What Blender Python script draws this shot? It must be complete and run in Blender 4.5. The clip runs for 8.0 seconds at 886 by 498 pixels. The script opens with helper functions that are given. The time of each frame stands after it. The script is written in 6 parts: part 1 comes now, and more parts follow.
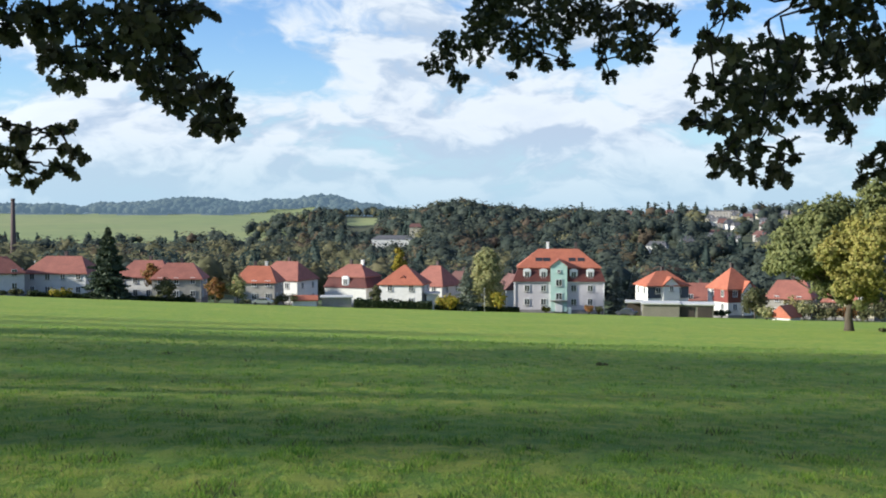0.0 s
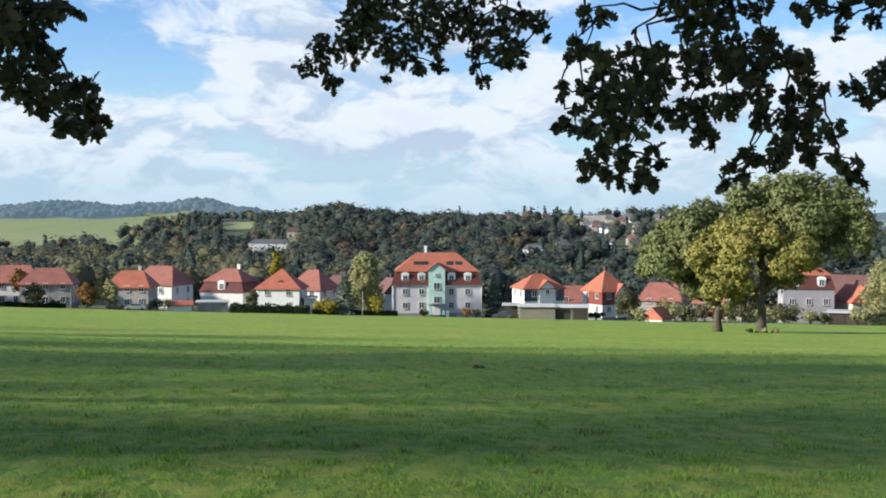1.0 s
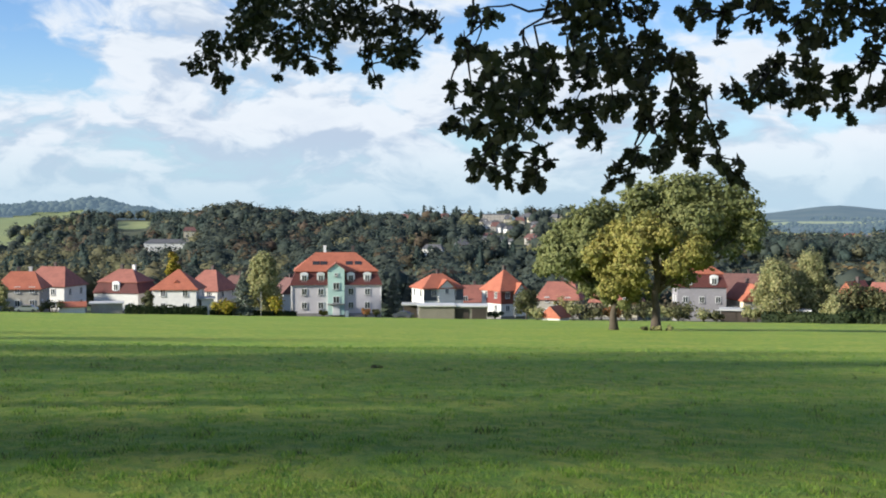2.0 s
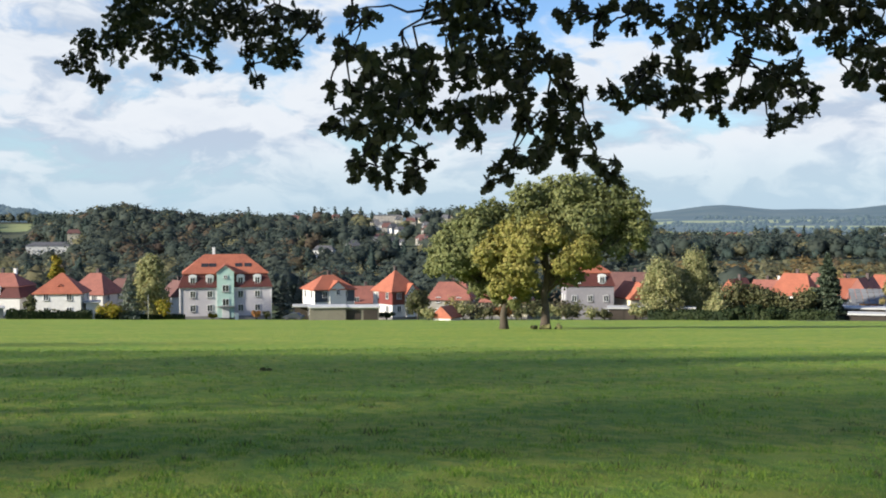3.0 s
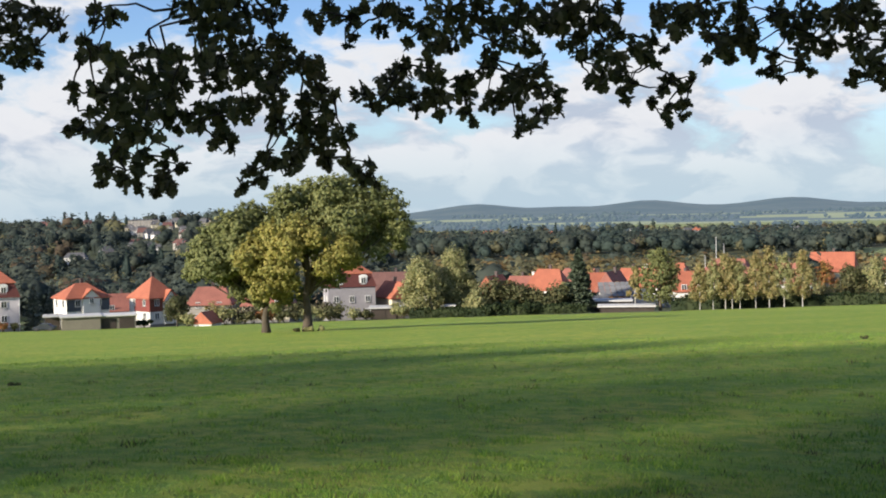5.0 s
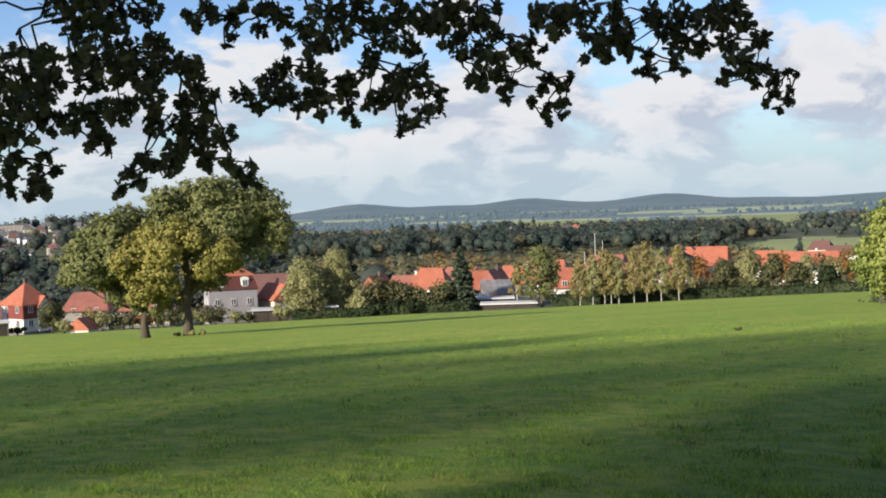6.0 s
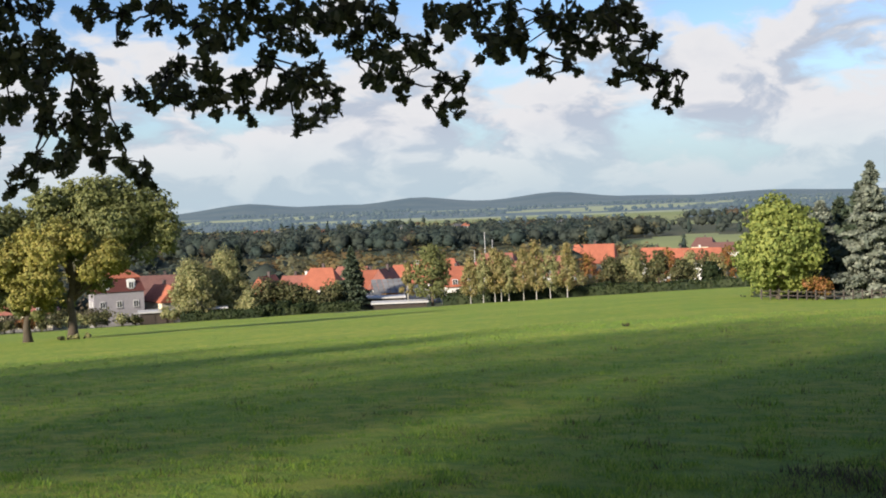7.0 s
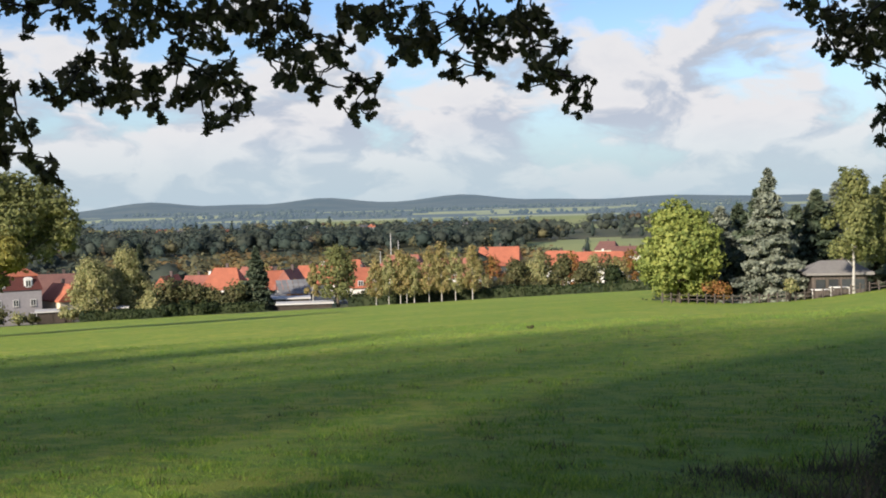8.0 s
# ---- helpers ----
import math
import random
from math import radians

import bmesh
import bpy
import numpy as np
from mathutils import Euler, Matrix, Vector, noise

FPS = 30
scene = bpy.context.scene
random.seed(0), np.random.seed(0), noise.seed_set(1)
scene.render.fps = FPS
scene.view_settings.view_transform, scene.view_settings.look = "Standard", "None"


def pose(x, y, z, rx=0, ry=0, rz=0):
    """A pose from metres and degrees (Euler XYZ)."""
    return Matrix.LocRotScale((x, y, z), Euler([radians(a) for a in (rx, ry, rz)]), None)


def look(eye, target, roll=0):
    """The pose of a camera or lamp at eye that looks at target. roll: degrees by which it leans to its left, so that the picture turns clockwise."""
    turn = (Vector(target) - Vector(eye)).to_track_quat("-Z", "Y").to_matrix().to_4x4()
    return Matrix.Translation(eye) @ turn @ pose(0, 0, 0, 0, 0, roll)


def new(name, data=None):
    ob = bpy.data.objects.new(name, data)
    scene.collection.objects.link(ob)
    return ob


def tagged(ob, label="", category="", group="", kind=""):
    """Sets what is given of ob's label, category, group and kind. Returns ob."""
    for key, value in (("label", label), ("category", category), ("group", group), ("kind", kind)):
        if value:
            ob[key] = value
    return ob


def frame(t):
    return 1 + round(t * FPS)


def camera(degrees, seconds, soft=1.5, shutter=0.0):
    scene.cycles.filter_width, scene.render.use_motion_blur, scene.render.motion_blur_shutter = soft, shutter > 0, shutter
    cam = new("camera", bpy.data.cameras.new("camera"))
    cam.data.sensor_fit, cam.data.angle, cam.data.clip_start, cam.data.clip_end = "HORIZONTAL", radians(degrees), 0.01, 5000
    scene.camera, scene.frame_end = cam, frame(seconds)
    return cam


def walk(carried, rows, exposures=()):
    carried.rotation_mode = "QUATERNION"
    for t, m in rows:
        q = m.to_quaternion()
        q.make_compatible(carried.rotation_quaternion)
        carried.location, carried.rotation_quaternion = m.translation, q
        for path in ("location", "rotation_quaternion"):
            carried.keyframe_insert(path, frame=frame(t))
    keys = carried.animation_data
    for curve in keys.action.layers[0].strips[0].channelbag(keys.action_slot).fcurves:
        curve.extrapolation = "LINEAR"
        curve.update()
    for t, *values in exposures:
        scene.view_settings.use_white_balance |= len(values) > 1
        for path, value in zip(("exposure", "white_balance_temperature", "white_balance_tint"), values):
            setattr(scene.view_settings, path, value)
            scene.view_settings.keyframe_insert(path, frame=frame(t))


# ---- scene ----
# ---------------------------------------------------------------- camera
cam = camera(40.0, 8.0, soft=1.9)
# seconds, sideways step, yaw, pitch, roll
TURN = [
    (0.0, 0.00, 0.00, -1.75, 0.00), (0.5, 0.01, -2.93, -1.63, -0.11), (1.0, 0.025, -5.73, -1.57, -0.04),
    (2.5, 0.105, -12.88, -1.58, -0.03), (3.0, 0.13, -15.57, -1.55, 0.18), (3.5, 0.155, -18.18, -1.52, 0.44),
    (4.0, 0.17, -21.29, -1.53, 0.64), (4.5, 0.16, -24.06, -1.56, 0.84), (6.0, 0.145, -32.37, -1.77, 1.92),
    (6.5, 0.12, -35.00, -1.87, 2.13), (7.0, 0.095, -37.54, -1.99, 2.22), (7.5, 0.075, -39.73, -2.06, 1.91),
    (8.0, 0.06, -41.95, -2.06, 1.48)]
EYE = 1.6
walk(cam, [(t, pose(x, 0, EYE, 90 + p, r, a)) for t, x, a, p, r in TURN],
     [(0.0, 0.93, 5800, 6), (3.5, 0.86, 6150, 9), (8.0, 0.75, 6450, 12)])

# ---------------------------------------------------------------- light
SUN_AZ, SUN_EL = -101.0, 20.5          # degrees clockwise from +y, and above the horizon
sun = new("sun", bpy.data.lights.new("sun", "SUN"))
sun.data.energy, sun.data.angle, sun.data.color = 5.0, radians(4.0), (1.0, 0.90, 0.74)
_s = Vector((math.sin(radians(SUN_AZ)) * math.cos(radians(SUN_EL)), math.cos(radians(SUN_AZ)) * math.cos(radians(SUN_EL)), math.sin(radians(SUN_EL))))
sun.matrix_world = look(_s * 60, (0, 0, 0))


SKY = 0.090
CLOUD_SCALE, CLOUD_LOW, CLOUD_HIGH, CLOUD_SHIFT = 10.0, 0.38, 0.61, (3.1, 0.4, 1.7)
CLOUD_WHITE, CLOUD_GREY, HAZE = (0.48, 0.48, 0.485), (0.30, 0.335, 0.39), (0.275, 0.36, 0.415)


class Nodes:
    """A short way to wire a node tree."""

    def __init__(self, tree):
        self.t = tree
        tree.nodes.clear()

    def add(self, kind, ins=None, **props):
        n = self.t.nodes.new(kind)
        self.props(n, props)
        for k, v in (ins or {}).items():
            s = n.inputs[k]
            if isinstance(v, bpy.types.NodeSocket):
                self.t.links.new(v, s)
            else:
                s.default_value = v
        return n

    @staticmethod
    def props(n, p):
        if "operation" in p:
            n.operation = p["operation"]
        if "use_clamp" in p:
            n.use_clamp = p["use_clamp"]
        if "data_type" in p:
            n.data_type = p["data_type"]
        if "blend_type" in p:
            n.blend_type = p["blend_type"]
        if "interpolation_type" in p:
            n.interpolation_type = p["interpolation_type"]
        if "bands_direction" in p:
            n.bands_direction = p["bands_direction"]
        if "sky_type" in p:
            n.sky_type, n.sun_disc = p["sky_type"], p["sun_disc"]
            n.sun_elevation, n.sun_rotation, n.altitude = p["sun_elevation"], p["sun_rotation"], p["altitude"]
            n.air_density, n.dust_density, n.ozone_density = p["air_density"], p["dust_density"], p["ozone_density"]

    def math(self, op, a, b=0.0, clamp=False):
        return self.add("ShaderNodeMath", {0: a, 1: b}, operation=op, use_clamp=clamp).outputs[0]

    def noise(self, vec, scale, detail=3.0, rough=0.5, lac=2.0):
        return self.add("ShaderNodeTexNoise", {"Vector": vec, "Scale": scale, "Detail": detail, "Roughness": rough, "Lacunarity": lac})

    def mix(self, f, a, b, blend="MIX"):
        n = self.add("ShaderNodeMix", data_type="RGBA", blend_type=blend)
        for k, v in ((0, f), (6, a), (7, b)):
            if isinstance(v, bpy.types.NodeSocket):
                self.t.links.new(v, n.inputs[k])
            else:
                n.inputs[k].default_value = v
        return n.outputs[2]

    def step(self, v, lo, hi, a=0.0, b=1.0):
        n = self.add("ShaderNodeMapRange", {0: v, 1: lo, 2: hi, 3: a, 4: b}, interpolation_type="SMOOTHSTEP")
        return n.outputs[0]


def rgb(r, g, b):
    return (r, g, b, 1.0)


def make_sky():
    w = bpy.data.worlds.new("sky")
    scene.world = w
    w.use_nodes = True
    n = Nodes(w.node_tree)
    sky = n.add("ShaderNodeTexSky", sky_type="NISHITA", sun_disc=False, sun_elevation=radians(SUN_EL), sun_rotation=radians(SUN_AZ),
                altitude=400.0, air_density=1.0, dust_density=0.1, ozone_density=3.0)
    d = n.add("ShaderNodeTexCoord").outputs["Generated"]
    xyz = n.add("ShaderNodeSeparateXYZ", {0: d})
    up = n.math("MAXIMUM", xyz.outputs[2], 0.0)
    # cumulus banks: wider than high, lit from above and from the sun's side
    pos = n.add("ShaderNodeVectorMath", {0: d, 1: (1.0, 1.0, 2.1)}, operation="MULTIPLY").outputs[0]
    pos = n.add("ShaderNodeVectorMath", {0: pos, 1: CLOUD_SHIFT}, operation="ADD").outputs[0]
    warp = n.add("ShaderNodeVectorMath", {0: n.noise(pos, 9.0, 3).outputs["Color"], 1: (0.5, 0.5, 0.5)}, operation="SUBTRACT").outputs[0]
    warp = n.add("ShaderNodeVectorMath", {0: warp, "Scale": 0.10}, operation="SCALE").outputs[0]
    pos2 = n.add("ShaderNodeVectorMath", {0: pos, 1: warp}, operation="ADD").outputs[0]
    big = n.noise(pos2, CLOUD_SCALE, 10, 0.57).outputs[0]
    over = n.add("ShaderNodeVectorMath", {0: pos2, 1: (-0.014, 0.004, 0.042)}, operation="ADD").outputs[0]
    lit = n.noise(over, CLOUD_SCALE, 6, 0.55).outputs[0]
    cover = n.step(up, 0.03, 0.24, CLOUD_LOW, CLOUD_HIGH)
    cover = n.math("ADD", cover, n.step(n.noise(pos, 3.2, 2).outputs[0], 0.3, 0.7, 0.09, -0.09))
    mask = n.step(n.math("SUBTRACT", big, cover), -0.075, 0.10)
    bright = n.step(n.math("SUBTRACT", big, lit), -0.09, 0.07)
    thick = n.step(big, 0.55, 0.75)
    white = n.mix(bright, rgb(*CLOUD_GREY), rgb(*CLOUD_WHITE))
    white = n.mix(n.math("MULTIPLY", thick, 0.25), white, rgb(*CLOUD_GREY))
    # clouds shine more on the side of the sun
    toward = n.add("ShaderNodeVectorMath", {0: d, 1: tuple(_s)}, operation="DOT_PRODUCT").outputs["Value"]
    gain = n.step(toward, 0.05, 1.0, 1.0, 3.3)
    white = n.add("ShaderNodeVectorMath", {0: white, "Scale": gain}, operation="SCALE").outputs[0]
    blue = n.add("ShaderNodeVectorMath", {0: sky.outputs[0], "Scale": SKY}, operation="SCALE").outputs[0]
    blue = n.add("ShaderNodeHueSaturation", {"Color": blue, "Saturation": 1.08, "Hue": 0.512}).outputs[0]
    haze = n.step(up, 0.0, 0.15, 0.95, 0.0)
    blue = n.mix(haze, blue, rgb(*HAZE))
    fade = n.step(up, 0.0, 0.075, 0.25, 1.0)
    col = n.mix(n.math("MULTIPLY", mask, fade), blue, white)
    bg = n.add("ShaderNodeBackground", {0: col, 1: 1.0})
    n.add("ShaderNodeOutputWorld", {0: bg.outputs[0]})


make_sky()

# ---------------------------------------------------------------- materials
def material(name, colors, rough=0.8, scale=1.0, fine=8.0, bump=0.0, bump_scale=20.0, metal=0.0, spread=0.12, translucent=0.0, island=False, bump_dist=0.02, spec=0.3):
    """A surface that varies between two or three colours at two scales."""
    m = bpy.data.materials.new(name)
    m.use_nodes = True
    n = Nodes(m.node_tree)
    co = n.add("ShaderNodeTexCoord").outputs["Object"]
    a = n.step(n.noise(co, scale, 4, 0.6).outputs[0], 0.32, 0.68)
    b = n.step(n.noise(co, fine, 3, 0.6).outputs[0], 0.30, 0.70)
    c0, c1 = colors[0], colors[1]
    col = n.mix(a, rgb(*c0), rgb(*c1))
    c2 = colors[2] if len(colors) > 2 else tuple(v * 0.7 for v in c0)
    col = n.mix(n.math("MULTIPLY", b, 0.5), col, rgb(*c2))
    if island:
        rnd = n.add("ShaderNodeNewGeometry").outputs["Random Per Island"]
    else:
        rnd = n.add("ShaderNodeObjectInfo").outputs["Random"]
    hsv = n.add("ShaderNodeHueSaturation", {"Color": col, "Value": n.step(rnd, 0.0, 1.0, 1.0 - spread, 1.0 + spread), "Hue": n.step(rnd, 0.0, 1.0, 0.5 + spread * 0.08, 0.5 - spread * 0.08)})
    col = hsv.outputs[0]
    bs = n.add("ShaderNodeBsdfPrincipled", {"Base Color": col, "Roughness": rough, "Metallic": metal, "Specular IOR Level": spec})
    out = bs.outputs[0]
    if bump:
        h = n.noise(co, bump_scale, 4, 0.6).outputs[0]
        n.t.links.new(n.add("ShaderNodeBump", {"Height": h, "Strength": bump, "Distance": bump_dist}).outputs[0], bs.inputs["Normal"])
    if translucent:
        tr = n.add("ShaderNodeBsdfTranslucent", {0: col})
        out = n.add("ShaderNodeMixShader", {0: translucent, 1: bs.outputs[0], 2: tr.outputs[0]}).outputs[0]
    n.add("ShaderNodeOutputMaterial", {0: out})
    return m


def roof_material(name, c0, c1, c2):
    """Clay tiles in courses, mottled by weather."""
    m = bpy.data.materials.new(name)
    m.use_nodes = True
    n = Nodes(m.node_tree)
    co = n.add("ShaderNodeTexCoord").outputs["Object"]
    a = n.step(n.noise(co, 0.5, 4, 0.65).outputs[0], 0.35, 0.65)
    b = n.step(n.noise(co, 4.0, 3, 0.7).outputs[0], 0.4, 0.75)
    col = n.mix(a, rgb(*c0), rgb(*c1))
    col = n.mix(n.math("MULTIPLY", b, 0.55), col, rgb(*c2))
    wave = n.add("ShaderNodeTexWave", {"Vector": co, "Scale": 1.0, "Distortion": 0.3, "Detail": 1.0}, bands_direction="Z").outputs[1]
    bump = n.add("ShaderNodeBump", {"Height": wave, "Strength": 0.5, "Distance": 0.05}).outputs[0]
    col = n.mix(n.math("MULTIPLY", n.step(wave, 0.0, 0.25, 1.0, 0.0), 0.35), col, rgb(c2[0] * 0.6, c2[1] * 0.6, c2[2] * 0.6))
    bs = n.add("ShaderNodeBsdfPrincipled", {"Base Color": col, "Roughness": 0.75, "Normal": bump, "Specular IOR Level": 0.25})
    n.add("ShaderNodeOutputMaterial", {0: bs.outputs[0]})
    return m


def meadow_material():
    """Mown meadow: grass in clumps, tufts and worn, yellower patches."""
    m = bpy.data.materials.new("meadow_grass")
    m.use_nodes = True
    n = Nodes(m.node_tree)
    co = n.add("ShaderNodeTexCoord").outputs["Object"]
    flatter = n.add("ShaderNodeVectorMath", {0: co, 1: (0.35, 1.0, 1.0)}, operation="MULTIPLY").outputs[0]
    wide = n.step(n.noise(flatter, 0.10, 5, 0.6).outputs[0], 0.35, 0.65)
    mid = n.step(n.noise(co, 0.45, 5, 0.65).outputs[0], 0.35, 0.70)
    clumpy = n.add("ShaderNodeVectorMath", {0: co, 1: (1.0, 0.55, 1.0)}, operation="MULTIPLY").outputs[0]
    tuft = n.step(n.noise(clumpy, 3.2, 5, 0.68).outputs[0], 0.42, 0.62)
    fine = n.noise(co, 26.0, 4, 0.7).outputs[0]
    col = n.mix(wide, rgb(0.268, 0.308, 0.044), rgb(0.365, 0.360, 0.062))
    col = n.mix(n.math("MULTIPLY", mid, 0.75), col, rgb(0.150, 0.275, 0.034))
    col = n.mix(n.math("MULTIPLY", tuft, 0.72), col, rgb(0.090, 0.205, 0.028))
    col = n.mix(n.step(fine, 0.45, 0.75, 0.0, 0.5), col, rgb(0.355, 0.365, 0.078))
    h = n.math("ADD", n.math("MULTIPLY", tuft, -0.06), n.math("MULTIPLY", fine, 0.05))
    bump = n.add("ShaderNodeBump", {"Height": h, "Strength": 0.7, "Distance": 1.0}).outputs[0]
    bs = n.add("ShaderNodeBsdfPrincipled", {"Base Color": col, "Roughness": 0.85, "Normal": bump, "Specular IOR Level": 0.15})
    n.add("ShaderNodeOutputMaterial", {0: bs.outputs[0]})
    return m


MEADOW = meadow_material()
GARDEN = material("garden_ground", [(0.07, 0.11, 0.03), (0.10, 0.10, 0.05), (0.05, 0.07, 0.025)], 0.9, 0.05, 0.6)
# greens dulled to put some distance haze into the colour
FIELD = material("hazed_far_field", [(0.19, 0.235, 0.085), (0.235, 0.255, 0.10), (0.165, 0.195, 0.085)], 0.9, 0.004, 0.03)
FOREST_FLOOR = material("forest_floor", [(0.05, 0.065, 0.032), (0.08, 0.08, 0.04), (0.04, 0.05, 0.028)], 0.95, 0.01, 0.08)
WHITE_WALL = material("white_render", [(0.66, 0.64, 0.60), (0.60, 0.58, 0.54), (0.50, 0.48, 0.45)], 0.85, 0.35, 3.0, 0.1, 30)
CREAM_WALL = material("cream_render", [(0.62, 0.55, 0.40), (0.56, 0.49, 0.36), (0.44, 0.40, 0.30)], 0.85, 0.35, 3.0, 0.1, 30)
GREY_WALL = material("grey_render", [(0.40, 0.37, 0.32), (0.34, 0.31, 0.27), (0.26, 0.24, 0.21)], 0.85, 0.4, 3.0, 0.1, 30)
LILAC_WALL = material("pale_lilac_render", [(0.60, 0.56, 0.57), (0.56, 0.52, 0.53), (0.48, 0.45, 0.46)], 0.85, 0.3, 3.0, 0.1, 30)
# grey-lilac render, darkened to put shade on the house behind the oaks
GREY_LILAC_SHADED = material("grey_lilac_render_shaded", [(0.26, 0.243, 0.25), (0.235, 0.22, 0.228), (0.19, 0.178, 0.183)], 0.85, 0.3, 3.0, 0.1, 30)
MINT_WALL = material("mint_render", [(0.40, 0.54, 0.475), (0.365, 0.495, 0.435), (0.32, 0.435, 0.385)], 0.85, 0.3, 3.0, 0.1, 30)
SLATE_WALL = material("dark_slate_cladding", [(0.05, 0.06, 0.08), (0.07, 0.08, 0.10)], 0.6, 0.6, 6.0, 0.2, 20)
RED_CLAD = material("red_tile_cladding", [(0.19, 0.05, 0.036), (0.16, 0.044, 0.032), (0.11, 0.034, 0.028)], 0.75, 0.6, 6.0, 0.3, 20)
PLINTH = material("grey_plinth", [(0.22, 0.21, 0.20), (0.18, 0.17, 0.16)], 0.9, 0.6, 5.0)
ORANGE_ROOF = roof_material("orange_clay_tiles", (0.42, 0.138, 0.078), (0.34, 0.110, 0.064), (0.20, 0.076, 0.050))
RED_ROOF = roof_material("red_clay_tiles", (0.33, 0.128, 0.092), (0.26, 0.100, 0.074), (0.16, 0.072, 0.058))
DULL_ROOF = roof_material("weathered_brown_tiles", (0.17, 0.085, 0.07), (0.14, 0.07, 0.06), (0.09, 0.05, 0.045))
GREY_ROOF = roof_material("grey_slate_roof", (0.13, 0.125, 0.13), (0.10, 0.10, 0.105), (0.07, 0.07, 0.075))
MANSARD = roof_material("dark_red_tiles", (0.115, 0.036, 0.030), (0.092, 0.031, 0.027), (0.065, 0.025, 0.023))
PANE = material("window_glass", [(0.03, 0.035, 0.04), (0.05, 0.055, 0.06)], 0.08, 0.5, 2.0, spec=0.6)
FRAME_WHITE = material("white_frame_paint", [(0.75, 0.74, 0.71), (0.70, 0.69, 0.66)], 0.5, 1.0, 6.0)
FLAT_ROOF = material("pale_roofing_felt", [(0.55, 0.54, 0.51), (0.46, 0.45, 0.43), (0.36, 0.35, 0.33)], 0.8, 0.4, 3.0)
KHAKI = material("khaki_garage_wall", [(0.22, 0.20, 0.15), (0.19, 0.17, 0.13)], 0.85, 0.5, 4.0)
DARK_WOOD = material("dark_stained_wood", [(0.045, 0.035, 0.028), (0.065, 0.05, 0.04), (0.03, 0.025, 0.02)], 0.8, 0.8, 9.0, 0.3, 12)
GREY_WOOD = material("weathered_grey_wood", [(0.085, 0.07, 0.06), (0.11, 0.09, 0.075), (0.055, 0.048, 0.042)], 0.85, 0.8, 9.0, 0.3, 12)
BRICK = material("chimney_brick", [(0.10, 0.075, 0.068), (0.08, 0.062, 0.058)], 0.85, 0.2, 1.5)
DARK_METAL = material("dark_metal", [(0.05, 0.05, 0.055), (0.07, 0.07, 0.075)], 0.5, 0.5, 4.0, metal=0.6)
BARK = material("oak_bark", [(0.085, 0.065, 0.045), (0.12, 0.095, 0.07), (0.045, 0.035, 0.028)], 0.9, 1.5, 12.0, 0.8, 14, bump_dist=0.05)
TWIG = material("twig_bark", [(0.026, 0.021, 0.017), (0.036, 0.029, 0.022)], 0.85, 4.0, 30.0)
BIRCH_BARK = material("birch_bark", [(0.55, 0.53, 0.48), (0.45, 0.42, 0.38), (0.10, 0.09, 0.08)], 0.8, 1.0, 5.0)


def hazed_backdrop(name, c0, c1, glow, scale, fine):
    """Hills miles away; a faint bluish glow stands in for the haze between."""
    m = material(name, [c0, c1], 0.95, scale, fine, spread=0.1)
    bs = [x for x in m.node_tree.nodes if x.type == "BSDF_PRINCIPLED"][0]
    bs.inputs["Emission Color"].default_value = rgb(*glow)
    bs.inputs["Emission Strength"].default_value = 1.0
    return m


def leaves(name, *c, spread=0.35, translucent=0.35):
    return material(name, list(c), 0.6, 0.25, 1.5, island=True, spread=spread, translucent=translucent, spec=0.2)


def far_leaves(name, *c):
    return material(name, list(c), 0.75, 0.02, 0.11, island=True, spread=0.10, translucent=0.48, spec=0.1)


OAK_GREEN = leaves("oak_leaves_green", (0.190, 0.210, 0.080), (0.245, 0.255, 0.094), (0.150, 0.168, 0.070), spread=0.20, translucent=0.42)
OAK_YELLOW = leaves("oak_leaves_turning", (0.32, 0.300, 0.082), (0.40, 0.355, 0.095), (0.23, 0.228, 0.075), spread=0.22, translucent=0.42)
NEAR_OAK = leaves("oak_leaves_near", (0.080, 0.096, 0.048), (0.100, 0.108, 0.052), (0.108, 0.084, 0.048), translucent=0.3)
WILLOW = leaves("willow_leaves", (0.33, 0.33, 0.145), (0.38, 0.36, 0.155), (0.26, 0.275, 0.12), translucent=0.45)
YELLOW_LEAF = leaves("yellow_leaves", (0.30, 0.26, 0.03), (0.36, 0.28, 0.03), (0.20, 0.20, 0.03))
ORANGE_LEAF = leaves("orange_leaves", (0.27, 0.135, 0.045), (0.28, 0.18, 0.045), (0.18, 0.10, 0.04))
BIRCH_LEAF = leaves("birch_leaves", (0.31, 0.275, 0.115), (0.35, 0.28, 0.105), (0.24, 0.235, 0.10), translucent=0.4)
GREEN_LEAF = leaves("green_leaves", (0.100, 0.110, 0.044), (0.150, 0.142, 0.060), (0.088, 0.086, 0.042))
ASH_LEAF = leaves("ash_leaves", (0.25, 0.30, 0.080), (0.31, 0.345, 0.090), (0.21, 0.250, 0.066), spread=0.2, translucent=0.42)
SPRUCE = leaves("spruce_needles", (0.058, 0.080, 0.048), (0.080, 0.100, 0.060), (0.046, 0.064, 0.041), translucent=0.18)
BLUE_SPRUCE = leaves("blue_spruce_needles", (0.19, 0.215, 0.165), (0.24, 0.255, 0.195), (0.14, 0.165, 0.13), translucent=0.25)
HEDGE = leaves("hedge_leaves", (0.028, 0.046, 0.017), (0.040, 0.058, 0.021), (0.03, 0.04, 0.016))
DRY = leaves("dry_stems", (0.13, 0.105, 0.065), (0.10, 0.095, 0.055), (0.07, 0.075, 0.04), translucent=0.2)
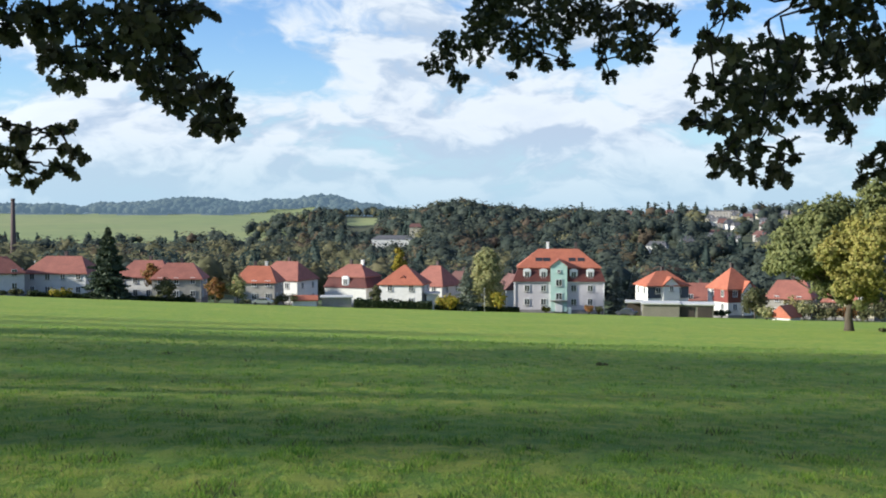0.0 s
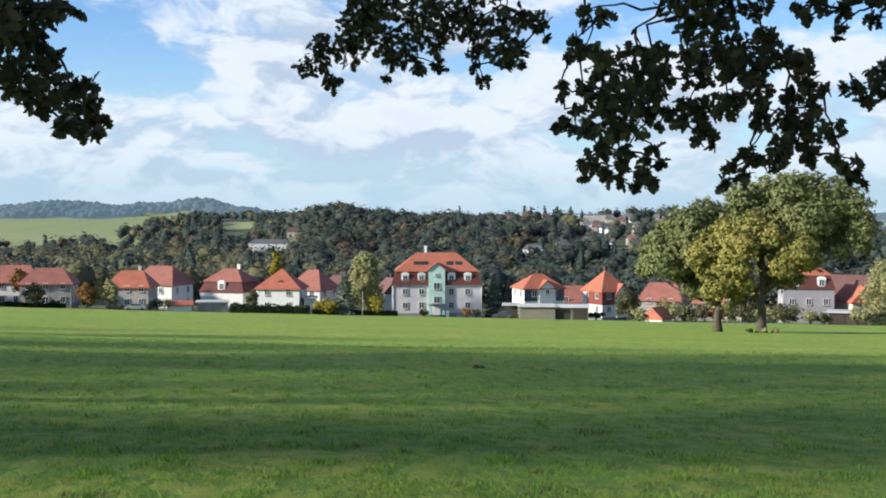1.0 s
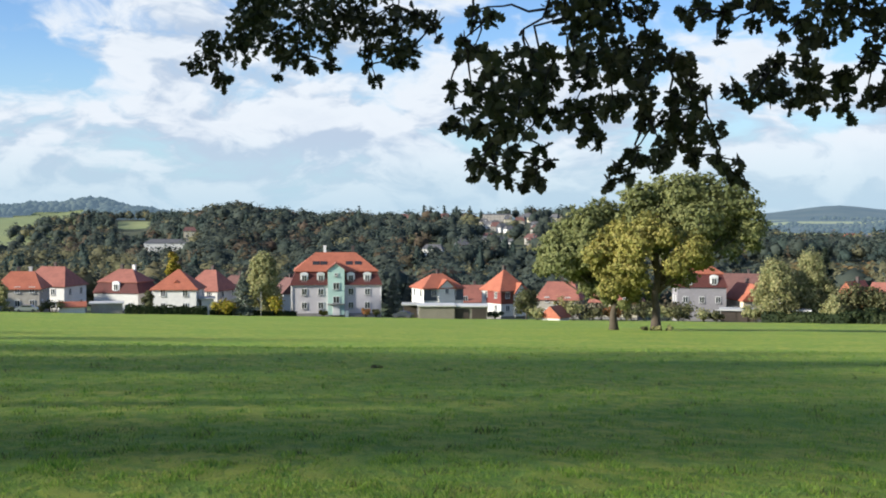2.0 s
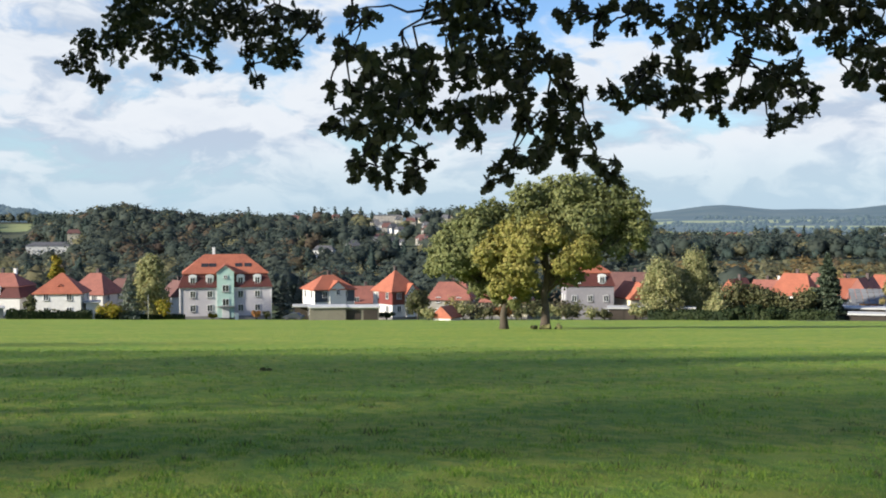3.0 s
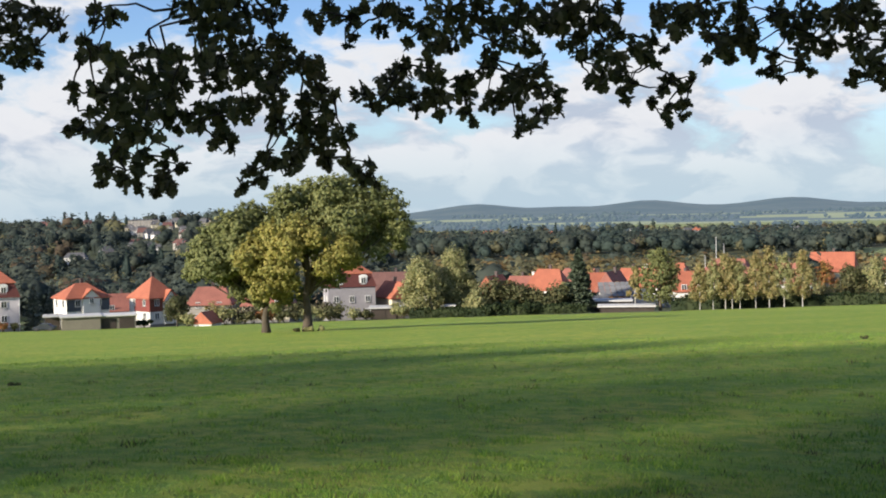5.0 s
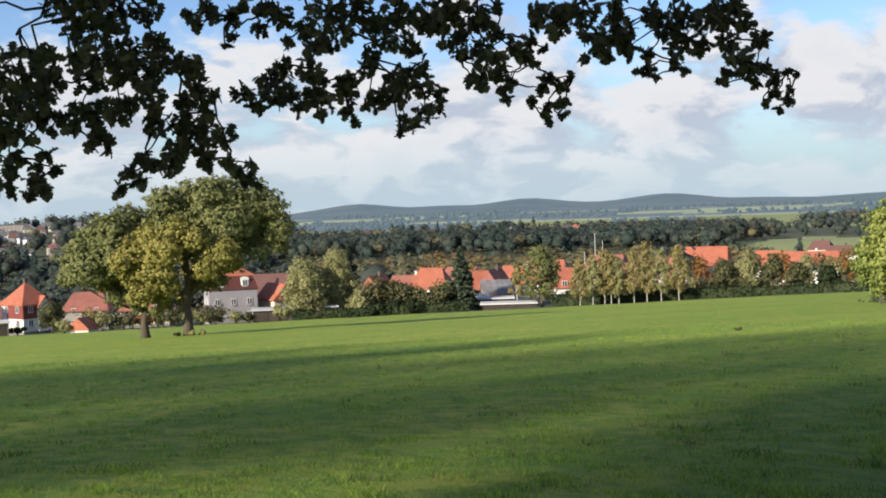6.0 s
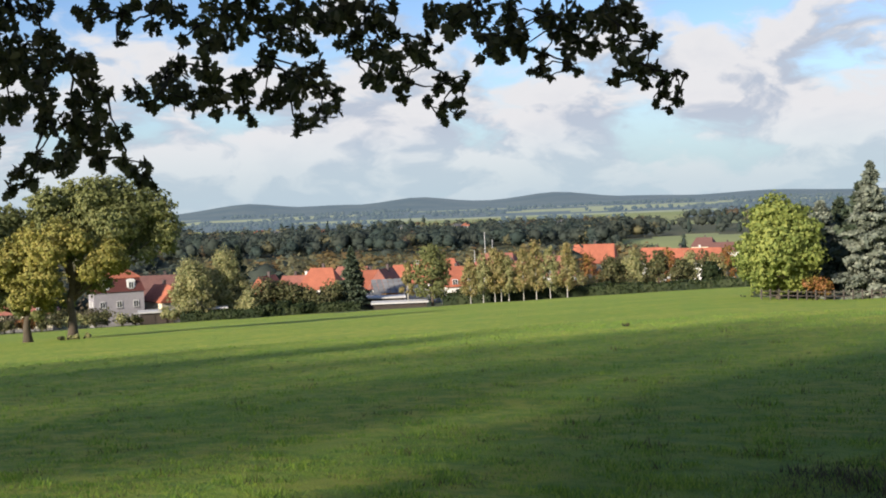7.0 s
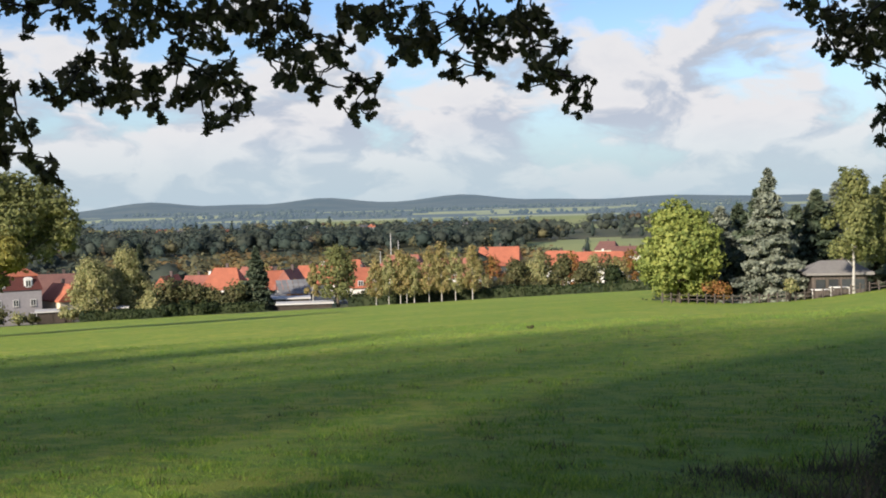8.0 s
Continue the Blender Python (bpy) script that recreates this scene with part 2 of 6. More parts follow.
BLADE = leaves("grass_blades", (0.20, 0.335, 0.050), (0.255, 0.37, 0.060), (0.15, 0.275, 0.040), spread=0.3, translucent=0.45)
# the third colour is the haze glow, not the land's own
FAR_HILL = hazed_backdrop("hazed_hill_woods", (0.010, 0.022, 0.016), (0.048, 0.054, 0.034), (0.060, 0.084, 0.108), 0.006, 0.03)
FAR_FIELD = hazed_backdrop("hazed_distant_fields", (0.20, 0.23, 0.11), (0.26, 0.27, 0.14), (0.045, 0.058, 0.062), 0.004, 0.02)
# distance haze is put into the next two: their greens are greyed and blued
WOOD_MIX_HAZED = far_leaves("hazed_wood_leaves", (0.070, 0.094, 0.078), (0.098, 0.112, 0.084), (0.076, 0.088, 0.078))
WOOD_DARK_HAZED = far_leaves("hazed_conifer_needles", (0.060, 0.086, 0.074), (0.074, 0.098, 0.080), (0.056, 0.080, 0.072))
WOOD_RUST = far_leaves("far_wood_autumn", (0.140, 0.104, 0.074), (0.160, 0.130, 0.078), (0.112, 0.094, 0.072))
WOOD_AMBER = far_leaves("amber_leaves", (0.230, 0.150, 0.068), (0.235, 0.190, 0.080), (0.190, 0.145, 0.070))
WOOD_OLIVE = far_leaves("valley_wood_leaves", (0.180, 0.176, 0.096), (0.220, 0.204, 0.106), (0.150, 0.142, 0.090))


# ---------------------------------------------------------------- ground
rng = np.random.default_rng(7)


def smooth(x, a, b):
    t = min(1.0, max(0.0, (x - a) / (b - a)))
    return t * t * (3 - 2 * t)


def bump1(x, c, w):
    return math.exp(-((x - c) / w) ** 2)


def slope(az):
    """How steeply the meadow falls in the direction az (degrees from +y)."""
    if az > 17:
        s = 0.0790 - 1.15e-5 * (az - 17) ** 2
    else:
        s = 0.0790 - 1.50e-5 * (az - 17) ** 2
    return max(s, -0.02)


# how high the wooded ridges stand along the bearings
RIDGE_LEFT = ((-24, -20, -17.3, -16.6, -15.9, -14.2, -11.9, -10.2, -9.3, -8.3, -6.8, -5.9, -4.9, -4.0, -2.8), (5, 5, 4, -4, 6, 8, 18.5, 15, 8, 14, 15, 25, 19, 8, 6))
RIDGE_MID = ((-5, -2.8, -0.9, 1.0, 2.3, 4.0, 6.0, 9.0, 10.0, 12.3, 13.7, 16.0, 18.0, 20.0, 24.0), (0, 0, 2, 0, -4, -8, -8.5, -7.5, -5, -7.5, -4.5, -2, -3, -6, -12))


def ground(az, d):
    """Height of the land in the direction az, d metres from where the camera stands."""
    w = ((az + 180) % 360) - 180
    near = -slope(w) * d - 0.009 * bump1(w, 57, 5) * d * bump1(d, 115, 55)
    if d < 300:
        return near
    s300 = -slope(w) * 300
    left, right = smooth(w, 0.5, -4), smooth(w, 22, 27)
    mid = 1 - left - right if 1 - left - right > 0 else 0
    tot = left + mid + right
    floor = -37.0
    down = s300 + (floor - s300) * smooth(d, 300, 560)
    wavy = math.sin(w * 0.42 + d * 0.0011) * 0.5 + math.sin(w * 0.97 + 1.7) * 0.3 + math.sin(w * 2.1 + 0.5) * 0.2
    h_left = (floor + 1) + 33 * smooth(d, 950, 2050) + (3 + float(np.interp(w, *RIDGE_LEFT))) * smooth(d, 2000, 2450) - 20 * smooth(d, 2600, 3400)
    h_mid = floor + (float(np.interp(w, *RIDGE_MID)) - floor) * smooth(d, 600, 1350) - 25 * smooth(d, 1500, 2300) + (26 + 6 * wavy) * smooth(d, 2500, 3600)
    tops = max(bump1(w, 28.4, 1.7), 1.05 * bump1(w, 36.4, 1.8), bump1(w, 42.8, 1.9), 0.42 * bump1(w, 52.5, 2.4), 0.2 * bump1(w, 32.4, 1.6), 0.2 * bump1(w, 47.3, 2.0))
    h_right = floor + 10 * smooth(d, 640, 860) - 2 * smooth(d, 900, 1600) + 20 * smooth(d, 1700, 3200) + (26 - 9 * smooth(w, 43, 50) + 20 * tops + 0.8 * math.sin(w * 9.0)) * smooth(d, 3300, 4200)
    if d < 560:
        return down
    return (left * h_left + mid * h_mid + right * h_right) / tot


def at(az, d, lift=0.0):
    a = radians(az)
    return Vector((math.sin(a) * d, math.cos(a) * d, ground(az, d) + lift))


def edge(az):
    """How far the meadow reaches in the direction az."""
    if az < -40 or az > 75:
        return 260.0
    e = 262 - 25 * smooth(az, 8, 20) - 20 * smooth(az, 24, 36)
    return e + (122 - 217) * smooth(az, 51.2, 52.2)


def mesh_of(name, verts, faces, mats):
    me = bpy.data.meshes.new(name)
    me.from_pydata(verts, [], faces)
    for m in mats:
        me.materials.append(m)
    return me


def make_ground():
    az = list(np.arange(-180, -36, 6.0)) + list(np.arange(-36, 76, 0.75)) + list(np.arange(78, 180, 6.0))
    ds = [1.5 * 1.045 ** i for i in range(200)]
    ds = [d for d in ds if d < 4800] + [4850.0]
    verts, faces, kinds = [(0, 0, 0)], [], []
    for d in ds:
        for a in az:
            v = at(a, d)
            if d > 4:
                v.z += 0.10 * noise.noise(Vector((v.x * 0.12, v.y * 0.12, 0)))
            verts.append(v)
    na = len(az)
    for j in range(na):
        faces.append((0, 1 + (j + 1) % na, 1 + j))
        kinds.append(0)
    for i in range(len(ds) - 1):
        for j in range(na):
            j2 = (j + 1) % na
            b0, b1 = 1 + i * na, 1 + (i + 1) * na
            faces.append((b0 + j, b0 + j2, b1 + j2, b1 + j))
            a, d = az[j] + 0.4, (ds[i] + ds[i + 1]) / 2
            if d < edge(a):
                k = 0
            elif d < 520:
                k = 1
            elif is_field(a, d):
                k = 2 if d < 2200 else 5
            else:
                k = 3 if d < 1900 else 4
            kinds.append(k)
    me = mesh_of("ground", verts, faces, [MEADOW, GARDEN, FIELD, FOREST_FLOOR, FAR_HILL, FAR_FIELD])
    me.polygons.foreach_set("material_index", kinds)
    me.polygons.foreach_set("use_smooth", [True] * len(faces))
    me.update()
    ob = new("ground", me)
    tagged(ob, "green mown meadow falling away to a wooded valley and hills", "ground", kind="structure")


def is_field(a, d):
    if a < -6.0 and 1250 < d < 2080 - 40 * math.sin(a * 1.3) + 150 * bump1(a, -7.4, 1.5) + 110 * bump1(a, -16.6, 0.5) - 190 * bump1(a, -10.5, 0.8) - 120 * bump1(a, -14.0, 1.2):
        return True
    if -4.6 < a < -3.1 and 1560 < d < 1780:
        return True
    if a > 22 and 1400 < d < 3300:
        return noise.noise(Vector((a * 0.10, d * 0.0030, 8))) > 0.07
    if 46 < a < 52.5 and 760 < d < 980:
        return d < 980 - 30 * abs(a - 49.5)
    return False


make_ground()


# ---------------------------------------------------------------- helpers for things
def part(name, bm, mat, parent=None, label="", mats=None):
    me = bpy.data.meshes.new(name)
    bm.normal_update()
    bm.to_mesh(me)
    bm.free()
    for m in (mats or [mat]):
        me.materials.append(m)
    ob = new(name, me)
    if parent is not None:
        ob.parent = parent
    if label:
        ob["label"] = label
    return ob


def hold(name, where, turn, label, category, group=""):
    """An empty at a thing's base, which carries its parts."""
    ob = new(name)
    ob.empty_display_size = 0.5
    ob.matrix_world = Matrix.Translation(where) @ pose(0, 0, 0, 0, 0, turn)
    return tagged(ob, label, category, group)


def box(bm, x0, x1, y0, y1, z0, z1, bevel=0.0):
    vs = [bm.verts.new((x, y, z)) for z in (z0, z1) for y in (y0, y1) for x in (x0, x1)]
    fs = [bm.faces.new([vs[i] for i in q]) for q in ((0, 2, 3, 1), (4, 5, 7, 6), (0, 1, 5, 4), (1, 3, 7, 5), (3, 2, 6, 7), (2, 0, 4, 6))]
    if bevel:
        es = list({e for f in fs for e in f.edges})
        bmesh.ops.bevel(bm, geom=es, offset=bevel, segments=1, affect="EDGES")
    return fs


def tube(bm, pts, radii, sides=7):
    """A tapered limb through pts."""
    rings = []
    for i, p in enumerate(pts):
        p = Vector(p)
        d = (Vector(pts[min(i + 1, len(pts) - 1)]) - Vector(pts[max(i - 1, 0)])).normalized()
        u = d.orthogonal().normalized()
        v = d.cross(u)
        rings.append([bm.verts.new(p + (u * math.cos(k * math.tau / sides) + v * math.sin(k * math.tau / sides)) * radii[i]) for k in range(sides)])
    for a, b in zip(rings, rings[1:]):
        # line the rings up
        off = min(range(sides), key=lambda o: sum((a[k].co - b[(k + o) % sides].co).length for k in range(sides)))
        for k in range(sides):
            f = bm.faces.new((a[k], a[(k + 1) % sides], b[(k + 1 + off) % sides], b[(k + off) % sides]))
            f.smooth = True
    bm.faces.new(rings[-1])
    bm.faces.new(list(reversed(rings[0])))


# ---------------------------------------------------------------- trees
def unit(v):
    return v / (np.linalg.norm(v, axis=1)[:, None] + 1e-9)


def cards(centres, size, flat=0.0, stretch=1.5, droop=0.0, out=None):
    """Small leaf blades, one kite at each centre, turned at random or, with out, mostly facing that way."""
    c = np.asarray(centres)
    k = len(c)
    if out is not None:
        nrm = unit(unit(out) + rng.normal(size=(k, 3)) * 0.45 + np.array([0, 0, 0.25]))
        u = unit(np.cross(nrm, rng.normal(size=(k, 3))))
        w, v = nrm, np.cross(nrm, u)
    else:
        u = rng.normal(size=(k, 3))
        u[:, 2] = u[:, 2] * (1 - flat) - droop
        u = unit(u)
        v = unit(np.cross(u, rng.normal(size=(k, 3))))
        w = np.cross(u, v)
    s = (size * rng.uniform(0.6, 1.35, k))[:, None]
    return np.stack([c - u * s * stretch * 0.5, c + v * s * 0.5 + w * s * 0.12, c + u * s * stretch * 0.5, c - v * s * 0.5 + w * s * 0.12], axis=1).reshape(-1, 3)


def card_mesh(name, verts, mat):
    me = bpy.data.meshes.new(name)
    n = len(verts) // 4
    me.vertices.add(len(verts))
    me.vertices.foreach_set("co", np.ascontiguousarray(verts, dtype=np.float32).ravel())
    me.loops.add(n * 4)
    me.loops.foreach_set("vertex_index", np.arange(n * 4, dtype=np.int32))
    me.polygons.add(n)
    me.polygons.foreach_set("loop_start", np.arange(0, n * 4, 4, dtype=np.int32))
    me.materials.append(mat)
    me.update(calc_edges=True)
    me.validate()
    return me


def crown_points(n, blobs, shell=0.45, per=14):
    """Points in the outer part of a cluster of leafy blobs (x, y, z, radius)."""
    b = np.array(blobs)
    pick = rng.choice(len(b), n, p=b[:, 3] ** 2 / (b[:, 3] ** 2).sum())
    d = rng.normal(size=(n, 3))
    d /= np.linalg.norm(d, axis=1)[:, None]
    r = b[pick, 3] * (1 - shell * rng.random(n) ** 1.6) * (1 + 0.06 * np.abs(rng.normal(size=n)) * (rng.random(n) < 0.35))
    lump = 1 + 0.24 * np.sin(d[:, 0] * 6 + pick) * np.sin(d[:, 1] * 7 + pick * 2) + 0.16 * np.sin(d[:, 2] * 9 + pick) + 0.10 * np.sin(d[:, 0] * 15 + d[:, 2] * 13)
    off = d * (r * lump)[:, None] * np.array([1, 1, 0.85])
    mid = b[:, :3].mean(axis=0)
    p, o = b[pick, :3] + off, d + 0.5 * unit(b[pick, :3] + off - mid)
    # leaves gather in twig-ends, with darker gaps between
    if per and n > 20 * per:
        seat = rng.integers(0, max(1, n // per), n)
        loose = unit(rng.normal(size=(n, 3))) * (rng.random(n) ** 0.5)[:, None]
        tip = p[seat] + loose * (0.075 * b[pick[seat], 3] + 0.12)[:, None] * np.array([1, 1, 0.8])
        free = (rng.random(n) < 0.5)[:, None]
        p, o = np.where(free, p, tip), np.where(free, o, o[seat] + 0.8 * loose)
    return p, o


def leaf_cards(n, blobs, leaf, shell=0.45, per=14):
    p, o = crown_points(n, blobs, shell, per)
    return cards(p, leaf, out=o)


def blob_crown(h, base, width, n, seed, top=0.75):
    """Blobs that fill an oval crown of that height, with its bottom at base."""
    r = np.random.default_rng(seed)
    out = []
    for i in range(n):
        f = (i + 0.5) / n
        z = base + (h - base) * (0.10 + 0.80 * f)
        half = width / 2 * math.sin(math.pi * (0.12 + 0.80 * f ** top)) ** 0.7
        a = i * 2.4 + r.uniform(-0.5, 0.5)
        rad = width * r.uniform(0.11, 0.21)
        rr = max(0.0, half - rad) * r.uniform(0.65, 1.05)
        out.append((rr * math.cos(a), rr * math.sin(a), z, rad))
    out.append((0, 0, base + (h - base) * 0.55, width * 0.27))
    return out


def trunk_and_limbs(ob, h, r, blobs, seed, bark, fork=0.45, reach=10):
    """A tapered stem with roots flared, and a limb to each leafy mass."""
    bm = bmesh.new()
    q = random.Random(seed)
    k = 6
    pts = [(q.uniform(-1, 1) * 0.10 * r * i, q.uniform(-1, 1) * 0.10 * r * i, -0.4 + (h * fork + 0.4) * i / k) for i in range(k + 1)]
    pts.append((pts[-1][0] + 0.2, pts[-1][1] + 0.1, h * 0.8))
    tube(bm, pts, [r * (1.55 if i == 0 else 1.12 if i == 1 else 1.0 - 0.35 * i / k) for i in range(k + 1)] + [r * 0.1], 10)
    part("trunk", bm, bark, ob)
    for x, y, z, rad in blobs[:reach]:
        bm = bmesh.new()
        low = Vector(pts[q.randint(3, k)])
        end = Vector((x, y, z))
        if end.z < low.z:
            low = Vector(pts[3])
        mid = low.lerp(end, 0.5) + Vector((q.uniform(-0.4, 0.4), q.uniform(-0.4, 0.4), -0.08 * (end - low).length))
        tube(bm, [low, mid, end], [r * 0.42, r * 0.24, r * 0.07], 6)
        part("limb", bm, bark, ob)


def leafy_tree(name, where, turn, h, base, width, mat, label, n=2500, leaf=0.42, r=0.22, blobs=9, seed=1, bark=None, shape=None, category="tree", limbs=4, group="", top=0.75, per=14):
    loose = mat in (WILLOW, BIRCH_LEAF)
    ob = hold(name, where, turn, label, category, group)
    bl = shape or blob_crown(h, base, width, blobs, seed, top)
    trunk_and_limbs(ob, h, r, bl, seed, bark or BARK, reach=limbs)
    if loose:
        pts, o = crown_points(int(n * 1.5), bl, 0.75)
        pts[:, 2] = np.maximum(pts[:, 2] - 0.04 * h * rng.random(len(pts)), 0.2)
        verts = cards(pts, leaf * 0.70, stretch=2.2, out=o)
    else:
        verts = leaf_cards(int(n * 1.5), bl, leaf * 0.80, per=per)
    crown = new("crown", card_mesh("crown", verts, mat))
    crown.parent = ob
    return ob


def spruce_tree(name, where, h, width, mat, label, n=3000, leaf=0.5, seed=1, base=0.06, lean=0.9):
    width *= 1.15
    """A conifer of drooping whorls round a straight stem."""
    ob = hold(name, where, seed * 40 % 360, label, "conifer")
    bm = bmesh.new()
    tube(bm, [(0, 0, -0.4), (0, 0, h * 0.5), (0, 0, h * 0.98)], [width * 0.045, width * 0.03, 0.03], 7)
    part("trunk", bm, BARK, ob)
    q = np.random.default_rng(seed)
    whorls = int(14 + h * 0.6)
    pts = []
    per = max(10, n // (whorls * 9))
    for i in range(whorls):
        f = i / (whorls - 1)
        z0 = h * (base + (0.97 - base) * f)
        reach = width / 2 * (1 - f) ** (lean * 0.85) * (0.85 + 0.15 * math.sin(i * 2.1)) + 0.05 + 0.1 * (1 - f)
        for b in range(9):
            a = b * math.tau / 9 + i * 0.8 + q.uniform(-0.2, 0.2)
            rr, jig = reach * q.uniform(0.62, 1.15), q.uniform(-0.6, 0.6)
            s = np.sqrt(q.random(per)) * rr
            sp = 0.10 * s + 0.12
            x = np.cos(a) * s - np.sin(a) * q.normal(size=per) * sp
            y = np.sin(a) * s + np.cos(a) * q.normal(size=per) * sp
            z = z0 + jig * h / whorls - s * 0.30 + 0.10 * (s / (rr + 1e-6)) ** 2 * rr - q.random(per) * h * 0.022
            pts.append(np.stack([x, y, np.maximum(z, 0.1)], axis=1))
    crown = new("crown", card_mesh("crown", cards(np.concatenate(pts), leaf, flat=0.5, stretch=1.9, droop=0.15), mat))
    crown.parent = ob
    return ob


def shrub(name, where, h, w, mat, label, n=700, leaf=0.3, seed=1, depth=None, category="shrub", turn=0):
    q = np.random.default_rng(seed)
    dep = depth or w
    bl = [(q.uniform(-0.32, 0.32) * w, q.uniform(-0.3, 0.3) * dep, h * q.uniform(0.35, 0.68), min(w, h, dep * 1.4) * q.uniform(0.24, 0.36)) for _ in range(7)]
    ob = hold(name, where, turn, label, category)
    bm = bmesh.new()
    for x, y, z, r in bl[:5]:
        tube(bm, [(x * 0.2, y * 0.2, -0.2), (x * 0.6, y * 0.6, z * 0.6), (x, y, z)], [0.06, 0.045, 0.015], 5)
    part("stem_clump", bm, TWIG, ob)
    p, o = crown_points(n, bl, 0.6)
    p[:, 2] = np.clip(p[:, 2], 0.05, None)
    crown = new("foliage", card_mesh("foliage", cards(p, leaf, out=o), mat))
    crown.parent = ob
    return ob


def hedge(name, a0, d0, a1, d1, h, depth, mat, label, per=60):
    """A clipped hedge that follows the ground from one bearing to another."""
    p0, p1 = at(a0, d0), at(a1, d1)
    L = (p1 - p0).length
    n = int(L * per)
    t = rng.random(n)
    s = rng.random((n, 2))
    side = rng.integers(0, 3, n)
    xy = np.array(p0)[None, :] + (np.array(p1) - np.array(p0))[None, :] * t[:, None]
    nrm = np.array([-(p1 - p0).y, (p1 - p0).x, 0]) / L
    off = np.where(side == 0, -0.5, np.where(side == 1, 0.5, s[:, 0] - 0.5)) * depth + rng.normal(size=n) * 0.06
    z = np.where(side == 2, 1.0, s[:, 1]) * h * (1 + 0.08 * np.sin(t * L * 0.9) + 0.05 * np.sin(t * L * 2.3)) + rng.normal(size=n) * 0.07
    pts = xy + nrm[None, :] * off[:, None]
    pts[:, 2] += np.maximum(z, 0.02) - 0.1
    ob = tagged(new(name, card_mesh(name, cards(pts - np.array(p0), 0.32), mat)), label, "hedge")
    ob.location = p0
    bm = bmesh.new()
    m = 12
    for i in range(m):
        q0, q1 = (p1 - p0) * (i / m), (p1 - p0) * ((i + 1) / m)
        w = Vector(nrm) * depth * 0.36
        vs = [bm.verts.new(v) for v in (q0 - w, q0 + w, q1 + w, q1 - w)]
        vt = [bm.verts.new(v.co + Vector((0, 0, h * 0.86))) for v in vs]
        for k in range(4):
            bm.faces.new((vs[k], vs[(k + 1) % 4], vt[(k + 1) % 4], vt[k]))
        bm.faces.new(vt)
    part("inner_growth", bm, HEDGE, ob)
    return ob


# ---------------------------------------------------------------- the near oak, whose branches hang into the view
def leaf_template():
    """A lobed oak leaf about 0.11 long, folded a little along its rib."""
    half = [(0.0, 0.003), (0.018, 0.009), (0.028, 0.022), (0.036, 0.013), (0.050, 0.034), (0.058, 0.018), (0.074, 0.040), (0.084, 0.021), (0.098, 0.026), (0.112, 0.0)]
    rib = [(x, 0.0, -x * x * 2.0) for x, _ in half]
    lo = [(x, y, y * 0.35 - x * x * 2.0) for x, y in half]
    ro = [(x, -y, y * 0.35 - x * x * 2.0) for x, y in half]
    n = len(half)
    v = rib + lo + ro
    f = []
    for i in range(n - 1):
        f.append((i, i + 1, n + i + 1, n + i))
        f.append((i + 1, i, 2 * n + i, 2 * n + i + 1))
    return np.array(v), f


def place_leaves(name, pos, heading, mat, size=1.0):
    tv, tf = leaf_template()
    n, m = len(pos), len(tv)
    x = heading / (np.linalg.norm(heading, axis=1)[:, None] + 1e-9)
    up = rng.normal(size=(n, 3)) * 0.9 + np.array([0, -0.35, 0.5])
    y = np.cross(up, x)
    y /= np.linalg.norm(y, axis=1)[:, None] + 1e-9
    z = np.cross(x, y)
    s = size * rng.uniform(0.65, 1.2, n)
    v = pos[:, None, :] + (tv[None, :, 0, None] * x[:, None, :] + tv[None, :, 1, None] * y[:, None, :] + tv[None, :, 2, None] * z[:, None, :]) * s[:, None, None]
    faces = (np.array(tf)[None, :, :] + (np.arange(n) * m)[:, None, None]).reshape(-1, 4)
    me = bpy.data.meshes.new(name)
    me.vertices.add(n * m)
    me.vertices.foreach_set("co", v.astype(np.float32).ravel())
    me.loops.add(faces.size)
    me.loops.foreach_set("vertex_index", faces.astype(np.int32).ravel())
    me.polygons.add(len(faces))
    me.polygons.foreach_set("loop_start", np.arange(0, faces.size, 4, dtype=np.int32))
    me.materials.append(mat)
    me.update(calc_edges=True)
    return me


def sky_point(az, rise, d):
    """A point d metres off, in the direction az, at that rise over the eye's level."""
    a = radians(az)
    return np.array([math.sin(a) * d + 0.075, math.cos(a) * d, EYE + rise * d])


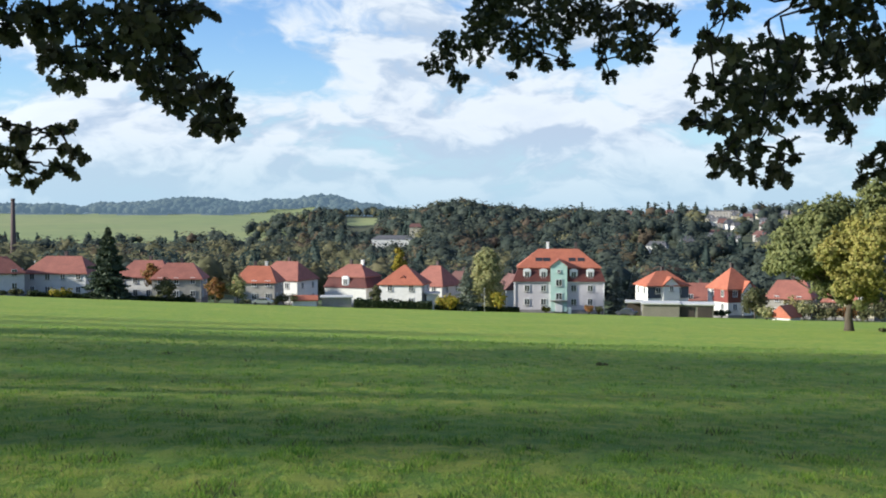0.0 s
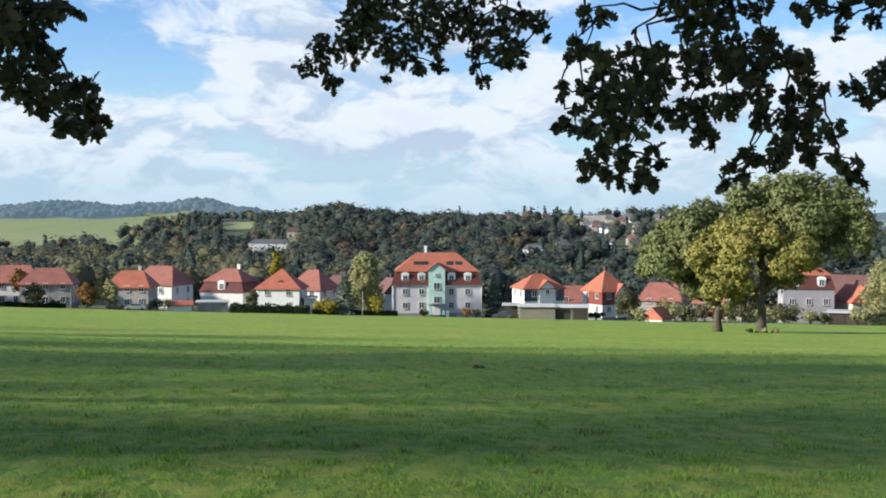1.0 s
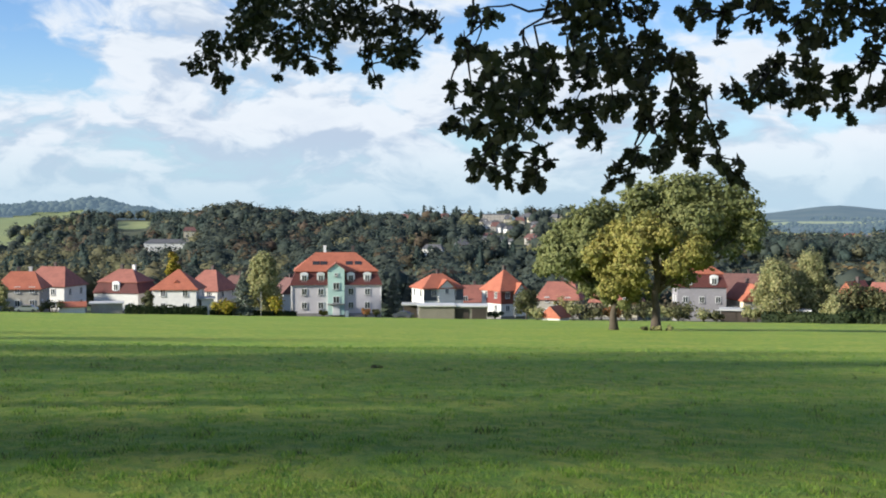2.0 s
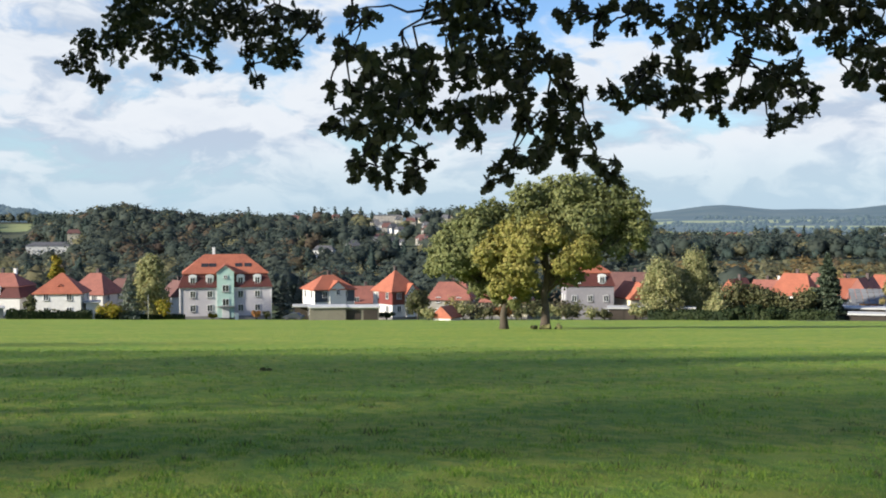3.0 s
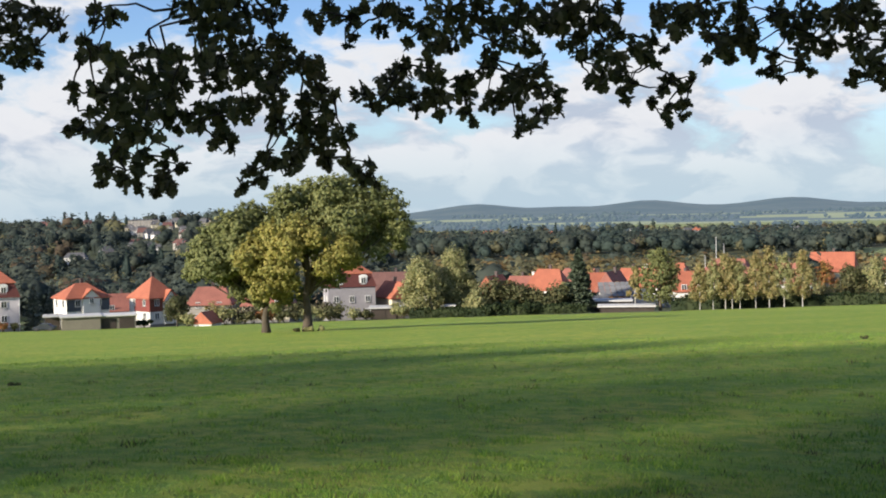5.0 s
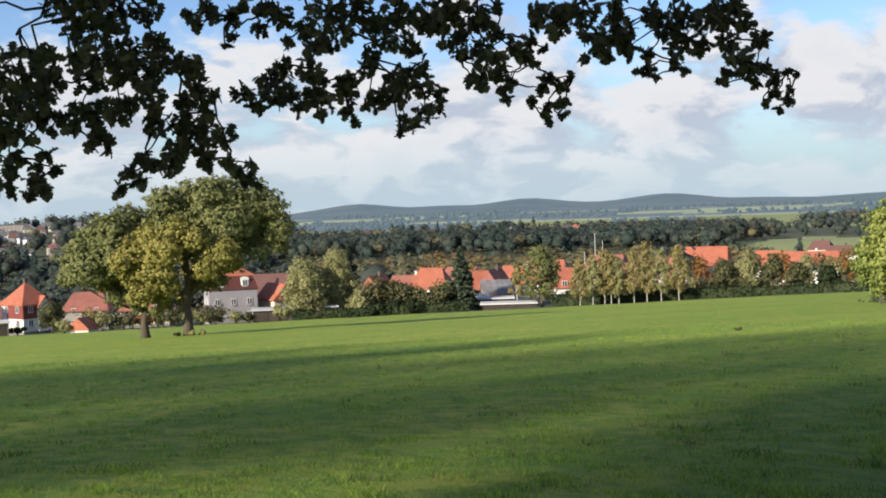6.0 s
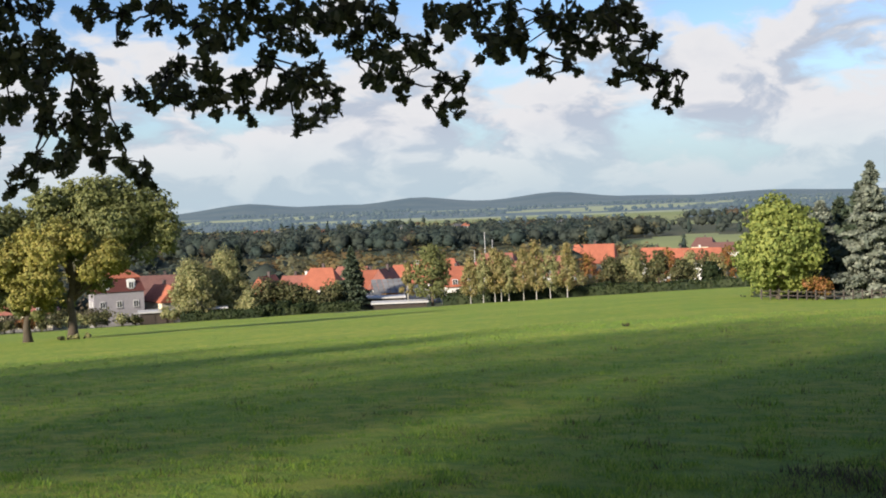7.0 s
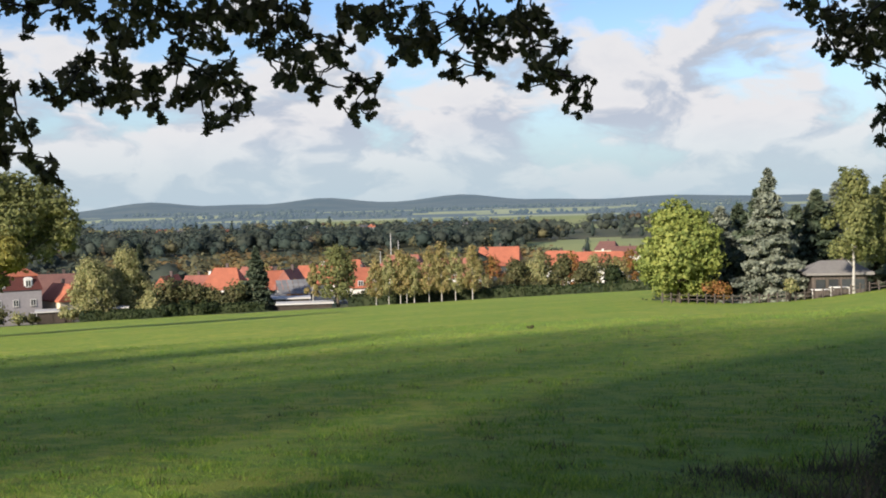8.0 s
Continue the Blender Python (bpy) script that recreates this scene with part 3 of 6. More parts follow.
def spray(tree, limb, sprays, d0, density=1.0, size=0.62):
    """Leafy sprays on a limb: each of (az, rise, radius in degrees) is a twig-end with its leaves, joined to the nearest one nearer the limb."""
    bm = bmesh.new()
    knots = [np.array(p) for p in limb]
    limb = [knots[0]]
    for p0, p1 in zip(knots, knots[1:]):
        for s in (0.25, 0.5, 0.75, 1.0):
            limb.append(p0 + (p1 - p0) * s + rng.normal(size=3) * 0.03)
    radii = [0.020 * (1 - 0.8 * i / (len(limb) - 1)) for i in range(len(limb))]
    tube(bm, limb, radii, 7)
    part("limb", bm, TWIG, tree)
    bm = bmesh.new()
    pos, head = [], []
    q = random.Random(len(sprays) * 7 + int(limb[0][0] * 10))
    ends = [(sky_point(az, rise, d0 * q.uniform(0.93, 1.08)), rad) for az, rise, rad in sprays]
    ends += [(sky_point(az + q.uniform(-0.5, 0.5), rise + 0.034, d0 * q.uniform(0.93, 1.08)), rad) for az, rise, rad in sprays if rise > 0.143 and rad > 0.5]
    ends.sort(key=lambda e: min(np.linalg.norm(p - e[0]) for p in limb[6:]))
    nodes = list(limb[6:])
    for c, rad in ends:
        r = math.radians(rad) * d0
        root = min(nodes, key=lambda p: np.linalg.norm(p - c) + (0.25 if p[2] < c[2] - 0.05 else 0))
        L = np.linalg.norm(c - root)
        mid = (root + c) / 2 + rng.normal(size=3) * 0.10 * L + np.array([0, 0, 0.10 * L])
        path = []
        for k in range(6):
            t = k / 5
            path.append((1 - t) ** 2 * root + 2 * t * (1 - t) * mid + t * t * c + (rng.normal(size=3) * 0.008 if 0 < k < 5 else 0))
        tube(bm, path, [0.0075 - 0.0009 * k for k in range(6)], 5)
        nodes.append(c)
        m = int((r / 0.022) ** 2 * 1.9) + 5
        v = unit(rng.normal(size=(m, 3)) * np.array([1, 0.8, 1]))
        p = c + v * max(0.0, r - 0.022) * rng.random((m, 1)) ** 0.45
        for k in range(min(6, m // 4)):
            tube(bm, [c, (c + p[k]) / 2 + np.array([0, 0, 0.01]), p[k]], [0.003, 0.0022, 0.0012], 4)
        out = v * rng.uniform(-0.2, 0.9, (m, 1)) + rng.normal(size=(m, 3)) * 0.55 + np.array([0, 0, -0.2])
        pos.append(p - unit(out) * 0.03)
        head.append(out)
    tagged(part("twig_spray", bm, TWIG, tree), kind="stuff")
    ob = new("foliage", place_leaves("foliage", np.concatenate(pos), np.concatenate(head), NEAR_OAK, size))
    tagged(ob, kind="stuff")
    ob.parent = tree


def arc_limb(start, *marks):
    return [np.array(start)] + [sky_point(*m) for m in marks]


oak = hold("overhanging_oak", (0, 0, 0), 0, "large old oak with low leafy branches hanging over the meadow's edge", "tree")
FOOT = Vector((1.5, -5.5, 0.0))
bm = bmesh.new()
tube(bm, [FOOT + Vector(v) for v in ((0, 0, -0.5), (0.05, 0, 0.4), (0.1, 0.05, 2.0), (0.0, 0.2, 4.2), (-0.1, 0.4, 6.5), (0, 0.5, 10.0))], [0.75, 0.58, 0.48, 0.45, 0.38, 0.2], 12)
part("trunk", bm, BARK, oak)
SPRAY_A1 = [(-0.3, 0.132, 1.06), (-1.0, 0.120, 0.66), (0.2, 0.109, 0.59), (1.0, 0.136, 1.06), (1.3, 0.155, 1.20), (1.8, 0.164, 1.06), (2.6, 0.145, 1.06), (3.0, 0.127, 0.53), (2.7, 0.113, 0.32), (3.9, 0.159, 1.20), (3.6, 0.134, 0.93), (4.2, 0.120, 0.53), (4.9, 0.145, 0.93), (5.2, 0.124, 0.59), (5.9, 0.154, 0.80), (5.5, 0.165, 0.80)]
SPRAY_A2 = [(6.3, 0.168, 0.80), (6.8, 0.160, 0.80), (7.3, 0.149, 0.93), (7.0, 0.133, 0.66), (6.9, 0.122, 0.40), (7.3, 0.110, 0.53), (8.2, 0.158, 0.93), (8.1, 0.140, 0.93), (8.5, 0.127, 0.66), (9.0, 0.135, 0.53), (9.1, 0.123, 0.32), (9.1, 0.162, 0.80), (9.9, 0.159, 0.66), (10.3, 0.145, 0.21)]
SPRAY_B1 = [(11.1, 0.129, 0.40), (11.4, 0.143, 0.40), (11.8, 0.156, 0.37), (11.9, 0.167, 0.40), (12.7, 0.162, 0.59), (11.8, 0.134, 0.59), (12.5, 0.129, 0.66), (10.8, 0.105, 0.48), (10.8, 0.098, 0.27), (12.7, 0.115, 1.06), (14.0, 0.119, 1.20), (15.0, 0.123, 0.80), (14.7, 0.130, 0.53), (12.0, 0.102, 0.66), (12.7, 0.093, 1.06), (14.0, 0.097, 1.20), (15.1, 0.101, 0.66), (11.5, 0.086, 0.59)]
SPRAY_B2 = [(11.2, 0.075, 0.59), (10.6, 0.072, 0.43), (12.1, 0.072, 0.66), (13.0, 0.068, 1.06), (14.0, 0.072, 0.93), (15.0, 0.083, 0.66), (15.5, 0.085, 0.32), (15.3, 0.073, 0.32), (12.7, 0.052, 0.66), (13.7, 0.052, 0.66), (11.7, 0.043, 0.40), (12.2, 0.041, 0.59), (11.9, 0.030, 0.27), (12.8, 0.033, 0.59), (13.5, 0.030, 0.48), (15.1, 0.054, 0.40), (15.4, 0.043, 0.37), (14.7, 0.045, 0.32), (14.5, 0.034, 0.66), (14.3, 0.023, 0.48), (15.0, 0.027, 0.48), (13.5, 0.042, 0.53)]
SPRAY_C1 = [(16.0, 0.167, 0.93), (17.1, 0.170, 1.20), (18.5, 0.167, 1.20), (17.9, 0.149, 1.20), (16.7, 0.149, 0.80), (19.8, 0.163, 0.80), (20.0, 0.144, 0.66), (20.4, 0.137, 0.40), (19.0, 0.135, 0.93), (17.4, 0.133, 1.06), (16.5, 0.131, 0.66), (18.4, 0.122, 1.20), (17.1, 0.113, 0.93), (15.5, 0.131, 0.66), (15.4, 0.110, 0.80), (15.0, 0.099, 0.93), (16.6, 0.090, 0.66), (17.3, 0.085, 0.93), (18.4, 0.090, 0.93), (16.3, 0.076, 0.53), (15.8, 0.083, 0.40), (17.3, 0.069, 0.66), (17.8, 0.061, 0.48), (17.1, 0.062, 0.32)]
SPRAY_C2 = [(19.5, 0.117, 1.06), (19.7, 0.099, 0.93), (20.0, 0.080, 0.66), (20.3, 0.124, 0.80), (21.1, 0.126, 0.66), (21.7, 0.126, 0.59), (21.8, 0.107, 0.80), (21.2, 0.094, 0.66), (22.0, 0.089, 0.80), (21.0, 0.078, 0.80), (22.1, 0.071, 0.93), (22.6, 0.098, 0.48), (23.0, 0.066, 0.66), (21.5, 0.059, 0.80), (19.7, 0.072, 0.48), (20.7, 0.055, 0.66), (19.2, 0.051, 0.53), (18.6, 0.039, 0.53), (19.7, 0.044, 0.66), (20.5, 0.043, 0.66), (18.3, 0.025, 0.43), (19.1, 0.031, 0.53), (22.1, 0.048, 0.80), (23.1, 0.043, 0.53), (23.6, 0.036, 0.43), (24.1, 0.033, 0.40), (24.0, 0.044, 0.37), (24.4, 0.025, 0.21), (23.8, 0.028, 0.32)]
SPRAY_D0 = [(21.5, 0.163, 0.37), (21.9, 0.156, 0.37), (22.3, 0.167, 0.80), (23.4, 0.162, 0.66), (23.9, 0.169, 0.53), (23.4, 0.146, 0.40), (23.1, 0.139, 0.21), (25.0, 0.164, 0.66), (24.7, 0.152, 0.53), (25.7, 0.161, 0.80), (26.0, 0.141, 0.40), (26.8, 0.152, 0.66), (27.0, 0.138, 0.66), (27.8, 0.162, 1.06), (27.8, 0.140, 0.80), (28.6, 0.146, 0.66), (29.0, 0.164, 1.06), (30.2, 0.154, 1.20), (30.7, 0.136, 0.53), (31.2, 0.158, 1.20), (31.4, 0.138, 0.80), (31.9, 0.133, 0.48), (32.5, 0.157, 1.06), (33.0, 0.152, 0.66)]
SPRAY_D1 = [(23.9, 0.100, 0.59), (24.4, 0.091, 0.43), (23.5, 0.100, 0.32), (25.1, 0.111, 0.93), (25.7, 0.120, 0.66), (25.1, 0.097, 0.74), (26.0, 0.097, 0.80), (26.4, 0.088, 0.43), (27.0, 0.120, 0.80), (27.4, 0.110, 0.53), (26.9, 0.099, 0.53), (27.5, 0.092, 0.80), (27.4, 0.082, 0.37), (28.5, 0.099, 0.80), (28.8, 0.110, 0.59), (28.6, 0.083, 0.48), (28.9, 0.076, 0.32), (29.5, 0.119, 0.66), (29.8, 0.127, 0.59), (29.9, 0.091, 0.80), (30.7, 0.095, 0.93), (30.8, 0.109, 0.80), (31.7, 0.104, 1.06), (32.1, 0.117, 0.59), (32.7, 0.094, 0.74), (32.9, 0.084, 0.37), (32.2, 0.081, 0.69), (31.2, 0.072, 0.59), (31.0, 0.064, 0.32), (31.7, 0.069, 0.37)]
SPRAY_E1 = [(33.4, 0.161, 0.93), (34.4, 0.160, 1.06), (35.2, 0.155, 0.66), (35.7, 0.164, 0.40), (33.7, 0.139, 0.93), (33.9, 0.125, 0.53), (34.7, 0.129, 0.93), (35.6, 0.142, 0.59), (35.4, 0.124, 0.80), (34.9, 0.111, 0.66), (34.3, 0.107, 0.40), (34.8, 0.101, 0.37), (35.7, 0.110, 0.66), (36.2, 0.103, 0.40), (35.9, 0.097, 0.48), (36.0, 0.089, 0.27), (36.5, 0.130, 0.66), (36.9, 0.123, 0.53), (37.2, 0.136, 0.48), (37.8, 0.129, 0.32), (37.3, 0.118, 0.32), (37.9, 0.104, 0.59), (37.6, 0.096, 0.37), (37.1, 0.087, 0.35), (37.8, 0.081, 0.43), (37.9, 0.072, 0.32), (38.5, 0.084, 0.48), (38.6, 0.074, 0.29), (38.5, 0.099, 0.37), (39.0, 0.103, 0.29)]
SPRAY_E2 = [(37.6, 0.159, 0.80), (37.4, 0.149, 0.48), (38.6, 0.156, 0.93), (38.4, 0.143, 0.53), (39.6, 0.155, 1.06), (39.8, 0.138, 0.48), (40.5, 0.128, 0.53), (40.7, 0.120, 0.37), (41.2, 0.140, 1.06), (41.6, 0.124, 0.53)]
SPRAY_F0 = [(41.1, 0.157, 0.80), (41.4, 0.139, 0.88), (41.6, 0.125, 0.48), (40.3, 0.130, 0.74), (39.6, 0.119, 0.37), (40.5, 0.122, 0.43), (42.7, 0.152, 0.66), (43.2, 0.142, 0.80), (44.0, 0.151, 0.93), (44.0, 0.128, 0.93), (44.8, 0.141, 0.93), (45.0, 0.123, 0.66), (42.6, 0.120, 0.48), (42.4, 0.108, 0.53), (42.8, 0.102, 0.27), (43.7, 0.111, 0.43), (44.2, 0.106, 0.24)]
SPRAY_F1 = [(45.8, 0.145, 1.06), (46.1, 0.126, 0.80), (46.9, 0.139, 0.66), (47.4, 0.125, 0.53), (47.8, 0.129, 0.32), (46.6, 0.112, 0.80), (46.0, 0.100, 0.53), (45.7, 0.095, 0.29), (47.1, 0.103, 0.69), (47.7, 0.104, 0.48), (47.3, 0.092, 0.29), (48.1, 0.095, 0.48), (48.6, 0.099, 0.29), (49.1, 0.097, 0.19), (48.1, 0.084, 0.48), (47.7, 0.077, 0.24), (48.6, 0.077, 0.35), (48.3, 0.071, 0.21), (48.8, 0.085, 0.19), (46.4, 0.153, 0.80)]
SPRAY_I = [(58.1, 0.151, 0.43), (58.8, 0.147, 0.69), (59.8, 0.138, 1.12), (60.5, 0.124, 1.20), (59.3, 0.117, 0.53), (61.2, 0.108, 0.96), (61.7, 0.136, 1.60), (60.0, 0.107, 0.43), (61.5, 0.088, 0.48), (61.9, 0.062, 0.64), (61.7, 0.041, 0.43), (61.5, 0.054, 0.32), (62.8, 0.121, 1.60), (63.1, 0.087, 1.33), (62.8, 0.057, 1.06)]
SPRAY_G1 = [(-20.2, 0.145, 1.06), (-19.2, 0.150, 1.06), (-18.3, 0.147, 1.06), (-17.1, 0.152, 1.20), (-15.8, 0.153, 1.20), (-14.6, 0.156, 1.20), (-13.3, 0.157, 1.06), (-12.6, 0.160, 0.80), (-12.0, 0.163, 0.53), (-11.4, 0.158, 0.32), (-20.2, 0.136, 0.53), (-19.0, 0.138, 0.66), (-18.5, 0.125, 0.66), (-18.9, 0.118, 0.48), (-18.0, 0.117, 0.80), (-17.8, 0.104, 0.74), (-18.2, 0.097, 0.43), (-17.3, 0.100, 0.53), (-17.1, 0.113, 0.80), (-16.3, 0.118, 0.74), (-16.8, 0.131, 0.66), (-15.8, 0.133, 0.93), (-15.5, 0.123, 0.66), (-16.3, 0.109, 0.40), (-15.7, 0.107, 0.43), (-21.5, 0.144, 1.60), (-21.3, 0.118, 0.80), (-14.8, 0.141, 0.80)]
SPRAY_G2 = [(-15.2, 0.114, 0.48), (-14.5, 0.132, 0.80), (-13.7, 0.132, 0.93), (-13.1, 0.133, 0.80), (-14.4, 0.114, 0.93), (-13.4, 0.115, 1.06), (-12.6, 0.120, 0.74), (-12.2, 0.124, 0.37), (-14.5, 0.101, 0.48), (-14.0, 0.094, 0.53), (-13.4, 0.097, 0.80), (-12.9, 0.084, 0.59), (-13.6, 0.086, 0.37), (-12.4, 0.097, 0.93), (-11.6, 0.102, 0.80), (-11.0, 0.102, 0.53), (-11.6, 0.086, 0.93), (-10.8, 0.089, 0.66), (-12.1, 0.072, 0.59), (-11.5, 0.070, 0.66), (-10.8, 0.075, 0.66), (-10.3, 0.075, 0.37), (-12.2, 0.064, 0.24), (-11.2, 0.064, 0.32), (-10.5, 0.065, 0.43), (-14.1, 0.148, 1.06)]
SPRAY_H = [(-20.3, 0.067, 0.43), (-20.0, 0.059, 0.53), (-19.5, 0.061, 0.32), (-20.1, 0.046, 0.74), (-19.7, 0.037, 0.59), (-20.5, 0.037, 0.53), (-20.0, 0.026, 0.37), (-19.4, 0.022, 0.29), (-19.1, 0.050, 0.24), (-18.2, 0.064, 0.43), (-17.6, 0.066, 0.35), (-18.5, 0.059, 0.29), (-18.1, 0.049, 0.29), (-17.6, 0.046, 0.48), (-17.2, 0.042, 0.24), (-18.4, 0.035, 0.43), (-17.8, 0.031, 0.37), (-18.8, 0.029, 0.35), (-21.4, 0.045, 1.06)]
FORK_LOW, FORK_HIGH = (1.45, -5.2, 3.9), (1.4, -5.0, 5.6)
spray(oak, arc_limb(FORK_LOW, (-25, 0.75, 3.0), (-20, 0.30, 4.6), (-17.5, 0.185, 5.6)), SPRAY_G1, 5.6)
spray(oak, arc_limb(FORK_LOW, (-25, 0.75, 3.0), (-16, 0.30, 4.6), (-14, 0.18, 5.5), (-12.5, 0.13, 5.7)), SPRAY_G2, 5.6)
spray(oak, arc_limb(FORK_LOW, (-30, 0.6, 3.2), (-24, 0.16, 4.8), (-21.5, 0.06, 5.6)), SPRAY_H, 5.6)
spray(oak, arc_limb(FORK_HIGH, (3, 0.80, 3.2), (7, 0.30, 6.0), (5, 0.19, 8.4), (3, 0.168, 8.8)), SPRAY_A1, 8.6)
spray(oak, arc_limb(FORK_HIGH, (3, 0.80, 3.2), (9, 0.30, 6.0), (8, 0.20, 8.4), (8, 0.175, 8.8)), SPRAY_A2, 8.6)
spray(oak, arc_limb(FORK_HIGH, (14, 0.80, 3.2), (15.5, 0.32, 4.8), (15.2, 0.19, 5.8), (14.2, 0.145, 6.0)), SPRAY_B1, 6.0)
spray(oak, arc_limb(FORK_HIGH, (14, 0.80, 3.2), (16.5, 0.32, 4.8), (15.6, 0.17, 5.9), (14.0, 0.10, 6.0)), SPRAY_B2, 6.0)
spray(oak, arc_limb(FORK_HIGH, (17, 0.75, 3.0), (18, 0.30, 4.7), (18.0, 0.18, 5.8), (17.6, 0.14, 6.0)), SPRAY_C1, 6.0)
spray(oak, arc_limb(FORK_HIGH, (17, 0.75, 3.0), (19, 0.30, 4.7), (19.2, 0.17, 5.8), (20.4, 0.125, 6.0)), SPRAY_C2, 6.0)
spray(oak, arc_limb(FORK_HIGH, (32, 0.75, 3.0), (32, 0.30, 4.8), (29, 0.18, 5.8), (27.5, 0.165, 6.4)), SPRAY_D0, 6.5)
spray(oak, arc_limb(FORK_HIGH, (32, 0.75, 3.0), (34, 0.30, 4.8), (31.5, 0.165, 5.8), (29.5, 0.135, 6.3)), SPRAY_D1, 6.5)
spray(oak, arc_limb(FORK_HIGH, (40, 0.75, 3.0), (38, 0.30, 4.8), (35.0, 0.18, 6.2), (34.5, 0.15, 6.8)), SPRAY_E1, 7.0)
spray(oak, arc_limb(FORK_HIGH, (40, 0.75, 3.0), (41, 0.30, 4.8), (39.5, 0.18, 6.2), (39.5, 0.165, 6.8)), SPRAY_E2, 7.1)
spray(oak, arc_limb(FORK_LOW, (50, 0.70, 3.0), (44, 0.25, 4.8), (43.0, 0.17, 6.2), (43.5, 0.15, 7.0)), SPRAY_F0, 7.2)
spray(oak, arc_limb(FORK_LOW, (50, 0.70, 3.0), (46, 0.25, 4.8), (45.5, 0.165, 6.2), (46.5, 0.14, 7.0)), SPRAY_F1, 7.2)
spray(oak, arc_limb(FORK_LOW, (70, 0.60, 3.2), (65, 0.22, 4.8), (61.5, 0.15, 7.0)), SPRAY_I, 8.0)
# the crown overhead
over = [(1, -4.5, 9.5, 3.6), (-2.5, -3.5, 8.0, 3.0), (4.5, -4, 8.0, 3.0), (1, -8, 8, 3.2), (-1, 1.0, 7.5, 2.6), (3.5, 1.5, 7.2, 2.6), (0.5, -4, 12.5, 3.2), (-3, -7, 9, 2.8), (5, -7, 9, 2.8), (-5.5, -3, 6.5, 2.2), (7, -2, 6.4, 2.2), (2.2, 3.6, 5.9, 1.7), (-1.5, 3.8, 5.9, 1.7), (5.2, 3.2, 5.7, 1.6)]
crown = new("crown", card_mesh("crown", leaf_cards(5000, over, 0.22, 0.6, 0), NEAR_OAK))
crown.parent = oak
for x, y, z, r in over:
    bm = bmesh.new()
    s = FOOT + Vector((0, 0.4, min(6.5, z - 1.5)))
    e = Vector((x, y, z))
    tube(bm, [s, s.lerp(e, 0.5) + Vector((0, 0, -0.2)), e], [0.2, 0.12, 0.03], 6)
    part("limb", bm, BARK, oak)

# an oak added out of view, so its low crown shades the meadow's corner
side = [(10, -1, 6.0, 3.2), (12.5, 2, 6.5, 3.0), (9.5, 1, 7.8, 2.6), (13, -3, 6.0, 3.2), (9.5, -4, 5.5, 2.8), (15.5, 0.5, 5.8, 2.8), (11.5, -1, 10.0, 3.2), (8, 4.5, 7.5, 2.6), (11.5, 6, 8, 2.6), (15, 5.5, 8, 3.0), (5.5, 5.2, 8.4, 2.5), (18, 2, 7.5, 3.0)]
leafy_tree("shade_oak", (0, 0, 0), 0, 12.0, 3.0, 9.0, NEAR_OAK, "unseen spreading oak added to shade the corner of the meadow", n=12000, leaf=0.36, r=0.4, seed=77, limbs=7, group="avenue oaks", per=0, shape=[(x - 12, y + 3, z, r) for x, y, z, r in side]).location = (12, -3, ground(104, 12.4))

# unseen oaks added behind and beside the camera to shade the near meadow
SHADE_ROW = ((-12, -3, 20, 13), (-13, 1.5, 21, 10), (-8.5, 0.5, 15, 8.5), (-16, 10, 21, 14), (-19, 17, 20, 13), (-25, 28, 20, 13), (-30, 35, 19, 13), (-36, 42, 18, 13),
          (-30, -2, 20, 14), (-33, 8, 20, 14), (-38, 18, 20, 14), (-43, 28, 20, 14), (-50, 38, 19, 14), (-50, 5, 20, 14), (-58, 20, 20, 14), (-64, 34, 20, 14), (-12.5, 4.5, 16, 8), (-44, 52, 17, 13), (-54, 50, 18, 13), (-52, 62, 16, 13))
for i, (x, y, h, w) in enumerate(SHADE_ROW):
    a, d = math.degrees(math.atan2(x, y)), math.hypot(x, y)
    # crown height and leaf count are set by how much sun should pass
    leafy_tree("shade_oak", (x, y, ground(a, d)), i * 50, h, 6.5 if x > -34 else 3.0, w, OAK_GREEN, "tall unseen oak added to shade the meadow", n=8000 if x > -14 else 300 if x > -20 else 600 if y < 11 else 700 if y < 20 else 600 if y < 30 else 320 if y < 45 else 150, leaf=0.76, r=0.45, blobs=16, seed=20 + i, group="avenue oaks", per=0)

# ---------------------------------------------------------------- the two oaks in the meadow
OAK_D = 115.0
big = leafy_tree("meadow_oak", at(20.42, OAK_D), -20.4, 15.5, 3.6, 15.5, OAK_GREEN, "spreading oak with yellowing leaves on a bare trunk in the meadow", n=26000, leaf=0.27, r=0.40, seed=5, limbs=18,
                 shape=[(8.1, 0.5, 11.6, 1.6), (8.7, 0.3, 9.8, 1.4), (6.6, 1.0, 13.1, 1.5), (2.4, 0.4, 13.1, 2.0), (0.1, 1.5, 12.6, 2.0), (-1.9, 0.2, 12.4, 1.5), (4.5, 1.2, 12.8, 1.7), (6.1, 0.6, 11.6, 1.7), (7.4, 1.8, 10.6, 1.4), (8.4, 0.0, 8.9, 1.2), (9.0, 0.8, 7.9, 0.8), (6.5, 2.8, 8.9, 1.7), (4.2, -0.6, 10.3, 2.2), (1.5, 3.4, 10.1, 2.2), (-3.5, 1.6, 10.5, 1.5), (-1.5, 0.4, 10.1, 1.7), (3.5, 1.5, 13.6, 1.3), (0.6, 0.2, 8.2, 1.5), (4.7, 1.2, 8.2, 1.5), (1.9, 0.6, 11.2, 2.0), (-0.8, 1.8, 11.2, 2.0), (6.8, 0.0, 7.3, 1.0), (1.5, 0.8, 4.8, 1.1), (-0.3, 2.8, 3.4, 0.8), (2.9, -0.6, 5.0, 0.9)])
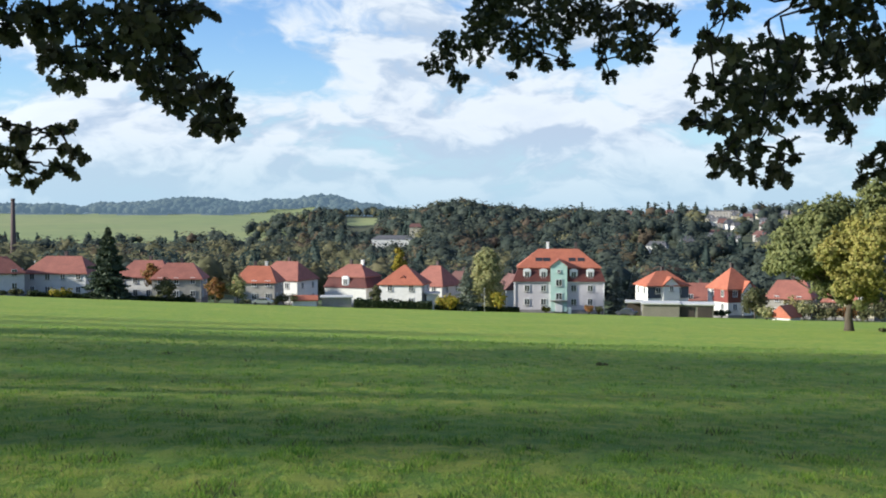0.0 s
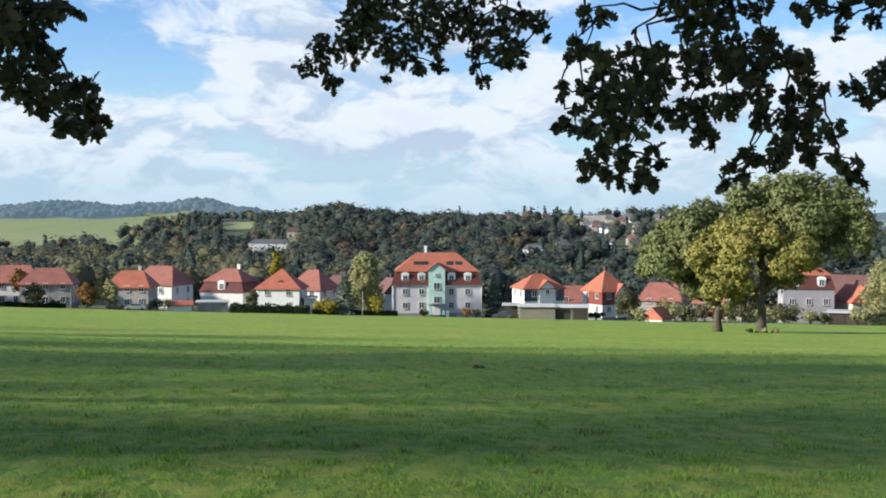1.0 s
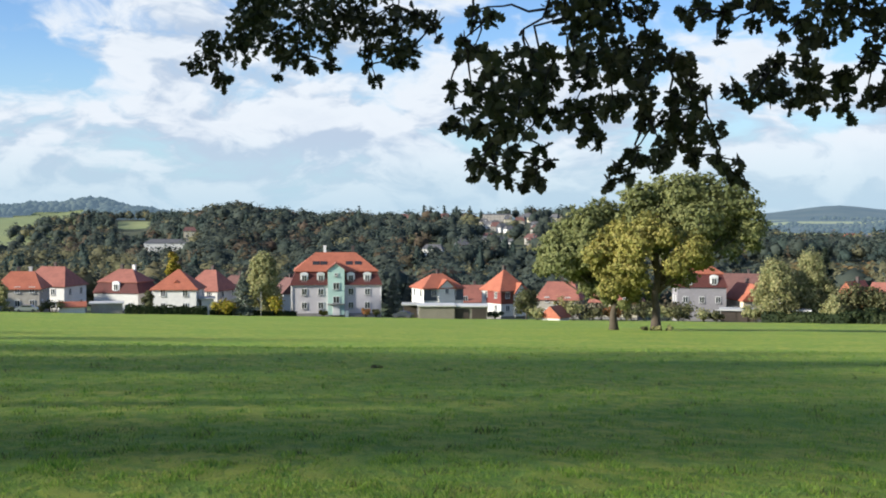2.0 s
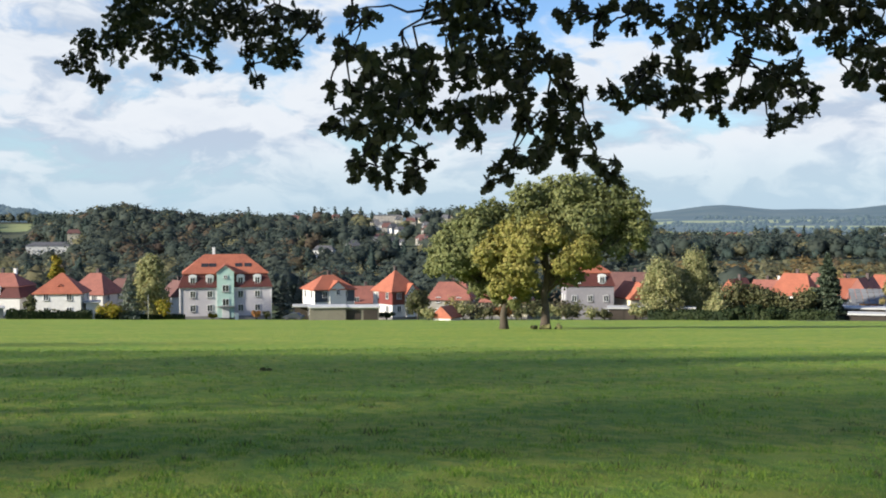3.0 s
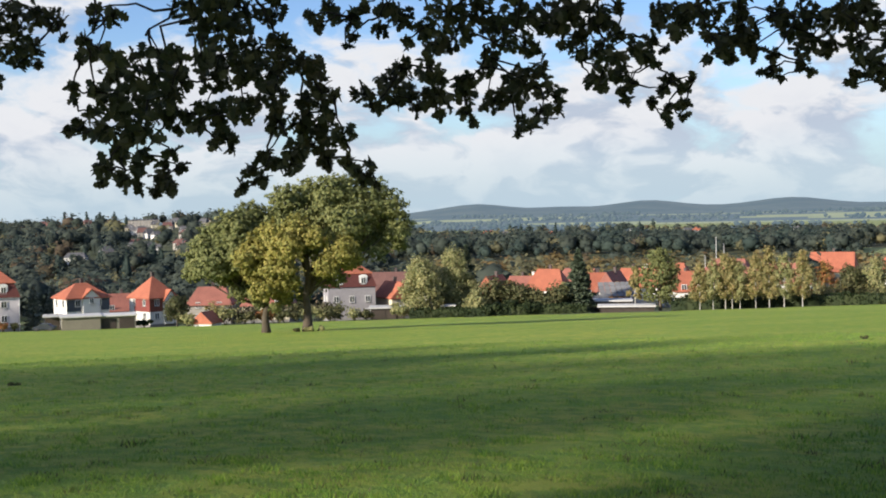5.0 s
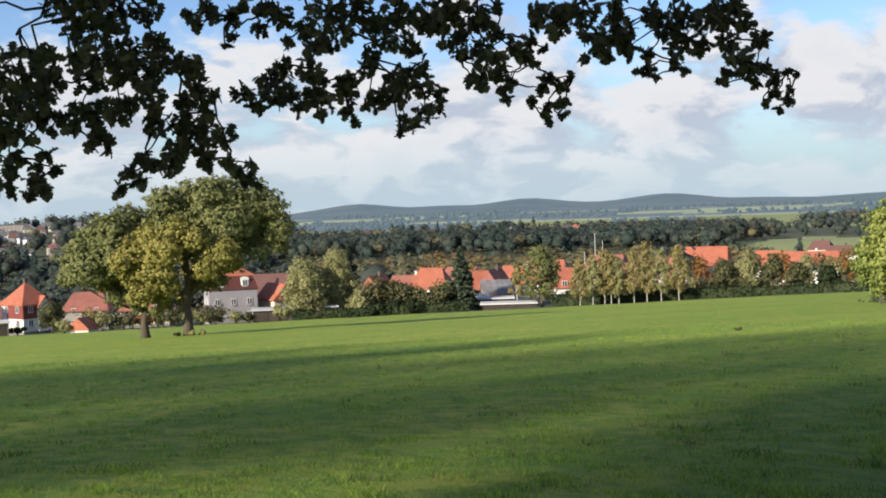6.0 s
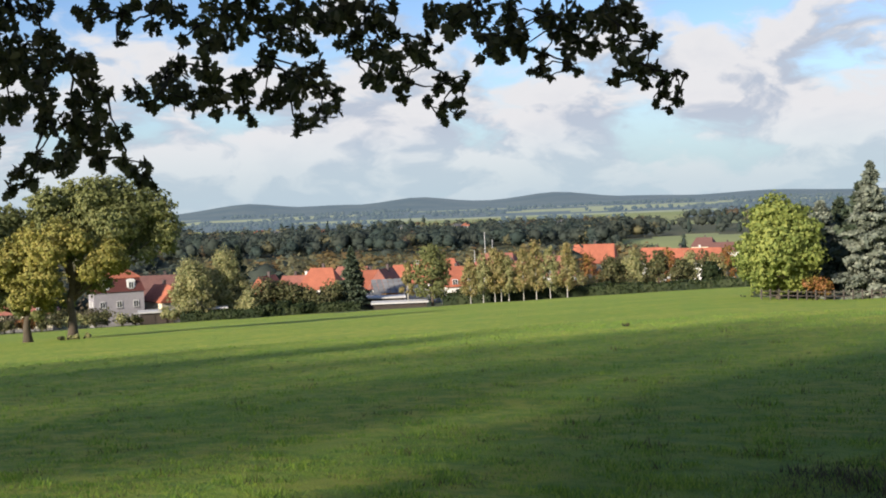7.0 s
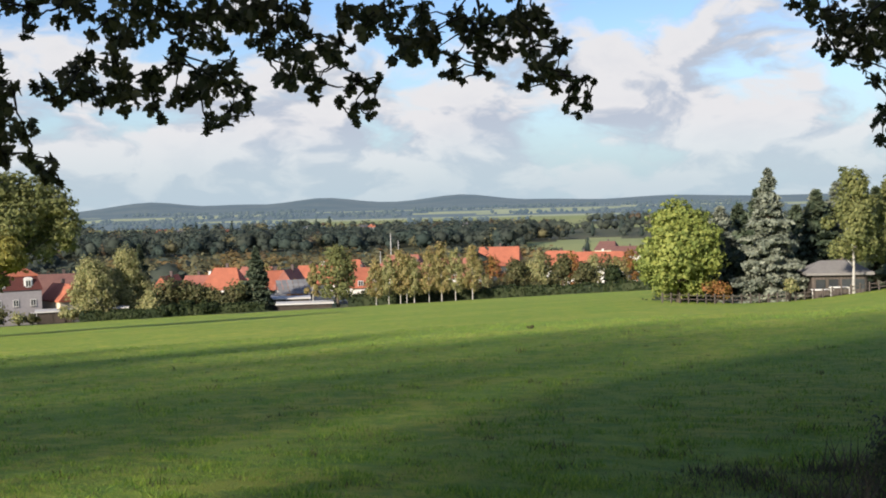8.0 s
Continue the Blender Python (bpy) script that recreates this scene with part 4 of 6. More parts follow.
turning = [(-4.5, -2.2, 7.9, 1.4), (-1.9, -3.4, 8.2, 1.8), (-2.6, -3.0, 6.0, 1.7), (-4.9, -1.8, 6.0, 1.2), (-0.8, -2.8, 9.8, 1.3), (3.3, -3.2, 7.6, 1.6), (1.9, -3.6, 6.2, 1.2), (4.1, -2.2, 6.6, 1.0), (-4.2, -3.4, 4.1, 1.0), (-1.5, -3.0, 4.8, 1.0), (-2.2, -1.8, 3.7, 0.8), (-3.1, -2.8, 9.2, 1.3), (-5.6, -3.2, 7.1, 1.0), (0.9, -3.6, 8.9, 1.1)]
bough = new("turning_bough", card_mesh("turning_bough", leaf_cards(26000, turning, 0.19), OAK_YELLOW))
bough.parent = big
bough["label"] = "yellowing lower leaves of the oak"
leafy_tree("meadow_oak", at(18.5, OAK_D + 1), -18.5, 11.2, 3.0, 12.0, OAK_GREEN, "green oak with a rounded crown beside the yellowing one", n=24000, leaf=0.27, r=0.36, seed=9, limbs=12,
           shape=[(-1.3, 0.2, 10.9, 1.5), (-2.6, -0.8, 10.0, 1.7), (-4.5, 0.6, 9.0, 1.7), (-5.6, -0.4, 7.8, 1.6), (-6.2, 1.0, 6.4, 1.2), (-6.7, 0.0, 5.8, 0.9), (-4.7, -2.0, 6.6, 1.8), (-2.9, -1.6, 7.3, 1.9), (-3.5, 0.8, 5.3, 1.2), (-1.9, 2.2, 5.5, 1.4), (-2.2, 0.2, 3.9, 1.0), (-1.0, -0.8, 3.9, 0.9), (-0.6, 0.6, 9.2, 1.7), (0.6, -0.4, 4.1, 1.0), (1.9, 1.0, 3.1, 0.8), (-0.6, 0.0, 2.9, 0.7), (1.0, -2.0, 2.5, 0.6), (-2.4, -1.6, 8.7, 1.7), (-4.0, 0.8, 7.6, 1.5), (-1.0, 2.2, 6.9, 1.7)])


# ---------------------------------------------------------------- houses
def window_mesh(w, h):
    """A two-light frame, its sill and its pane."""
    bm = bmesh.new()
    f = 0.09
    xs, zs = (-w / 2, -w / 2 + f, -f / 2, f / 2, w / 2 - f, w / 2), (0, f, h - f, h)
    grid = [[bm.verts.new((x, -0.1, z)) for x in xs] for z in zs]
    flat = []
    for r in range(3):
        for c in range(5):
            if not (r == 1 and c in (1, 3)):
                flat.append(bm.faces.new((grid[r][c], grid[r][c + 1], grid[r + 1][c + 1], grid[r + 1][c])))
    ext = bmesh.ops.extrude_face_region(bm, geom=flat)
    for v in ext["geom"]:
        if isinstance(v, bmesh.types.BMVert):
            v.co.y = 0.02
    bmesh.ops.recalc_face_normals(bm, faces=bm.faces)
    out = []
    for name, mat in (("window", FRAME_WHITE), ("sill", PLINTH), ("pane", PANE)):
        if name == "sill":
            bm = bmesh.new()
            box(bm, -w / 2 - 0.08, w / 2 + 0.08, -0.2, 0.02, -0.09, -0.004)
        elif name == "pane":
            bm = bmesh.new()
            box(bm, -w / 2 + f, w / 2 - f, -0.05, 0.01, f, h - f)
        me = bpy.data.meshes.new(name)
        bm.to_mesh(me)
        bm.free()
        me.materials.append(mat)
        out.append(me)
    return out


WINDOWS = {}


def add_window(house, x, y, z, turn=0, w=1.1, h=1.4):
    """A framed window at its sill's middle, facing local -y turned by turn."""
    if (w, h) not in WINDOWS:
        WINDOWS[(w, h)] = window_mesh(w, h)
    me, ms, mp = WINDOWS[(w, h)]
    ob = new("window", me)
    ob.parent = house
    ob.matrix_local = pose(x, y, z, 0, 0, turn)
    new("pane", mp).parent = ob
    new("sill", ms).parent = ob


def hip_roof(bm, x0, x1, y0, y1, z, h, ridge=0.4, over=0.45, along="x", thick=0.22):
    """A hipped (ridge < 1) or gabled (ridge = 1) roof with eaves; ridge: its length as a share of the longer side."""
    x0, x1, y0, y1 = x0 - over, x1 + over, y0 - over, y1 + over
    cx, cy = (x0 + x1) / 2, (y0 + y1) / 2
    if along == "x":
        hl = (x1 - x0) / 2 * ridge
        r = [(cx - hl, cy, z + h), (cx + hl, cy, z + h)]
    else:
        hl = (y1 - y0) / 2 * ridge
        r = [(cx, cy - hl, z + h), (cx, cy + hl, z + h)]
    e = [(x0, y0), (x1, y0), (x1, y1), (x0, y1)]
    lo = [bm.verts.new((x, y, z - thick)) for x, y in e]
    up = [bm.verts.new((x, y, z)) for x, y in e]
    ra, rb = bm.verts.new(r[0]), bm.verts.new(r[1])
    bm.faces.new(list(reversed(lo)))
    for k in range(4):
        bm.faces.new((lo[k], lo[(k + 1) % 4], up[(k + 1) % 4], up[k]))
    if along == "x":
        bm.faces.new((up[0], up[1], rb, ra))
        bm.faces.new((up[1], up[2], rb))
        bm.faces.new((up[2], up[3], ra, rb))
        bm.faces.new((up[3], up[0], ra))
    else:
        bm.faces.new((up[0], up[1], ra))
        bm.faces.new((up[1], up[2], rb, ra))
        bm.faces.new((up[2], up[3], rb))
        bm.faces.new((up[3], up[0], ra, rb))


def frustum(bm, x0, x1, y0, y1, z0, z1, inset, flare=0.3):
    lo = [bm.verts.new((x, y, z0)) for x, y in ((x0 - flare, y0 - flare), (x1 + flare, y0 - flare), (x1 + flare, y1 + flare), (x0 - flare, y1 + flare))]
    up = [bm.verts.new((x, y, z1)) for x, y in ((x0 + inset, y0 + inset), (x1 - inset, y0 + inset), (x1 - inset, y1 - inset), (x0 + inset, y1 - inset))]
    bm.faces.new(list(reversed(lo)))
    bm.faces.new(up)
    for k in range(4):
        bm.faces.new((lo[k], lo[(k + 1) % 4], up[(k + 1) % 4], up[k]))


def chimney_on(house, x, y, z0, z1, mat=None, w=0.6):
    bm = bmesh.new()
    box(bm, x - w / 2, x + w / 2, y - w / 2, y + w / 2, z0, z1)
    box(bm, x - w / 2 - 0.08, x + w / 2 + 0.08, y - w / 2 - 0.08, y + w / 2 + 0.08, z1 + 0.002, z1 + 0.15)
    part("chimney", bm, mat or BRICK, house)


def house(az, d, w, dep, wall_h, roof_h, turn=0, wall=None, roof=None, ridge=0.4, along="x", mansard=0.0, rows=2, cols=3, side_cols=2, label="", sink=0.0, chimneys=1, lower=None, skip=(), sides=(1, 1), first=1.0, storey=2.8, dormers=0):
    """A house with its front's middle on the bearing az; turn: degrees by which it is turned to face more to its right."""
    wall, roof = wall or WHITE_WALL, roof or RED_ROOF
    p = at(az, d + dep / 2)
    p.z = ground(az, d) - sink
    ob = hold("house", p, -az + turn, label, "house", "houses below the meadow")
    x0, x1, y0, y1 = -w / 2, w / 2, -dep / 2, dep / 2
    bm = bmesh.new()
    box(bm, x0, x1, y0, y1, -2.5, wall_h)
    part("wall", bm, wall, ob)
    bm = bmesh.new()
    box(bm, x0 - 0.06, x1 + 0.06, y0 - 0.06, y1 + 0.06, -2.5, 0.6)
    part("plinth", bm, PLINTH, ob)
    z = wall_h
    if mansard:
        bm = bmesh.new()
        frustum(bm, x0, x1, y0, y1, z, z + mansard, 0.7)
        part("mansard", bm, lower or MANSARD, ob)
        z += mansard
        bm = bmesh.new()
        hip_roof(bm, x0 + 0.7, x1 - 0.7, y0 + 0.7, y1 - 0.7, z + 0.2, roof_h, ridge, 0.25, along)
    else:
        bm = bmesh.new()
        hip_roof(bm, x0, x1, y0, y1, z + 0.2, roof_h, ridge, 0.45, along)
    if ridge >= 0.99:
        e = 0.02
        gb = bmesh.new()
        if along == "x":
            tri = [(x0 + e, y0), (x0 + e, y1)], [(x1 - e, y0), (x1 - e, y1)]
            for (xa, ya), (xb, yb) in tri:
                s = 0.3 if xa < 0 else -0.3
                a = [gb.verts.new(v) for v in ((xa, ya, z), (xb, yb, z), (xa, (ya + yb) / 2, z + roof_h * 0.93))]
                b = [gb.verts.new((v.co.x + s, v.co.y, v.co.z)) for v in a]
                gb.faces.new(a), gb.faces.new(list(reversed(b)))
                for k in range(3):
                    gb.faces.new((a[k], b[k], b[(k + 1) % 3], a[(k + 1) % 3]))
        else:
            for ya, s in ((y0 + e, 0.3), (y1 - e, -0.3)):
                a = [gb.verts.new(v) for v in ((x0, ya, z), (x1, ya, z), (0, ya, z + roof_h * 0.93))]
                b = [gb.verts.new((v.co.x, v.co.y + s, v.co.z)) for v in a]
                gb.faces.new(a), gb.faces.new(list(reversed(b)))
                for k in range(3):
                    gb.faces.new((a[k], b[k], b[(k + 1) % 3], a[(k + 1) % 3]))
        bmesh.ops.recalc_face_normals(gb, faces=gb.faces)
        part("gable", gb, wall, ob)
    bmesh.ops.recalc_face_normals(bm, faces=bm.faces)
    part("roof", bm, roof, ob)
    for i in range(rows):
        for k in range(cols):
            if (i, k) in skip:
                continue
            add_window(ob, x0 + w * (k + 0.5) / cols, y0 - 0.03, first + i * storey)
        for k in range(side_cols):
            yy = y0 + dep * (k + 0.5) / side_cols
            if sides[0]:
                add_window(ob, x0 - 0.03, yy, first + i * storey, -90)
            if sides[1]:
                add_window(ob, x1 + 0.03, yy, first + i * storey, 90)
    if mansard:
        for k in range(dormers):
            dormer(ob, x0 + w * (k + 0.5) / dormers, y0 + 0.05, wall_h + 0.25, wall)
    for k in range(chimneys):
        cx = (k - (chimneys - 1) / 2) * w * 0.28 + 0.3
        chimney_on(ob, cx, 0.5, z + roof_h * 0.55, z + roof_h + 1.0, WHITE_WALL if k % 2 else BRICK)
    return ob


def dormer(ob, x, y, z, wall, w=1.7, h=1.9):
    """A dormer with a pale front and an arched cap."""
    bm = bmesh.new()
    box(bm, x - w / 2, x + w / 2, y - 0.05, y + 1.0, z, z + h)
    k = 6
    arch = [(x + math.cos(math.pi * i / k) * (w / 2 + 0.08), z + h + math.sin(math.pi * i / k) * 0.5) for i in range(k + 1)]
    a = [bm.verts.new((px, y - 0.15, pz)) for px, pz in arch]
    b = [bm.verts.new((px, y + 1.0, pz)) for px, pz in arch]
    bm.faces.new(a), bm.faces.new(list(reversed(b)))
    for i in range(k):
        bm.faces.new((a[i], b[i], b[i + 1], a[i + 1]))
    bm.faces.new((a[0], a[-1], b[-1], b[0]))
    bmesh.ops.recalc_face_normals(bm, faces=bm.faces)
    part("dormer", bm, FRAME_WHITE, ob)
    add_window(ob, x, y - 0.08, z + 0.35, 0, 1.1, 1.4)


def big_house():
    """The four-storey house with the mint stair bay."""
    d = 268.0
    w, dep = 19.4, 12.0
    az = 5.42
    p = at(az, d + dep / 2)
    p.z = ground(az, d)
    ob = hold("apartment_house", p, -az + 1.5, "lilac apartment house with red mansard roof and mint stair bay", "house", "houses below the meadow")
    x0, x1, y0, y1 = -w / 2, w / 2, -dep / 2, dep / 2
    bm = bmesh.new()
    box(bm, x0, x1, y0, y1, -2, 6.9)
    part("wall", bm, LILAC_WALL, ob)
    bm = bmesh.new()
    box(bm, x0 - 0.07, x1 + 0.07, y0 - 0.07, y1 + 0.07, -2, 0.75)
    part("plinth", bm, PLINTH, ob)
    bm = bmesh.new()
    box(bm, x0 - 0.25, x1 + 0.25, y0 - 0.25, y1 + 0.25, 6.65, 6.9 - 0.004)
    part("cornice", bm, FRAME_WHITE, ob)
    bm = bmesh.new()
    frustum(bm, x0, x1, y0, y1, 6.9, 9.85, 0.75, 0.45)
    part("mansard", bm, MANSARD, ob)
    bm = bmesh.new()
    hip_roof(bm, x0 + 0.6, x1 - 0.6, y0 + 0.6, y1 - 0.6, 10.05, 3.9, 0.48, 0.2)
    bmesh.ops.recalc_face_normals(bm, faces=bm.faces)
    part("roof", bm, ORANGE_ROOF, ob, "orange clay-tiled upper roof")
    # stair bay
    bm = bmesh.new()
    b0, b1, yf = -1.85, 1.75, y0 - 0.7
    box(bm, b0, b1, yf, y0 + 2.0, 0.4, 10.3)
    a = [bm.verts.new(v) for v in ((b0, yf, 10.3), (b1, yf, 10.3), ((b0 + b1) / 2, yf, 11.7))]
    b = [bm.verts.new((v.co.x, y0 + 2.0, v.co.z)) for v in a]
    bm.faces.new(a), bm.faces.new(list(reversed(b)))
    for k in range(3):
        bm.faces.new((a[k], b[k], b[(k + 1) % 3], a[(k + 1) % 3]))
    bmesh.ops.recalc_face_normals(bm, faces=bm.faces)
    part("stair_bay", bm, MINT_WALL, ob, "mint green gabled stair bay")
    bm = bmesh.new()
    m = (b0 + b1) / 2
    for s in (-1, 1):
        e = (b1 - b0) / 2 + 0.35
        q = [(m, 11.95), (m + s * e, 10.3), (m + s * e, 10.05), (m, 11.7)]
        f = [bm.verts.new((x, yf - 0.25, z)) for x, z in q]
        g = [bm.verts.new((x, y0 + 3.0, z)) for x, z in q]
        bm.faces.new(f), bm.faces.new(list(reversed(g)))
        for k in range(4):
            bm.faces.new((f[k], g[k], g[(k + 1) % 4], f[(k + 1) % 4]))
    bmesh.ops.recalc_face_normals(bm, faces=bm.faces)
    part("bay_roof", bm, RED_ROOF, ob)
    for z in (3.0, 6.0):
        add_window(ob, m, yf - 0.03, z, 0, 1.4, 1.5)
    add_window(ob, m, yf - 0.03, 8.9, 0, 0.8, 0.7)
    for i, z in enumerate((1.75, 4.75)):
        for x in (-7.0, -3.4, 3.2, 6.8):
            add_window(ob, x, y0 - 0.03, z, 0, 1.2, 1.45)
        for y in (-3, 0, 3):
            add_window(ob, x0 - 0.03, y, z, -90, 1.2, 1.45)
            add_window(ob, x1 + 0.03, y, z, 90, 1.2, 1.45)
    for x in (-7.0, -3.4, 3.2, 6.8):
        dormer(ob, x, y0 + 0.1, 7.35, FRAME_WHITE)
    for x in (-4.4, -2.7, 2.9, 4.9):
        bm = bmesh.new()
        box(bm, -0.75, 0.75, -0.12, 0.1, -0.6, 0.6)
        sk = part("skylight", bm, DARK_METAL, ob)
        sk.matrix_local = pose(x, y0 + 2.7, 11.6, -52, 0, 0)
    chimney_on(ob, -2.4, 0.6, 13.0, 15.3, FRAME_WHITE)
    chimney_on(ob, 3.9, 0.8, 13.0, 15.2, BRICK)
    bm = bmesh.new()
    box(bm, m - 0.8, m + 0.8, yf - 0.12, yf + 0.1, 0.3, 2.5, 0.03)
    part("door", bm, FRAME_WHITE, ob, "white entrance door")
    bm = bmesh.new()
    box(bm, b0 - 0.1, b1 + 0.1, yf - 1.0, yf - 0.004, 2.7, 2.9)
    part("porch_roof", bm, GREY_WALL, ob)
    for s in (x0 - 0.1, x1 + 0.1):
        bm = bmesh.new()
        tube(bm, [(s, y0 - 0.15, -0.2), (s, y0 - 0.15, 6.7)], [0.07, 0.07], 6)
        part("downpipe", bm, FRAME_WHITE, ob)


big_house()
# houses along the lower edge, from the left
house(-20.4, 268, 12, 9, 4.2, 3.4, 8, WHITE_WALL, RED_ROOF, 0.5, label="white house with a hipped red roof at the row's end")
house(-17.3, 272, 13.5, 10, 5.0, 3.5, -22, WHITE_WALL, RED_ROOF, 0.55, cols=4, label="white house with a hipped red tile roof")
house(-13.6, 280, 12, 10, 5.0, 3.6, -18, WHITE_WALL, RED_ROOF, 0.5, cols=4, label="white house with a red roof, half hidden by a spruce")
house(-12.2, 268, 10.5, 9, 4.7, 3.3, -10, GREY_WALL, RED_ROOF, 0.5, label="grey-beige house with a red hipped roof in shade")
house(-8.6, 268, 9, 9, 4.6, 3.4, -14, GREY_WALL, ORANGE_ROOF, 0.5, label="grey-beige house with an orange roof and chimneys", chimneys=2)
house(-7.3, 288, 11, 10, 5.6, 4.2, -30, WHITE_WALL, RED_ROOF, 0.5, label="tall white house with a red roof behind the others", cols=2)
house(-4.15, 272, 10.5, 9, 4.3, 2.6, -28, WHITE_WALL, RED_ROOF, 0.35, mansard=2.3, cols=3, rows=1, dormers=1, label="white house with a red mansard roof", chimneys=2)
pointed_house = house(-1.8, 262, 9.3, 9, 5.1, 4.0, -12, WHITE_WALL, ORANGE_ROOF, 0.05, cols=2, label="white house with a pointed orange pyramid roof", chimneys=0)
house(-0.35, 276, 8.5, 9, 5.2, 4.4, -30, WHITE_WALL, RED_ROOF, 0.3, cols=2, label="white house with a steep red roof behind its neighbour")
house(0.9, 296, 9, 9, 5.0, 4.0, -30, WHITE_WALL, DULL_ROOF, 0.4, cols=2, label="white house with a dull brown roof", chimneys=1)
house(3.3, 300, 6, 7, 5.2, 3.6, 20, WHITE_WALL, DULL_ROOF, 1.0, along="y", cols=1, label="small white gabled house with a brown roof")
slate_house = house(10.2, 262, 9.0, 8, 6.3, 2.9, 20, WHITE_WALL, ORANGE_ROOF, 0.25, cols=2, first=1.9, label="white house with dark slate corners and an orange roof")
house(11.9, 290, 9.5, 9, 3.6, 3.8, 6, WHITE_WALL, RED_ROOF, 0.9, cols=2, label="low white house with a broad red roof")
red_house = house(13.35, 262, 6.6, 8, 5.9, 4.3, 32, WHITE_WALL, ORANGE_ROOF, 0.05, cols=2, first=1.6, label="white house with a pointed orange roof and red cladding")
house(16.0, 290, 10, 9, 4.4, 4.0, -10, GREY_WALL, RED_ROOF, 0.6, cols=2, label="house with a red roof behind the oaks")
house(18.6, 285, 11, 9, 3.8, 4.0, -10, CREAM_WALL, RED_ROOF, 0.6, cols=2, label="cream house with a red roof behind the oaks")


def cross_gable(ob, x, w, y, z0, z1, h, wall, roof, deep=3.0, window=True):
    """A gabled bay that stands out of a front at the depth y."""
    bm = bmesh.new()
    box(bm, x - w / 2, x + w / 2, y, y + deep, z0, z1)
    a = [bm.verts.new(v) for v in ((x - w / 2, y, z1), (x + w / 2, y, z1), (x, y, z1 + h))]
    b = [bm.verts.new((v.co.x, y + deep, v.co.z)) for v in a]
    bm.faces.new(a), bm.faces.new(list(reversed(b)))
    for k in range(3):
        bm.faces.new((a[k], b[k], b[(k + 1) % 3], a[(k + 1) % 3]))
    bmesh.ops.recalc_face_normals(bm, faces=bm.faces)
    part("gable_bay", bm, wall, ob)
    for s in (-1, 1):
        bm = bmesh.new()
        e = w / 2 + 0.35
        drop = h * 0.35 / (w / 2)
        q = [(x, z1 + h + 0.25), (x + s * e, z1 - drop + 0.25), (x + s * e, z1 - drop), (x, z1 + h)]
        f = [bm.verts.new((px, y - 0.3, pz)) for px, pz in q]
        g = [bm.verts.new((px, y + deep, pz)) for px, pz in q]
        bm.faces.new(f), bm.faces.new(list(reversed(g)))
        for k in range(4):
            bm.faces.new((f[k], g[k], g[(k + 1) % 4], f[(k + 1) % 4]))
        bmesh.ops.recalc_face_normals(bm, faces=bm.faces)
        part("gable_roof", bm, roof, ob)
    if window:
        add_window(ob, x, y - 0.03, z1 - 1.2, 0, 0.9, 1.2)


def cladding(ob, x0, x1, y0, y1, z0, z1, mat, label):
    bm = bmesh.new()
    box(bm, x0, x1, y0, y1, z0, z1)
    part("cladding", bm, mat, ob, label)


cross_gable(slate_house, 0.6, 3.6, -4.35, 0.5, 6.5, 1.6, WHITE_WALL, ORANGE_ROOF)
cladding(slate_house, -4.56, -1.6, -4.08, -3.99, 3.8, 6.2, SLATE_WALL, "dark slate panel on the front")
cladding(slate_house, 2.7, 4.56, -4.08, -3.99, 3.8, 6.2, SLATE_WALL, "dark slate panel on the front")
cross_gable(red_house, 1.4, 2.9, -4.6, 0.5, 5.7, 1.8, WHITE_WALL, ORANGE_ROOF)
cladding(red_house, -3.3, -0.2, -4.08, -3.99, 3.2, 5.8, RED_CLAD, "red tile cladding on the upper wall")
cladding(red_house, -3.38, -3.29, -4.0, 2.0, 3.2, 5.8, RED_CLAD, "red tile cladding on the side wall")
cross_gable(pointed_house, 0.2, 1.5, -3.2, 5.6, 6.2, 0.7, RED_CLAD, ORANGE_ROOF, 2.4, False)
house(22.35, 262, 10.2, 9, 7.1, 2.2, 8, GREY_LILAC_SHADED, ORANGE_ROOF, 0.3, mansard=2.8, cols=3, dormers=2, label="lilac house with a red mansard, partly behind the oaks")
house(24.5, 296, 17, 9, 6.4, 4.4, -6, GREY_WALL, DULL_ROOF, 0.9, cols=3, label="long house with a dull brown tiled roof")
house(24.5, 264, 5.6, 9, 4.3, 3.4, 25, CREAM_WALL, ORANGE_ROOF, 1.0, along="y", cols=2, rows=1, label="small cream gabled house with an orange roof")
# the estate of orange roofs further down
house(29.2, 285, 5.4, 9, 4.6, 4.2, -24, WHITE_WALL, ORANGE_ROOF, 1.0, along="y", cols=2, label="narrow house with a steep orange roof")
house(30.7, 305, 10, 9, 4.2, 4.4, -12, WHITE_WALL, RED_ROOF, 0.8, cols=3, chimneys=2, label="house with a wide red roof and white chimneys")
house(31.75, 282, 8.8, 9, 5.2, 4.6, -16, WHITE_WALL, ORANGE_ROOF, 0.55, cols=2, label="white house with a bright orange hipped roof")
house(34.0, 300, 9.5, 10, 4.2, 4.8, 12, WHITE_WALL, ORANGE_ROOF, 0.9, cols=3, label="white house with an orange roof beside a spruce")
house(34.75, 284, 5.0, 9, 4.4, 4.4, -20, SLATE_WALL, RED_ROOF, 1.0, along="y", cols=2, label="house with a dark half-timbered gable and red roof")
house(35.9, 315, 12, 9, 4.6, 4.6, -14, WHITE_WALL, ORANGE_ROOF, 0.7, cols=3, chimneys=2, label="long white house with an orange roof")
house(38.3, 300, 13, 10, 3.6, 4.7, -18, WHITE_WALL, ORANGE_ROOF, 0.6, cols=3, chimneys=2, label="broad house with an orange roof behind the birches")
